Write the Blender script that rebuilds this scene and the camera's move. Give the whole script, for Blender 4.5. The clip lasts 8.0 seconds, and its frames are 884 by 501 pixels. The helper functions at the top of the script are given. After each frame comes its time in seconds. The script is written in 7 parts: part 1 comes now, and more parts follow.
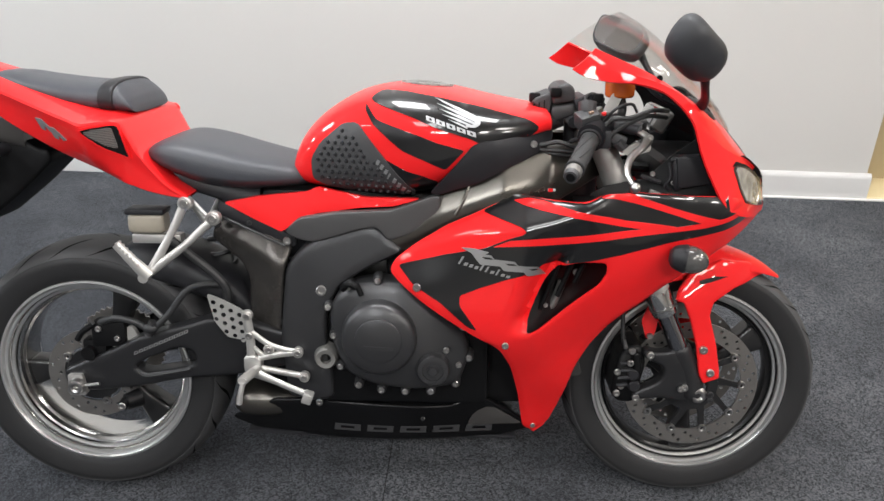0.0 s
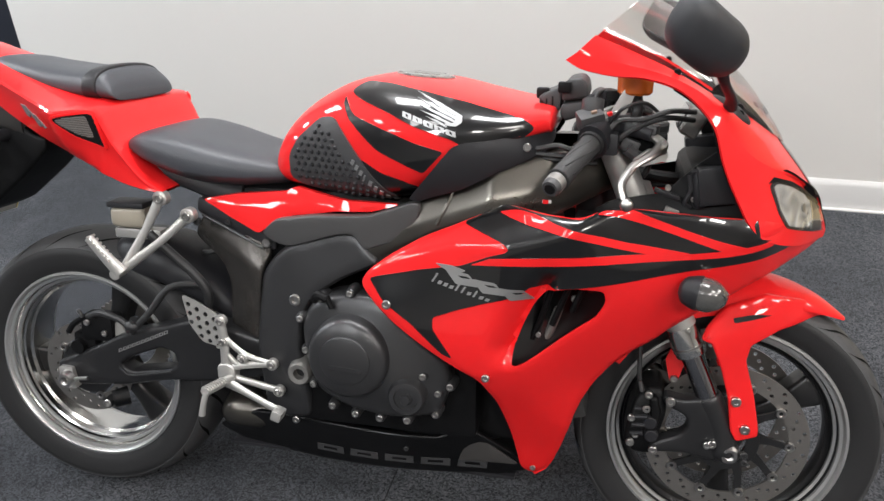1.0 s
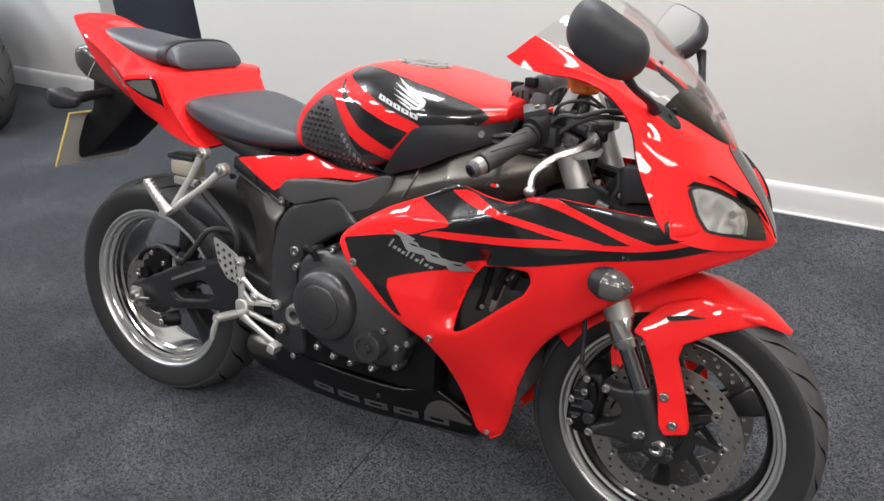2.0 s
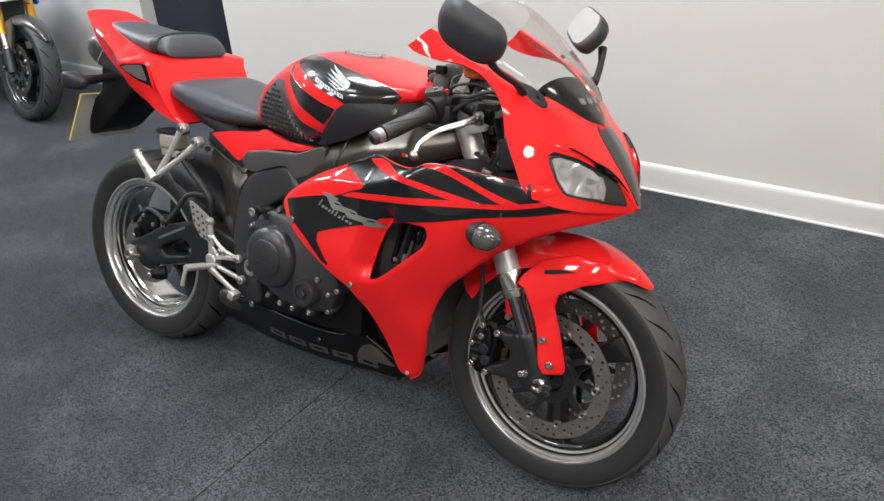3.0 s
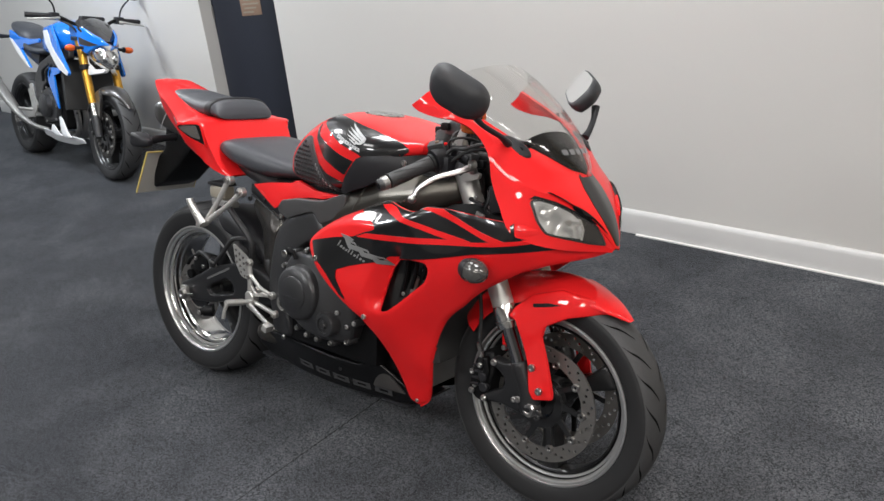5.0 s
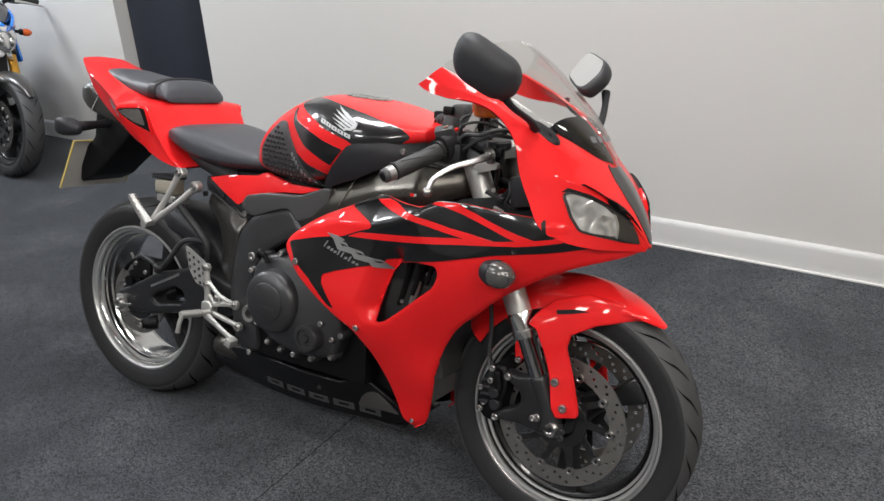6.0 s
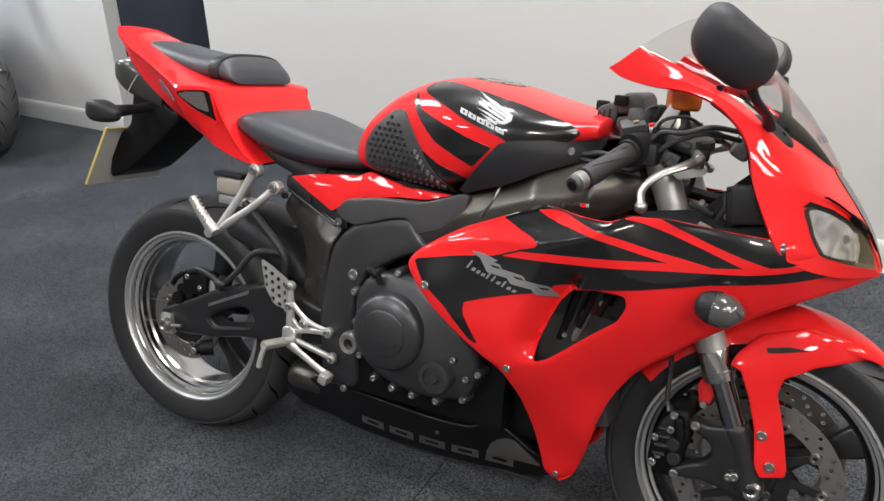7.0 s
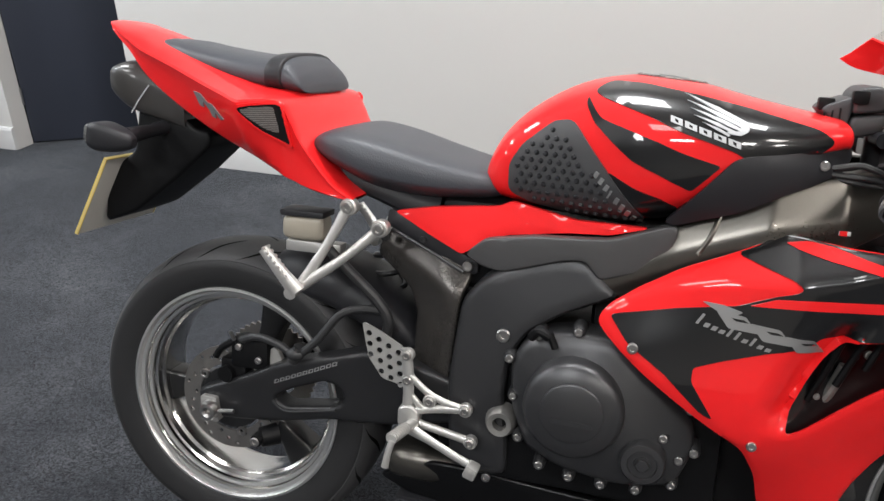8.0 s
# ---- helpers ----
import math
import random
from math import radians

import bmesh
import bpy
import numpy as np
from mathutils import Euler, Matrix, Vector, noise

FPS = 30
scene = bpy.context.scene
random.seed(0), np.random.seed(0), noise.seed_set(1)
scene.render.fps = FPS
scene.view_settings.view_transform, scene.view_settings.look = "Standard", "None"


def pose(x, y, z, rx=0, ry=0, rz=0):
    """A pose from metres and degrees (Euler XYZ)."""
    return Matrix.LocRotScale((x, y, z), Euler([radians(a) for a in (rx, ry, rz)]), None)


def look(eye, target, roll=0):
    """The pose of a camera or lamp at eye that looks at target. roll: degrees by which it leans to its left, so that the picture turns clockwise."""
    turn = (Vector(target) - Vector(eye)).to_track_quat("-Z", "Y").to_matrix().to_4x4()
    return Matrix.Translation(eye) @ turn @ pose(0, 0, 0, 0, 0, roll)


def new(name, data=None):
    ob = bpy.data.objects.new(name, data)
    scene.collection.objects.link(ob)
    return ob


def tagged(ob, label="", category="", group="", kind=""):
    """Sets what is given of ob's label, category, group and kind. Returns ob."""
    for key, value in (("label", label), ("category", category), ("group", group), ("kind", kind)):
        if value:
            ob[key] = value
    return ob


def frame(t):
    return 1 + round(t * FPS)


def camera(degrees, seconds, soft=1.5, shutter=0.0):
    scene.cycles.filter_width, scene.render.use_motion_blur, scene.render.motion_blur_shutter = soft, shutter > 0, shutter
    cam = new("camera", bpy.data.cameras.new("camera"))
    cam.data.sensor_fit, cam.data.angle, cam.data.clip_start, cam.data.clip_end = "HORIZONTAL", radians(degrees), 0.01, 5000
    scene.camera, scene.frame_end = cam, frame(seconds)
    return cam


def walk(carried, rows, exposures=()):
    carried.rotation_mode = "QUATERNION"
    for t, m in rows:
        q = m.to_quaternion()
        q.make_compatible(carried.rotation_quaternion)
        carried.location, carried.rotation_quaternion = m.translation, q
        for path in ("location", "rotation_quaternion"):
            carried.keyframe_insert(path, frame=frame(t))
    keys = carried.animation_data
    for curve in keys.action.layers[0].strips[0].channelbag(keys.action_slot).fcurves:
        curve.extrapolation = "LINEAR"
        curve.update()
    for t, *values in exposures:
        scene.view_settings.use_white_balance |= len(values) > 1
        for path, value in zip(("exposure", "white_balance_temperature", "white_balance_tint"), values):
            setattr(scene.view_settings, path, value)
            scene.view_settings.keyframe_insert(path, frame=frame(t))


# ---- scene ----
cam = camera(57.7, 8.0)
# seconds, eye, target, roll
PATH = [
    (0, (0.861, -1.504, 1.516), (0.817, 0.235, 0.53), 0.1),
    (0.5, (0.987, -1.384, 1.468), (0.738, 0.336, 0.478), -1.7),
    (1, (1.176, -1.27, 1.444), (0.751, 0.413, 0.452), -3.0),
    (1.2, (1.269, -1.254, 1.447), (0.7, 0.388, 0.458), -3.2),
    (1.3, (1.327, -1.249, 1.445), (0.673, 0.362, 0.457), -3.1),
    (1.4, (1.386, -1.244, 1.443), (0.647, 0.33, 0.455), -2.9),
    (1.5, (1.439, -1.251, 1.442), (0.629, 0.297, 0.467), -2.4),
    (2, (1.663, -1.267, 1.467), (0.785, 0.237, 0.484), -4.2),
    (2.2, (1.748, -1.297, 1.47), (0.865, 0.201, 0.482), -4.4),
    (3.3, (2.207, -1.381, 1.492), (1.138, 0.029, 0.559), -4.6),
    (3.5, (2.279, -1.388, 1.499), (1.172, -0.005, 0.57), -5.3),
    (4, (2.366, -1.425, 1.524), (1.223, -0.028, 0.661), -6.0),
    (4.5, (2.401, -1.452, 1.518), (1.238, -0.049, 0.695), -5.8),
    (5, (2.361, -1.452, 1.505), (1.178, -0.047, 0.713), -6.0),
    (5.2, (2.312, -1.453, 1.493), (1.129, -0.045, 0.708), -5.7),
    (6.3, (1.861, -1.401, 1.401), (0.947, 0.176, 0.579), -2.7),
    (6.5, (1.751, -1.396, 1.389), (0.843, 0.182, 0.559), -2.6),
    (7, (1.449, -1.315, 1.373), (0.607, 0.28, 0.509), -1.6),
    (7.3, (1.261, -1.277, 1.354), (0.522, 0.357, 0.467), -0.5),
    (7.5, (1.111, -1.262, 1.338), (0.47, 0.413, 0.454), -0.3),
    (7.7, (0.965, -1.255, 1.349), (0.422, 0.452, 0.459), -0.3),
    (8, (0.791, -1.152, 1.318), (0.279, 0.556, 0.411), -1.0),
]
walk(cam, [(t, look(eye, target, roll)) for t, eye, target, roll in PATH],
     [(0.0, 0.18), (2.2, 0.17), (3.3, 0.10), (4.0, 0.07), (4.5, -0.14), (5.2, -0.19), (6.3, -0.18), (7.3, 0.06), (8.0, 0.04)])

# ---- light ----
world = bpy.data.worlds.new("world")
scene.world = world
world.use_nodes = True
sky = world.node_tree.nodes.new("ShaderNodeTexSky")
sky.sky_type, sky.sun_disc, sky.sun_elevation, sky.sun_rotation = "NISHITA", False, radians(40), radians(200)
world.node_tree.links.new(sky.outputs["Color"], world.node_tree.nodes["Background"].inputs["Color"])
world.node_tree.nodes["Background"].inputs["Strength"].default_value = 0.1


def area(name, eye, target, sx, sy, watts, colour):
    lamp = bpy.data.lights.new(name, "AREA")
    lamp.shape, lamp.size, lamp.size_y, lamp.energy, lamp.color = "RECTANGLE", sx, sy, watts, colour
    ob = new(name, lamp)
    ob.matrix_world = look(eye, target)
    return ob


CEILING = 2.7
LIGHTS = [(-5.9, -0.6, 62), (-3.55, 0.55, 70), (-1.95, 0.6, 36), (0.20, 0.85, 26), (1.38, 0.40, 27), (4.1, 0.35, 36),
          (-1.95, -1.0, 24), (0.05, -1.0, 9), (2.6, -1.15, 18), (4.1, -1.0, 24),
          (-1.95, -2.6, 27), (0.05, -2.6, 46), (2.05, -2.6, 44), (4.1, -2.6, 46)]
PANEL_X, PANEL_Y = 0.62, 0.5
for lx, ly, watts in LIGHTS:
    panel = area("panel_lamp", (lx, ly, CEILING - 0.035), (lx, ly + 0.1, 0), PANEL_X, PANEL_Y, watts, (0.86, 0.93, 1.0) if lx < -3 else (0.96, 0.98, 1.0) if lx < 2 else (1.0, 0.955, 0.91))
    panel.matrix_world = pose(lx, ly, CEILING - 0.035)


# ---- materials ----
def material(name, colour, rough=0.5, metal=0.0, coat=0.0, vary=0.08, grain=0.0, scale=60.0, rough_vary=0.08, glass=0.0, emit=0.0, spec=0.5):
    m = bpy.data.materials.new(name)
    m.use_nodes = True
    nt = m.node_tree
    b = nt.nodes["Principled BSDF"]
    b.inputs["Metallic"].default_value = metal
    b.inputs["Coat Weight"].default_value = coat
    b.inputs["Coat Roughness"].default_value = 0.025
    b.inputs["Transmission Weight"].default_value = glass
    b.inputs["Specular IOR Level"].default_value = spec
    tc = nt.nodes.new("ShaderNodeTexCoord")
    big = nt.nodes.new("ShaderNodeTexNoise")
    big.inputs["Scale"].default_value, big.inputs["Detail"].default_value = 7.0, 5.0
    fine = nt.nodes.new("ShaderNodeTexNoise")
    fine.inputs["Scale"].default_value, fine.inputs["Detail"].default_value = scale, 4.0
    for n in (big, fine):
        nt.links.new(tc.outputs["Object"], n.inputs["Vector"])
    mix = nt.nodes.new("ShaderNodeMix")
    mix.data_type = "RGBA"
    mix.inputs["A"].default_value = (*[c * (1 - vary) for c in colour], 1)
    mix.inputs["B"].default_value = (*[min(1, c * (1 + vary)) for c in colour], 1)
    both = nt.nodes.new("ShaderNodeMath")
    both.operation = "MULTIPLY_ADD"
    nt.links.new(fine.outputs["Fac"], both.inputs[0])
    both.inputs[1].default_value = 0.5
    half = nt.nodes.new("ShaderNodeMath")
    half.operation = "MULTIPLY"
    half.inputs[1].default_value = 0.5
    nt.links.new(big.outputs["Fac"], half.inputs[0])
    nt.links.new(half.outputs[0], both.inputs[2])
    nt.links.new(both.outputs[0], mix.inputs["Factor"])
    nt.links.new(mix.outputs["Result"], b.inputs["Base Color"])
    rr = nt.nodes.new("ShaderNodeMapRange")
    rr.inputs["To Min"].default_value, rr.inputs["To Max"].default_value = max(0.0, rough - rough_vary), min(1.0, rough + rough_vary)
    nt.links.new(both.outputs[0], rr.inputs["Value"])
    nt.links.new(rr.outputs["Result"], b.inputs["Roughness"])
    if grain:
        bump = nt.nodes.new("ShaderNodeBump")
        bump.inputs["Strength"].default_value, bump.inputs["Distance"].default_value = grain, 0.001
        nt.links.new(fine.outputs["Fac"], bump.inputs["Height"])
        nt.links.new(bump.outputs["Normal"], b.inputs["Normal"])
    if emit:
        b.inputs["Emission Color"].default_value = (*colour, 1)
        b.inputs["Emission Strength"].default_value = emit
    return m


RED = material("red_paint", (0.74, 0.014, 0.016), 0.5, coat=0.65, vary=0.03, rough_vary=0.03, spec=0.10)
BLUE = material("blue_paint", (0.010, 0.19, 0.74), 0.22, coat=1.0, vary=0.03, rough_vary=0.03)
WHITE = material("white_paint", (0.75, 0.75, 0.76), 0.3, coat=0.6, vary=0.03)
GLOSS = material("gloss_black_paint", (0.005, 0.005, 0.0055), 0.3, coat=0.9, spec=0.3, vary=0.1, rough_vary=0.03)
CHARCOAL = material("charcoal_metallic_paint", (0.05, 0.047, 0.045), 0.32, 0.3, coat=0.3, vary=0.08, rough_vary=0.03)
PLASTIC = material("black_plastic", (0.017, 0.017, 0.0195), 0.44, spec=0.3, vary=0.15, grain=0.25, scale=900)
# near-black for black parts; in recesses its colour stands in for shade
SHADE = material("deep_black_and_shade", (0.0035, 0.0035, 0.004), 0.5, spec=0.2, vary=0.3, grain=0.3, scale=120)
BELLY = material("satin_black_belly", (0.0045, 0.0045, 0.005), 0.3, spec=0.28, vary=0.2, rough_vary=0.08, grain=0.1, scale=300)
MATTE = material("matt_black_plastic", (0.030, 0.031, 0.035), 0.52, spec=0.45, vary=0.12, grain=0.35, scale=900)
FRAME = material("graphite_frame", (0.27, 0.262, 0.25), 0.4, 0.65, vary=0.1, grain=0.2, scale=700)
SPAR = material("brushed_titanium_grey", (0.125, 0.117, 0.105), 0.30, 0.92, vary=0.10, grain=0.06, scale=300)
COVER = material("satin_grey_plastic", (0.060, 0.059, 0.060), 0.42, spec=0.45, vary=0.12, grain=0.25, scale=900)
FRAME_DARK = material("dark_graphite", (0.031, 0.031, 0.033), 0.34, 0.3, spec=0.6, vary=0.12, grain=0.25, scale=700)
CASTING = material("bronze_black_casting", (0.068, 0.063, 0.059), 0.26, 0.7, spec=0.45, vary=0.15, grain=0.25, scale=600)
ARMBLACK = material("black_swingarm_paint", (0.020, 0.020, 0.0215), 0.34, 0.2, spec=0.45, vary=0.15, grain=0.25, scale=600)
COCKPIT = material("grey_black_plastic", (0.045, 0.045, 0.047), 0.45, spec=0.45, vary=0.12, grain=0.25, scale=900)
ENGINE = material("engine_cover_grey", (0.036, 0.036, 0.038), 0.33, 0.35, spec=0.65, vary=0.12, grain=0.25, scale=600)
ALLOY = material("cast_alloy", (0.52, 0.51, 0.49), 0.36, 0.7, vary=0.12, grain=0.3, scale=500)
STEEL = material("bright_steel", (0.42, 0.41, 0.40), 0.30, 1.0, vary=0.12, rough_vary=0.1)
DISC = material("drilled_steel", (0.30, 0.285, 0.27), 0.38, 0.9, vary=0.15, grain=0.3, scale=300)
CHROME = material("dark_chrome", (0.28, 0.28, 0.295), 0.07, 1.0, vary=0.05, rough_vary=0.02)
POLISHED = material("polished_rim", (0.62, 0.615, 0.60), 0.18, 1.0, vary=0.1, rough_vary=0.1)
LIP = material("machined_rim_lip", (0.62, 0.62, 0.615), 0.36, 0.9, vary=0.1, grain=0.2, scale=400)
WHEEL = material("black_wheel_paint", (0.014, 0.014, 0.015), 0.35, 0.2, coat=0.3, vary=0.2)
RUBBER = material("tyre_rubber", (0.019, 0.019, 0.020), 0.55, spec=0.3, vary=0.22, grain=0.5, scale=350)
TREAD = material("dusty_tread_rubber", (0.050, 0.050, 0.052), 0.6, spec=0.35, vary=0.3, grain=0.5, scale=250)
SEAM = material("seam_shadow_yarn", (0.016, 0.016, 0.017), 0.9, spec=0.1, vary=0.3, grain=0.5, scale=300)
GROOVE = material("groove_shade_black", (0.003, 0.003, 0.003), 0.9, spec=0.1, vary=0.1)
VINYL = material("black_vinyl", (0.048, 0.051, 0.060), 0.42, spec=0.45, vary=0.12, grain=0.6, scale=420)
PADRUB = material("pad_rubber", (0.03, 0.03, 0.031), 0.55, vary=0.12, grain=0.5, scale=500)
HOSE = material("hose_rubber", (0.018, 0.018, 0.019), 0.5, vary=0.1)
SILVER = material("silver_decal", (0.33, 0.33, 0.33), 0.3, 0.6, vary=0.05)
PALE = material("pale_decal", (0.46, 0.47, 0.48), 0.4, vary=0.04)
DULLDEC = material("dull_belly_decal", (0.055, 0.055, 0.057), 0.3, vary=0.15)
CLEARISH = material("ribbed_clear_lens", (0.11, 0.108, 0.105), 0.14, 0.4, vary=0.35, coat=0.35, grain=0.4, scale=260)
GREYDEC = material("grey_decal", (0.16, 0.16, 0.165), 0.35, vary=0.1)
MESH = material("fine_grey_mesh", (0.12, 0.115, 0.11), 0.45, 0.4, vary=0.5, grain=1.0, scale=700)
AMBER = material("amber_fluid_pot", (0.55, 0.12, 0.015), 0.25, vary=0.1, glass=0.25)
CREAM = material("cloudy_pot", (0.3, 0.27, 0.22), 0.35, vary=0.12)
GOLD = material("gold_anodised", (0.62, 0.33, 0.05), 0.3, 0.85, vary=0.08)
REFLECT = material("lamp_reflector", (0.8, 0.8, 0.79), 0.16, 0.9, vary=0.2)
FACETS = material("chrome_with_reflections", (0.62, 0.62, 0.61), 0.16, 0.45, vary=0.25)
facet_nodes = FACETS.node_tree
facet_cells = facet_nodes.nodes.new("ShaderNodeTexNoise")
facet_cells.inputs["Scale"].default_value, facet_cells.inputs["Detail"].default_value, facet_cells.inputs["Distortion"].default_value = 26.0, 1.0, 0.6
facet_bump = facet_nodes.nodes.new("ShaderNodeBump")
facet_bump.inputs["Strength"].default_value, facet_bump.inputs["Distance"].default_value = 0.55, 0.015
# noise ramp paints bright and dark reflections into the chrome's base colour
reflection_tone = facet_nodes.nodes.new("ShaderNodeValToRGB")
reflection_tone.color_ramp.elements[0].position, reflection_tone.color_ramp.elements[0].color = 0.34, (0.34, 0.34, 0.335, 1)
reflection_tone.color_ramp.elements[1].position, reflection_tone.color_ramp.elements[1].color = 0.60, (0.66, 0.655, 0.64, 1)
facet_nodes.links.new(facet_nodes.nodes["Texture Coordinate"].outputs["Object"], facet_cells.inputs["Vector"])
facet_nodes.links.new(facet_cells.outputs["Fac"], reflection_tone.inputs["Fac"])
facet_nodes.links.new(reflection_tone.outputs["Color"], facet_nodes.nodes["Principled BSDF"].inputs["Base Color"])
facet_nodes.links.new(facet_cells.outputs["Fac"], facet_bump.inputs["Height"])
facet_nodes.links.new(facet_bump.outputs["Normal"], facet_nodes.nodes["Principled BSDF"].inputs["Normal"])
ORANGE = material("orange_lens", (0.7, 0.11, 0.015), 0.2, vary=0.08)
SMOKE = material("smoked_lens", (0.04, 0.04, 0.042), 0.12, vary=0.1, coat=1.0)
YELLOW = material("yellow_plate", (0.62, 0.48, 0.14), 0.4, vary=0.05)
PLATE = material("plate_backing", (0.52, 0.51, 0.47), 0.4, vary=0.08)
MIRROR = material("mirror_glass", (0.85, 0.85, 0.85), 0.02, 1.0, vary=0.01, rough_vary=0.01)
RADIATOR = material("radiator_core", (0.03, 0.03, 0.03), 0.6, 0.3, vary=0.3, grain=0.8, scale=400)


def clear_material(name, colour, rough, solid):
    """Thin clear plastic: mostly see-through, with a glossy skin."""
    m = bpy.data.materials.new(name)
    m.use_nodes = True
    nt = m.node_tree
    nt.nodes.remove(nt.nodes["Principled BSDF"])
    out = nt.nodes["Material Output"]
    see = nt.nodes.new("ShaderNodeBsdfTransparent")
    see.inputs["Color"].default_value = (*colour, 1)
    skin = nt.nodes.new("ShaderNodeBsdfGlossy")
    skin.inputs["Roughness"].default_value = rough
    facing = nt.nodes.new("ShaderNodeLayerWeight")
    facing.inputs["Blend"].default_value = 0.5
    steep = nt.nodes.new("ShaderNodeMath")
    steep.operation = "POWER"
    steep.inputs[1].default_value = 4.0
    nt.links.new(facing.outputs["Facing"], steep.inputs[0])
    gain = nt.nodes.new("ShaderNodeMath")
    gain.operation = "MULTIPLY_ADD"
    gain.inputs[1].default_value, gain.inputs[2].default_value = 0.7, solid
    gain.use_clamp = True
    nt.links.new(steep.outputs[0], gain.inputs[0])
    mix = nt.nodes.new("ShaderNodeMixShader")
    nt.links.new(gain.outputs[0], mix.inputs[0])
    nt.links.new(see.outputs[0], mix.inputs[1])
    nt.links.new(skin.outputs[0], mix.inputs[2])
    nt.links.new(mix.outputs[0], out.inputs["Surface"])
    return m


SCREEN = clear_material("clear_screen", (0.96, 0.955, 0.945), 0.05, 0.035)
LENS = clear_material("clear_lens", (0.96, 0.96, 0.955), 0.03, 0.02)


def carpet_material():
    m = material("charcoal_carpet", (0.03, 0.03, 0.032), 0.95, vary=0.45, grain=0.0, scale=260, spec=0.1)
    nt = m.node_tree
    b = nt.nodes["Principled BSDF"]
    tc = nt.nodes.new("ShaderNodeTexCoord")
    loop = nt.nodes.new("ShaderNodeTexVoronoi")
    loop.inputs["Scale"].default_value = 520.0
    nt.links.new(tc.outputs["Object"], loop.inputs["Vector"])
    cell = nt.nodes.new("ShaderNodeTexVoronoi")
    cell.inputs["Scale"].default_value = 250.0
    nt.links.new(tc.outputs["Object"], cell.inputs["Vector"])
    tuft = nt.nodes.new("ShaderNodeTexNoise")
    tuft.inputs["Scale"].default_value, tuft.inputs["Detail"].default_value, tuft.inputs["Roughness"].default_value = 190.0, 3.0, 0.7
    nt.links.new(tc.outputs["Object"], tuft.inputs["Vector"])
    split = nt.nodes.new("ShaderNodeSeparateColor")
    nt.links.new(cell.outputs["Color"], split.inputs["Color"])
    blot = nt.nodes.new("ShaderNodeTexNoise")
    blot.inputs["Scale"].default_value, blot.inputs["Detail"].default_value, blot.inputs["Roughness"].default_value = 17.0, 6.0, 0.65
    nt.links.new(tc.outputs["Object"], blot.inputs["Vector"])
    fleck = nt.nodes.new("ShaderNodeMix")
    fleck.inputs["Factor"].default_value = 0.40
    nt.links.new(split.outputs["Red"], fleck.inputs["A"])
    nt.links.new(tuft.outputs["Fac"], fleck.inputs["B"])
    pile = nt.nodes.new("ShaderNodeMix")
    pile.inputs["Factor"].default_value = 0.15
    nt.links.new(fleck.outputs["Result"], pile.inputs["A"])
    nt.links.new(blot.outputs["Fac"], pile.inputs["B"])
    worn = nt.nodes.new("ShaderNodeTexNoise")
    worn.inputs["Roughness"].default_value = 0.62
    worn.inputs["Scale"].default_value, worn.inputs["Detail"].default_value, worn.inputs["Distortion"].default_value = 2.1, 12.0, 0.12
    nt.links.new(tc.outputs["Object"], worn.inputs["Vector"])
    ramp = nt.nodes.new("ShaderNodeValToRGB")
    ramp.color_ramp.elements[0].position, ramp.color_ramp.elements[0].color = 0.32, (0.0080, 0.0087, 0.0106, 1)
    ramp.color_ramp.elements[1].position, ramp.color_ramp.elements[1].color = 0.70, (0.088, 0.091, 0.101, 1)
    nt.links.new(pile.outputs["Result"], ramp.inputs["Fac"])
    wear_light_tone = nt.nodes.new("ShaderNodeValToRGB")
    wear_light_tone.color_ramp.elements[0].position, wear_light_tone.color_ramp.elements[0].color = 0.33, (0.46, 0.46, 0.49, 1)
    wear_light_tone.color_ramp.elements[1].position, wear_light_tone.color_ramp.elements[1].color = 0.68, (1.58, 1.56, 1.53, 1)
    # paler towards +x: brighter light there is put into the colour, with uneven border
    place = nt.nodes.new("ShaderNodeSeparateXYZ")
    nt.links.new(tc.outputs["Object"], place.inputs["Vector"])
    light_ramp = nt.nodes.new("ShaderNodeMapRange")
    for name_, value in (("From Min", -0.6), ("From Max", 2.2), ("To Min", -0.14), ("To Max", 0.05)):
        light_ramp.inputs[name_].default_value = value
    nt.links.new(place.outputs["X"], light_ramp.inputs["Value"])
    wear_and_light = nt.nodes.new("ShaderNodeMath")
    nt.links.new(worn.outputs["Fac"], wear_and_light.inputs[0])
    nt.links.new(light_ramp.outputs["Result"], wear_and_light.inputs[1])
    nt.links.new(wear_and_light.outputs[0], wear_light_tone.inputs["Fac"])
    mul = nt.nodes.new("ShaderNodeMix")
    mul.data_type, mul.blend_type = "RGBA", "MULTIPLY"
    mul.inputs["Factor"].default_value = 1.0
    nt.links.new(ramp.outputs["Color"], mul.inputs["A"])
    nt.links.new(wear_light_tone.outputs["Color"], mul.inputs["B"])
    nt.links.new(mul.outputs["Result"], b.inputs["Base Color"])
    bump = nt.nodes.new("ShaderNodeBump")
    bump.inputs["Strength"].default_value, bump.inputs["Distance"].default_value = 0.9, 0.003
    b.inputs["Sheen Weight"].default_value, b.inputs["Sheen Roughness"].default_value, b.inputs["Sheen Tint"].default_value = 0.16, 0.45, (0.85, 0.92, 1.0, 1)
    nt.links.new(loop.outputs["Distance"], bump.inputs["Height"])
    nt.links.new(bump.outputs["Normal"], b.inputs["Normal"])
    return m


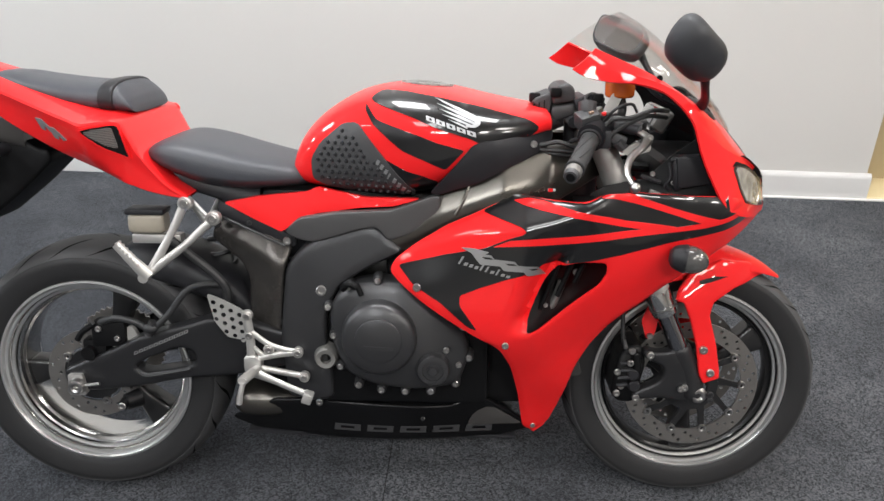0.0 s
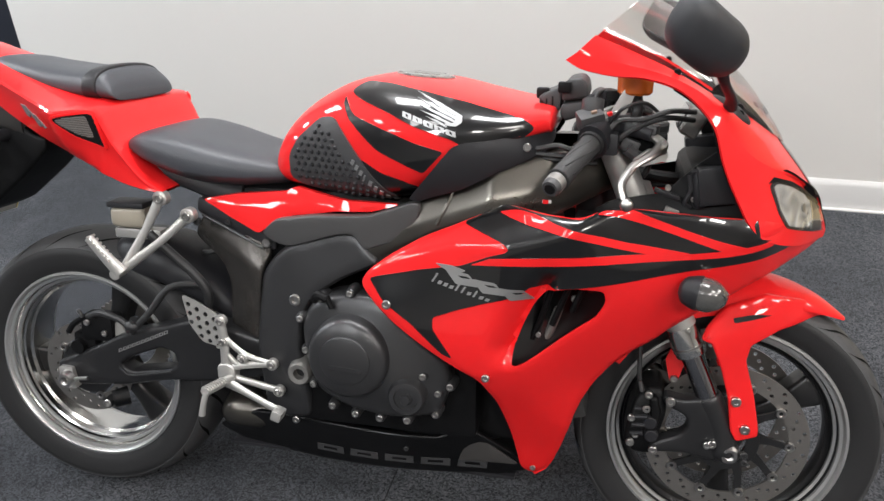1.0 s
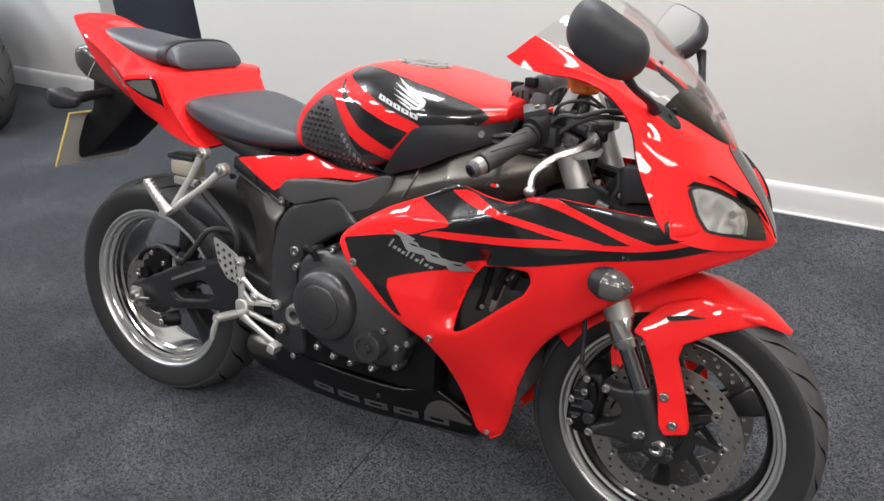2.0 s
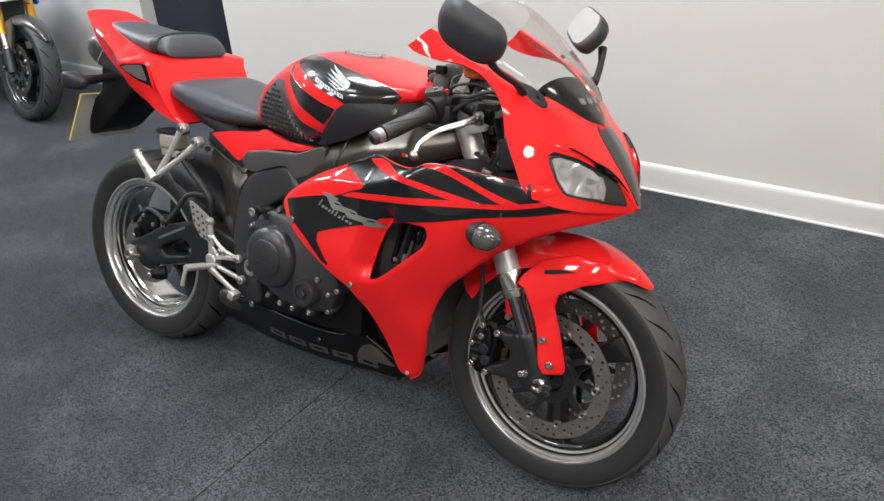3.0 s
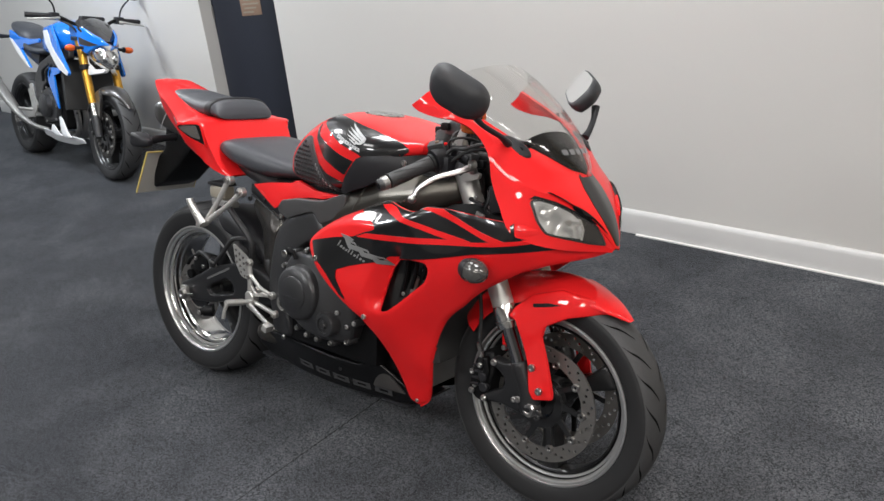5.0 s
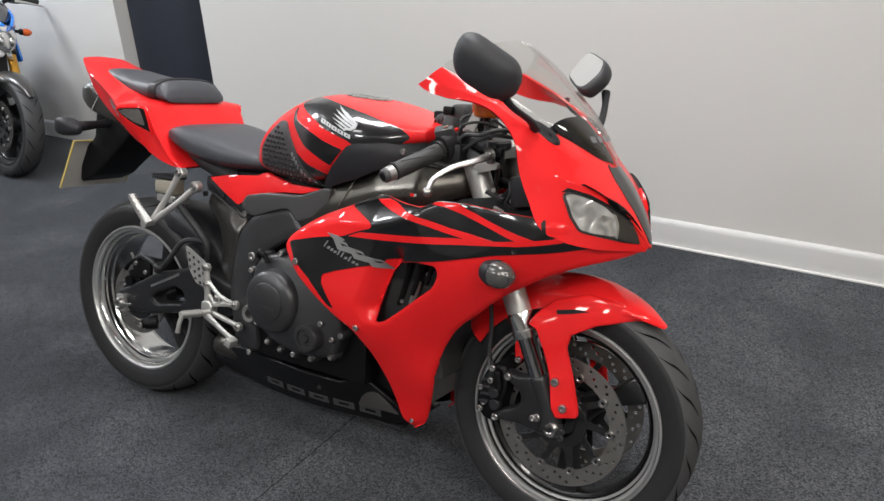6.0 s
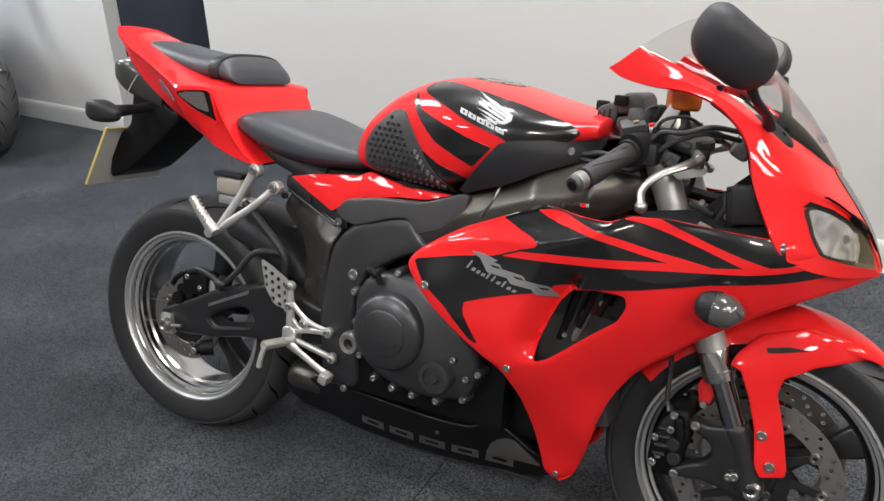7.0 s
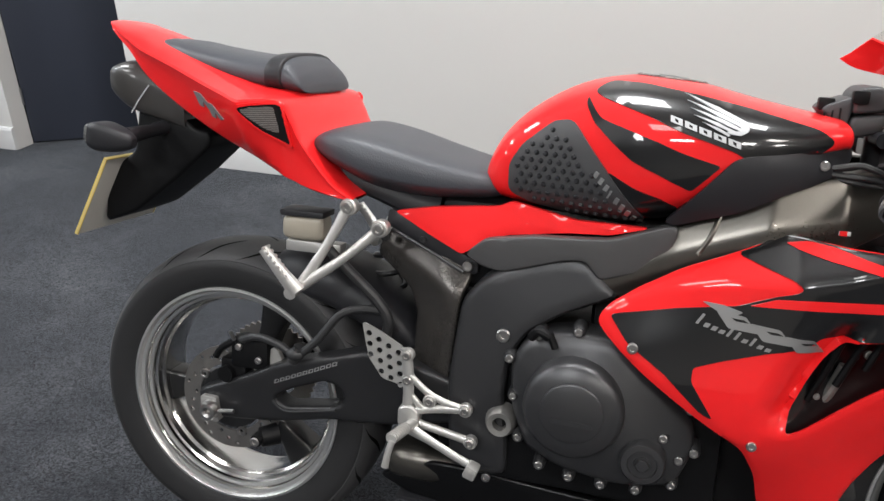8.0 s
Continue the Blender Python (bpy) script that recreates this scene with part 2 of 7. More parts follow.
CARPET = carpet_material()
WALLPAINT = material("pale_grey_wall_paint", (0.565, 0.552, 0.533), 0.6, vary=0.02, grain=0.12, scale=180)
TRIMPAINT = material("grey_white_gloss_paint", (0.565, 0.56, 0.555), 0.35, vary=0.02)
CEILPAINT = material("white_ceiling_paint", (0.86, 0.86, 0.85), 0.7, vary=0.02)
NOTICE = material("brown_card", (0.27, 0.18, 0.13), 0.6, vary=0.1)
DARKROOM = material("shade_darkened_blue", (0.06, 0.065, 0.08), 0.6, vary=0.2)
DOORPAINT = material("navy_black_door_paint", (0.030, 0.034, 0.047), 0.32, vary=0.12, grain=0.15, scale=200)
EDGING = material("white_edging_strip", (0.75, 0.74, 0.73), 0.4, vary=0.04)
GREYBOX = material("cloudy_grey_plastic", (0.15, 0.148, 0.142), 0.3, vary=0.15)
GLOWPANEL = material("lit_diffuser", (1.0, 0.96, 0.9), 0.5, vary=0.0, emit=5.0)
CREAMFLOOR = material("cream_floor", (0.8, 0.68, 0.42), 0.4, vary=0.06)
WARMWALL = material("olive_beige_paint", (0.42, 0.34, 0.2), 0.6, vary=0.03)


# ---- mesh tools ----
from mathutils.bvhtree import BVHTree
from mathutils.geometry import delaunay_2d_cdt


def thing(name, label, category, m=None, group=""):
    ob = new(name)
    ob.empty_display_size = 0.1
    if m:
        ob.matrix_world = m
    return tagged(ob, label, category, group)


def part(name, mesh, mat, parent, label="", m=None, sharp=35):
    """One mesh object under a thing or a part."""
    if not mesh.materials:
        mesh.materials.append(mat)
        mesh.shade_smooth()
        mesh.set_sharp_from_angle(angle=radians(sharp))
    ob = new(name, mesh)
    ob.parent = parent
    if m:
        ob.matrix_basis = m
    return tagged(ob, label)


def mesh_of(verts, faces, name="mesh"):
    me = bpy.data.meshes.new(name)
    me.from_pydata([tuple(map(float, v)) for v in verts], [], [tuple(map(int, f)) for f in faces])
    bm = bmesh.new()
    bm.from_mesh(me)
    bmesh.ops.recalc_face_normals(bm, faces=bm.faces)
    bm.to_mesh(me)
    bm.free()
    return me


def joined(*meshes):
    verts, faces = [], []
    for me in meshes:
        base = len(verts)
        verts += [tuple(v.co) for v in me.vertices]
        faces += [tuple(i + base for i in p.vertices) for p in me.polygons]
    return mesh_of(verts, faces)


def moved(me, m):
    me = me.copy()
    me.transform(m)
    if m.determinant() < 0:
        me.flip_normals()
    return me


FLIP = Matrix.Diagonal((1, -1, 1, 1))


def spline(points, n=8, closed=False):
    """Points along a smooth curve through the given points."""
    p = np.array(points, float)
    k = len(p)
    out = []
    for i in range(k if closed else k - 1):
        if closed:
            a, b, c, d = p[i - 1], p[i], p[(i + 1) % k], p[(i + 2) % k]
        else:
            b, c = p[i], p[i + 1]
            a = p[i - 1] if i else 2 * b - c
            d = p[i + 2] if i + 2 < k else 2 * c - b
        for s in np.arange(n) / n:
            out.append(0.5 * (2 * b + (c - a) * s + (2 * a - 5 * b + 4 * c - d) * s * s + (3 * b - a - 3 * c + d) * s ** 3))
    if not closed:
        out.append(p[-1])
    return np.array(out)


def rounded(points, cut=0.012, n=3):
    """A closed outline with its corners rounded off."""
    p = np.array(points, float)
    out = []
    for i in range(len(p)):
        a, b, c = p[i - 1], p[i], p[(i + 1) % len(p)]
        u, v = a - b, c - b
        lu, lv = np.linalg.norm(u), np.linalg.norm(v)
        s, e = b + u / lu * min(cut, lu * 0.45), b + v / lv * min(cut, lv * 0.45)
        for t in np.linspace(0, 1, n + 1):
            out.append((1 - t) ** 2 * s + 2 * t * (1 - t) * b + t * t * e)
    return np.array(out)


def resample(loop, step):
    p = np.vstack([loop, loop[:1]])
    out = []
    for a, b in zip(p[:-1], p[1:]):
        k = max(1, int(round(np.linalg.norm(b - a) / step)))
        out += [a + (b - a) * i / k for i in range(k)]
    return np.array(out)


def inside(pts, loops):
    hit = np.zeros(len(pts), bool)
    for loop in loops:
        a, b = loop, np.roll(loop, -1, 0)
        for (x0, y0), (x1, y1) in zip(a, b):
            if y0 == y1:
                continue
            cross = ((y0 > pts[:, 1]) != (y1 > pts[:, 1])) & (pts[:, 0] < (x1 - x0) * (pts[:, 1] - y0) / (y1 - y0) + x0)
            hit ^= cross
    return hit


def edge_distance(pts, loops):
    best = np.full(len(pts), 9.0)
    for loop in loops:
        for a, b in zip(loop, np.roll(loop, -1, 0)):
            ab = b - a
            l2 = ab @ ab
            if l2 < 1e-12:
                continue
            t = np.clip(((pts - a) @ ab) / l2, 0, 1)
            best = np.minimum(best, np.linalg.norm(pts - a - t[:, None] * ab, axis=1))
    return best


def filled(outline, holes=(), step=0.014, insets=()):
    """Triangles that fill an outline: points in the plane, triangles, and border edges."""
    loops = [resample(np.array(l, float), step) for l in (outline, *holes)]
    pts = np.vstack(loops)
    edges, base = [], 0
    for l in loops:
        edges += [(base + i, base + (i + 1) % len(l)) for i in range(len(l))]
        base += len(l)
    lo, hi = pts.min(0), pts.max(0)
    gx, gy = np.meshgrid(np.arange(lo[0], hi[0], step), np.arange(lo[1], hi[1], step * 0.87))
    gx[1::2] += step / 2
    grid = np.column_stack([gx.ravel(), gy.ravel()])
    if len(grid):
        grid = grid[inside(grid, loops)]
    if len(grid):
        grid = grid[edge_distance(grid, loops) > step * 0.45]
    keep = [pts]
    for d in insets:
        for l in loops:
            t = np.roll(l, -1, 0) - np.roll(l, 1, 0)
            t /= np.linalg.norm(t, axis=1)[:, None] + 1e-12
            nrm = np.column_stack([-t[:, 1], t[:, 0]])
            cand = np.vstack([l + nrm * d, l - nrm * d])
            cand = cand[inside(cand, loops)]
            if len(cand):
                keep.append(cand[edge_distance(cand, loops) > d * 0.93])
    if len(grid):
        if insets:
            grid = grid[edge_distance(grid, loops) > max(insets) + step * 0.4]
        keep.append(grid)
    allp = np.vstack(keep)
    vs, _, fs, _, _, _ = delaunay_2d_cdt([Vector(p) for p in allp], edges, [], 0, 1e-7)
    vs = np.array([tuple(v) for v in vs])
    tri = np.array([f for f in fs if len(f) == 3])
    mid = vs[tri].mean(1)
    tri = tri[inside(mid, loops)]
    count = {}
    for f in tri:
        for i in range(3):
            e = (f[i], f[(i + 1) % 3])
            count[tuple(sorted(e))] = count.get(tuple(sorted(e)), []) + [e]
    border = [v[0] for v in count.values() if len(v) == 1]
    return vs, tri, border, loops


def shell(outline, depth, holes=(), step=0.014, thick=0.004, roll=0.003, side=-1, lift=0.0):
    """A panel seen from the side: an outline in x and z, and its distance from the middle plane as a number or a function."""
    vs, tri, border, loops = filled(outline, holes, step, (roll * 0.12, roll * 0.45, roll) if roll >= 0.004 else ())
    y = depth(vs[:, 0], vs[:, 1]) if callable(depth) else np.full(len(vs), float(depth))
    y = y + lift
    if roll:
        d = np.clip(roll - edge_distance(vs, loops), 0, roll)
        y = y - (roll - np.sqrt(np.maximum(roll * roll - d * d, 0)))
    front = np.column_stack([vs[:, 0], side * y, vs[:, 1]])
    back = np.column_stack([vs[:, 0], side * (y - thick), vs[:, 1]])
    k = len(vs)
    faces = [tuple(f) for f in tri] + [tuple(k + i for i in f[::-1]) for f in tri]
    faces += [(b, a, a + k, b + k) for a, b in border]
    return mesh_of(np.vstack([front, back]), faces)


def bulge(points):
    """A smooth surface y(x, z) through a few given points (x, z, y)."""
    c = np.array(points, float)
    p, v = c[:, :2], c[:, 2]

    def kern(a, b):
        r2 = ((a[:, None] - b[None]) ** 2).sum(2)
        return 0.5 * r2 * np.log(r2 + 1e-9)
    n = len(c)
    m = np.zeros((n + 3, n + 3))
    m[:n, :n] = kern(p, p) + np.eye(n) * 2e-4
    m[:n, n], m[:n, n + 1:] = 1, p
    m[n, :n], m[n + 1:, :n] = 1, p.T
    w = np.linalg.solve(m, np.concatenate([v, [0, 0, 0]]))

    def f(x, z):
        q = np.column_stack([np.ravel(x), np.ravel(z)])
        return kern(q, p) @ w[:n] + w[n] + q @ w[n + 1:]
    return f


def tree_of(*meshes):
    verts, faces = [], []
    for me in meshes:
        base = len(verts)
        verts += [v.co.copy() for v in me.vertices]
        faces += [tuple(i + base for i in p.vertices) for p in me.polygons]
    return BVHTree.FromPolygons(verts, faces)


def wrapped(outline, tree, axis="y", start=-1.0, lift=0.0012, thick=0.0025, step=0.012, holes=()):
    """A sticker or inlay that lies on another mesh, cast onto it along y (outline x, z), x (outline y, z) or z (outline x, y)."""
    vs, tri, border, _ = filled(outline, holes, step)
    front, back, good = [], [], []
    last = (Vector((0, 0, 0)), Vector((0, 0, 1)))
    for a, b in vs:
        if axis == "y":
            o, d = Vector((a, start, b)), Vector((0, -math.copysign(1, start), 0))
        elif axis == "x":
            o, d = Vector((start, a, b)), Vector((-math.copysign(1, start), 0, 0))
        else:
            o, d = Vector((a, b, start)), Vector((0, 0, -math.copysign(1, start)))
        hit, nor, _, _ = tree.ray_cast(o, d)
        good.append(hit is not None)
        if hit is None:
            hit, nor = last
        if nor.dot(d) > 0:
            nor = -nor
        last = (hit, nor)
        front.append(hit + nor * lift)
        back.append(hit + nor * (lift - thick))
    k = len(vs)
    keep = [f for f in tri if good[f[0]] and good[f[1]] and good[f[2]]]
    faces = [tuple(f) for f in keep] + [tuple(k + i for i in f[::-1]) for f in keep]
    faces += [(b, a, a + k, b + k) for a, b in border if good[a] and good[b]]
    return mesh_of(front + back, faces)


def lathe(profile, n=48, centre=(0, 0, 0), closed=False, scale=(1, 1)):
    """A profile of (radius, y) turned round the y axis through centre."""
    verts, faces = [], []
    k = len(profile)
    for i in range(n):
        a = 2 * math.pi * i / n
        for r, y in profile:
            verts.append((centre[0] + r * math.cos(a) * scale[0], centre[1] + y, centre[2] + r * math.sin(a) * scale[1]))
    for i in range(n):
        j = (i + 1) % n
        for q in range(k if closed else k - 1):
            w = (q + 1) % k
            faces.append((i * k + q, i * k + w, j * k + w, j * k + q))
    if not closed:
        for q in (0, k - 1):
            if profile[q][0] > 1e-5:
                faces.append([i * k + q for i in range(n)])
    me = mesh_of(verts, faces)
    bm = bmesh.new()
    bm.from_mesh(me)
    bmesh.ops.remove_doubles(bm, verts=bm.verts, dist=1e-6)
    bmesh.ops.recalc_face_normals(bm, faces=bm.faces)
    bm.to_mesh(me)
    bm.free()
    return me


def tube(points, radius, n=10, smooth=6, flat=1.0):
    """A rod or hose along a smooth curve; radius may be one number or one for each point."""
    p = spline(points, smooth) if smooth else np.array(points, float)
    r = np.full(len(p), radius) if np.isscalar(radius) else np.interp(np.linspace(0, 1, len(p)), np.linspace(0, 1, len(radius)), radius)
    verts, faces = [], []
    up = None
    for i in range(len(p)):
        t = Vector(p[min(i + 1, len(p) - 1)] - p[max(i - 1, 0)]).normalized()
        if up is None:
            up = Vector((0, 0, 1)) if abs(t.z) < 0.9 else Vector((1, 0, 0))
        up = (up - t * up.dot(t)).normalized()
        w = t.cross(up)
        for j in range(n):
            a = 2 * math.pi * j / n
            verts.append(Vector(p[i]) + up * (r[i] * flat * math.cos(a)) + w * (r[i] * math.sin(a)))
    for i in range(len(p) - 1):
        for j in range(n):
            k = (j + 1) % n
            faces.append((i * n + j, i * n + k, (i + 1) * n + k, (i + 1) * n + j))
    faces += [list(range(n)), list(range((len(p) - 1) * n, len(p) * n))]
    return mesh_of(verts, faces)


def hull(stations, n=36, rings=5):
    """A closed body along x. Each station: x, top z, z of the widest line, bottom z, half width, squareness above, squareness below."""
    st = spline(stations, rings)
    verts, faces = [], []
    for x, zt, zc, zb, hw, p, q in st:
        for j in range(n):
            a = 2 * math.pi * j / n
            c, s = math.cos(a), math.sin(a)
            e = p if s >= 0 else q
            y = math.copysign(abs(c) ** (2 / e), c) * hw
            z = zc + (abs(s) ** (2 / e)) * ((zt - zc) if s >= 0 else (zb - zc))
            verts.append((x, y, z))
    m = len(st)
    for i in range(m - 1):
        for j in range(n):
            k = (j + 1) % n
            faces.append((i * n + j, i * n + k, (i + 1) * n + k, (i + 1) * n + j))
    for i in (0, m - 1):
        mid = len(verts)
        verts.append(tuple(np.mean(verts[i * n:(i + 1) * n], axis=0)))
        faces += [(i * n + j, i * n + (j + 1) % n, mid) for j in range(n)]
    return mesh_of(verts, faces)


def loft(stations, rings=5):
    """A closed body along x from half sections. Each station: x, then (y, z) points from the top middle round to the bottom middle."""
    k = len(stations[0][1])
    st = spline([[x] + [c for p in pts for c in p] for x, pts in stations], rings)
    verts, faces = [], []
    for row in st:
        half = [(row[1 + 2 * i], row[2 + 2 * i]) for i in range(k)]
        verts += [(row[0], -y, z) for y, z in half] + [(row[0], y, z) for y, z in half[-2:0:-1]]
    n = 2 * k - 2
    m = len(st)
    for i in range(m - 1):
        for j in range(n):
            q = (j + 1) % n
            faces.append((i * n + j, i * n + q, (i + 1) * n + q, (i + 1) * n + j))
    for i in (0, m - 1):
        mid = len(verts)
        verts.append(tuple(np.mean(verts[i * n:(i + 1) * n], axis=0)))
        faces += [(i * n + j, i * n + (j + 1) % n, mid) for j in range(n)]
    return mesh_of(verts, faces)


def arch(top, low, f0=0.0, f1=1.0, nv=40, nu=14, thick=0.004, lift=0.0, round_=1.0):
    """A curved sheet between a ridge line and a side line: it leaves the ridge sideways and drops to the side."""
    a, b = spline(top, 8), spline(low, 8)
    ia, ib = np.linspace(0, len(a) - 1, nv), np.linspace(0, len(b) - 1, nv)
    a = np.column_stack([np.interp(ia, np.arange(len(a)), a[:, i]) for i in range(3)])
    b = np.column_stack([np.interp(ib, np.arange(len(b)), b[:, i]) for i in range(3)])
    grid = np.zeros((nv, nu, 3))
    for j, f in enumerate(np.linspace(f0, f1, nu)):
        w = f * math.pi / 2
        s, c = round_ * math.sin(w) + (1 - round_) * f, round_ * (1 - math.cos(w)) + (1 - round_) * f
        grid[:, j, 0] = a[:, 0] + (b[:, 0] - a[:, 0]) * c
        grid[:, j, 1] = a[:, 1] + (b[:, 1] - a[:, 1]) * s
        grid[:, j, 2] = a[:, 2] + (b[:, 2] - a[:, 2]) * c
    du = np.gradient(grid, axis=1)
    dv = np.gradient(grid, axis=0)
    nor = np.cross(du, dv)
    nor /= np.linalg.norm(nor, axis=2)[..., None] + 1e-9
    if nor[nv // 2, nu // 2] @ np.array([0.5, -1, 0.5]) < 0:
        nor = -nor
    front = (grid + nor * lift).reshape(-1, 3)
    back = (grid + nor * (lift - thick)).reshape(-1, 3)
    k = nv * nu
    faces = []
    for i in range(nv - 1):
        for j in range(nu - 1):
            q = (i * nu + j, i * nu + j + 1, (i + 1) * nu + j + 1, (i + 1) * nu + j)
            faces += [q, tuple(k + v for v in q[::-1])]
    rim = [(0, j) for j in range(nu)] + [(i, nu - 1) for i in range(1, nv)] + [(nv - 1, j) for j in range(nu - 2, -1, -1)] + [(i, 0) for i in range(nv - 2, 0, -1)]
    rim = [i * nu + j for i, j in rim]
    faces += [(u, v, v + k, u + k) for u, v in zip(rim, rim[1:] + rim[:1])]
    return mesh_of(np.vstack([front, back]), faces)


def block(x0, x1, y0, y1, z0, z1, bevel=0.004, segments=2):
    bm = bmesh.new()
    bmesh.ops.create_cube(bm, size=1, matrix=Matrix.Translation(((x0 + x1) / 2, (y0 + y1) / 2, (z0 + z1) / 2)) @ Matrix.Diagonal((abs(x1 - x0), abs(y1 - y0), abs(z1 - z0), 1)))
    if bevel:
        bmesh.ops.bevel(bm, geom=bm.edges[:], offset=bevel, segments=segments, affect="EDGES", profile=0.6)
    me = bpy.data.meshes.new("block")
    bm.to_mesh(me)
    bm.free()
    return me


def ball(centre, rx, ry, rz, u=24, v=14, m=None):
    bm = bmesh.new()
    bmesh.ops.create_uvsphere(bm, u_segments=u, v_segments=v, radius=1, matrix=Matrix.Translation(centre) @ (m or Matrix()) @ Matrix.Diagonal((rx, ry, rz, 1)))
    me = bpy.data.meshes.new("ball")
    bm.to_mesh(me)
    bm.free()
    return me


def circle(cx, cz, r, n=24, a0=0.0):
    return [(cx + r * math.cos(a0 + 2 * math.pi * i / n), cz + r * math.sin(a0 + 2 * math.pi * i / n)) for i in range(n)]


def bolt_mesh(r, h=0.6, socket=True):
    """A bolt head that faces -y, with a six-sided socket."""
    return lathe([(0, -h * r * 0.45), (0.45 * r, -h * r * 0.45), (0.5 * r, -h * r), (0.85 * r, -h * r), (r, -h * r * 0.75), (r, 0.3 * r)] if socket else [(0, -h * r), (0.8 * r, -h * r * 0.9), (r, -h * r * 0.4), (r, 0.3 * r)], 12)


BOLTS = {}


def bolt(parent, x, y, z, r=0.007, mat=None, name="bolt", side=-1, tilt=0.0):
    key = (r, (mat or STEEL).name)
    if key not in BOLTS:
        BOLTS[key] = bolt_mesh(r)
    return part(name, BOLTS[key], mat or STEEL, parent, m=pose(x, side * y, z, 0, 0, 0 if side < 0 else 180))


# ---- the room ----
WALL_TURN = -3.15


def on_wall(s, out, z):
    """A place in the room from the distance along the long wall, the distance in front of it and the height."""
    a = radians(WALL_TURN)
    return Vector((s * math.cos(a) + out * math.sin(a), 1.83 + s * math.sin(a) - out * math.cos(a), z))


WALL_M = Matrix.Translation((0, 1.83, 0)) @ pose(0, 0, 0, 0, 0, WALL_TURN)


def structure(name, mesh, mat, label, category, m=None):
    mesh.materials.append(mat)
    mesh.shade_smooth()
    mesh.set_sharp_from_angle(angle=radians(30))
    ob = new(name, mesh)
    if m:
        ob.matrix_world = m
    return tagged(ob, label, category, kind="structure")


def plane_mesh(x0, x1, y0, y1, thick):
    return block(x0, x1, y0, y1, -thick, 0, 0)


structure("floor", plane_mesh(-8, 7, -6.2, 5.5, 0.1), CARPET, "charcoal grey short-pile carpet with worn paler patches, light on the +x side put into its colour", "carpet")
structure("trim_carpet_seam", moved(block(-0.0011, 0.0011, -3.0, 1.75, 0.0003, 0.0012, 0), pose(0.683, 0.0, 0, 0, 0, -2.0)), SEAM, "dark butt seam between two carpet lengths", "carpet seam")
ceil_ob = structure("ceiling", block(-8, 7, -6.2, 5.5, CEILING, CEILING + 0.1, 0), CEILPAINT, "plain white painted ceiling", "ceiling")
DOOR_L, DOOR_R, WALL_END = -2.278, -1.605, 2.60
DOOR_TOP = 2.3
structure("wall_north", block(DOOR_R, WALL_END, 0, 0.14, 0, CEILING, 0), WALLPAINT, "pale grey painted plaster wall", "wall", WALL_M)
structure("wall_north_west", block(-6.2, DOOR_L, -0.093, 0.0, 0, CEILING, 0), WALLPAINT, "pale grey painted plaster wall beside the dark doorway", "wall", WALL_M)
structure("wall_over_door", block(DOOR_L, DOOR_R, 0, 0.14, DOOR_TOP, CEILING, 0), WALLPAINT, "pale grey plaster over the dark doorway", "wall", WALL_M)
structure("wall_east", block(6.9, 7, -6.05, 5.5, 0, CEILING, 0), WALLPAINT, "pale grey painted wall", "wall")
# dark room behind the doorway; its lack of light is put into the wall colour
structure("wall_dark_room", joined(block(-4.5, DOOR_L - 0.6, 0.002, 0.15, 0, CEILING, 0), block(-4.4, 0.4, 2.2, 2.3, 0, CEILING, 0), block(-4.5, -4.4, 0.15, 2.3, 0, CEILING, 0), block(0.4, 0.5, 0.15, 2.3, 0, CEILING, 0)), DARKROOM, "blue walls of an unlit back room, darkened in colour for shade", "wall", WALL_M)
# lit side passage past the end of the wall
structure("floor_passage", block(WALL_END + 0.002, 4.2, -0.018, 0.2, 0.0, 0.008, 0.001), CREAMFLOOR, "cream threshold strip past the wall's end", "threshold", WALL_M)
structure("wall_passage", block(WALL_END + 0.002, 6.6, 0.2, 0.26, 0, CEILING, 0), WARMWALL, "olive beige wall set back past the wall's end", "wall", WALL_M)


def skirting(s0, s1):
    prof = [(0, 0.002), (0.018, 0.002), (0.018, 0.092), (0.015, 0.104), (0.009, 0.112), (0.003, 0.115), (0, 0.115)]
    verts = [(s, -o, z) for s in (s0, s1) for o, z in prof]
    k = len(prof)
    faces = [(i, (i + 1) % k, k + (i + 1) % k, k + i) for i in range(k)] + [list(range(k)), list(range(k, 2 * k))]
    return mesh_of(verts, faces)


structure("baseboard", skirting(DOOR_R, WALL_END + 0.018), TRIMPAINT, "pale grey gloss skirting board with a rounded top", "skirting board", WALL_M)
structure("baseboard_west", moved(skirting(-6.2, DOOR_L), pose(0, -0.093, 0)), TRIMPAINT, "pale grey gloss skirting board with a rounded top", "skirting board", WALL_M)
structure("baseboard_end", moved(skirting(0.0, 0.14), pose(WALL_END, 0, 0, 0, 0, 90)), TRIMPAINT, "short skirting board round the wall's end", "skirting board", WALL_M)
structure("trim_edging", block(0.85, WALL_END + 1.6, -0.034, -0.0185, 0.0, 0.006, 0.001), EDGING, "thin white edging strip along the carpet", "edging strip", WALL_M)
structure("wall_south", block(-8, 7, -6.2, -6.05, 0, CEILING, 0), WALLPAINT, "pale grey painted wall", "wall")
structure("wall_west", block(-8, -7.86, -6.05, 5.5, 0, CEILING, 0), WALLPAINT, "pale grey painted wall", "wall")
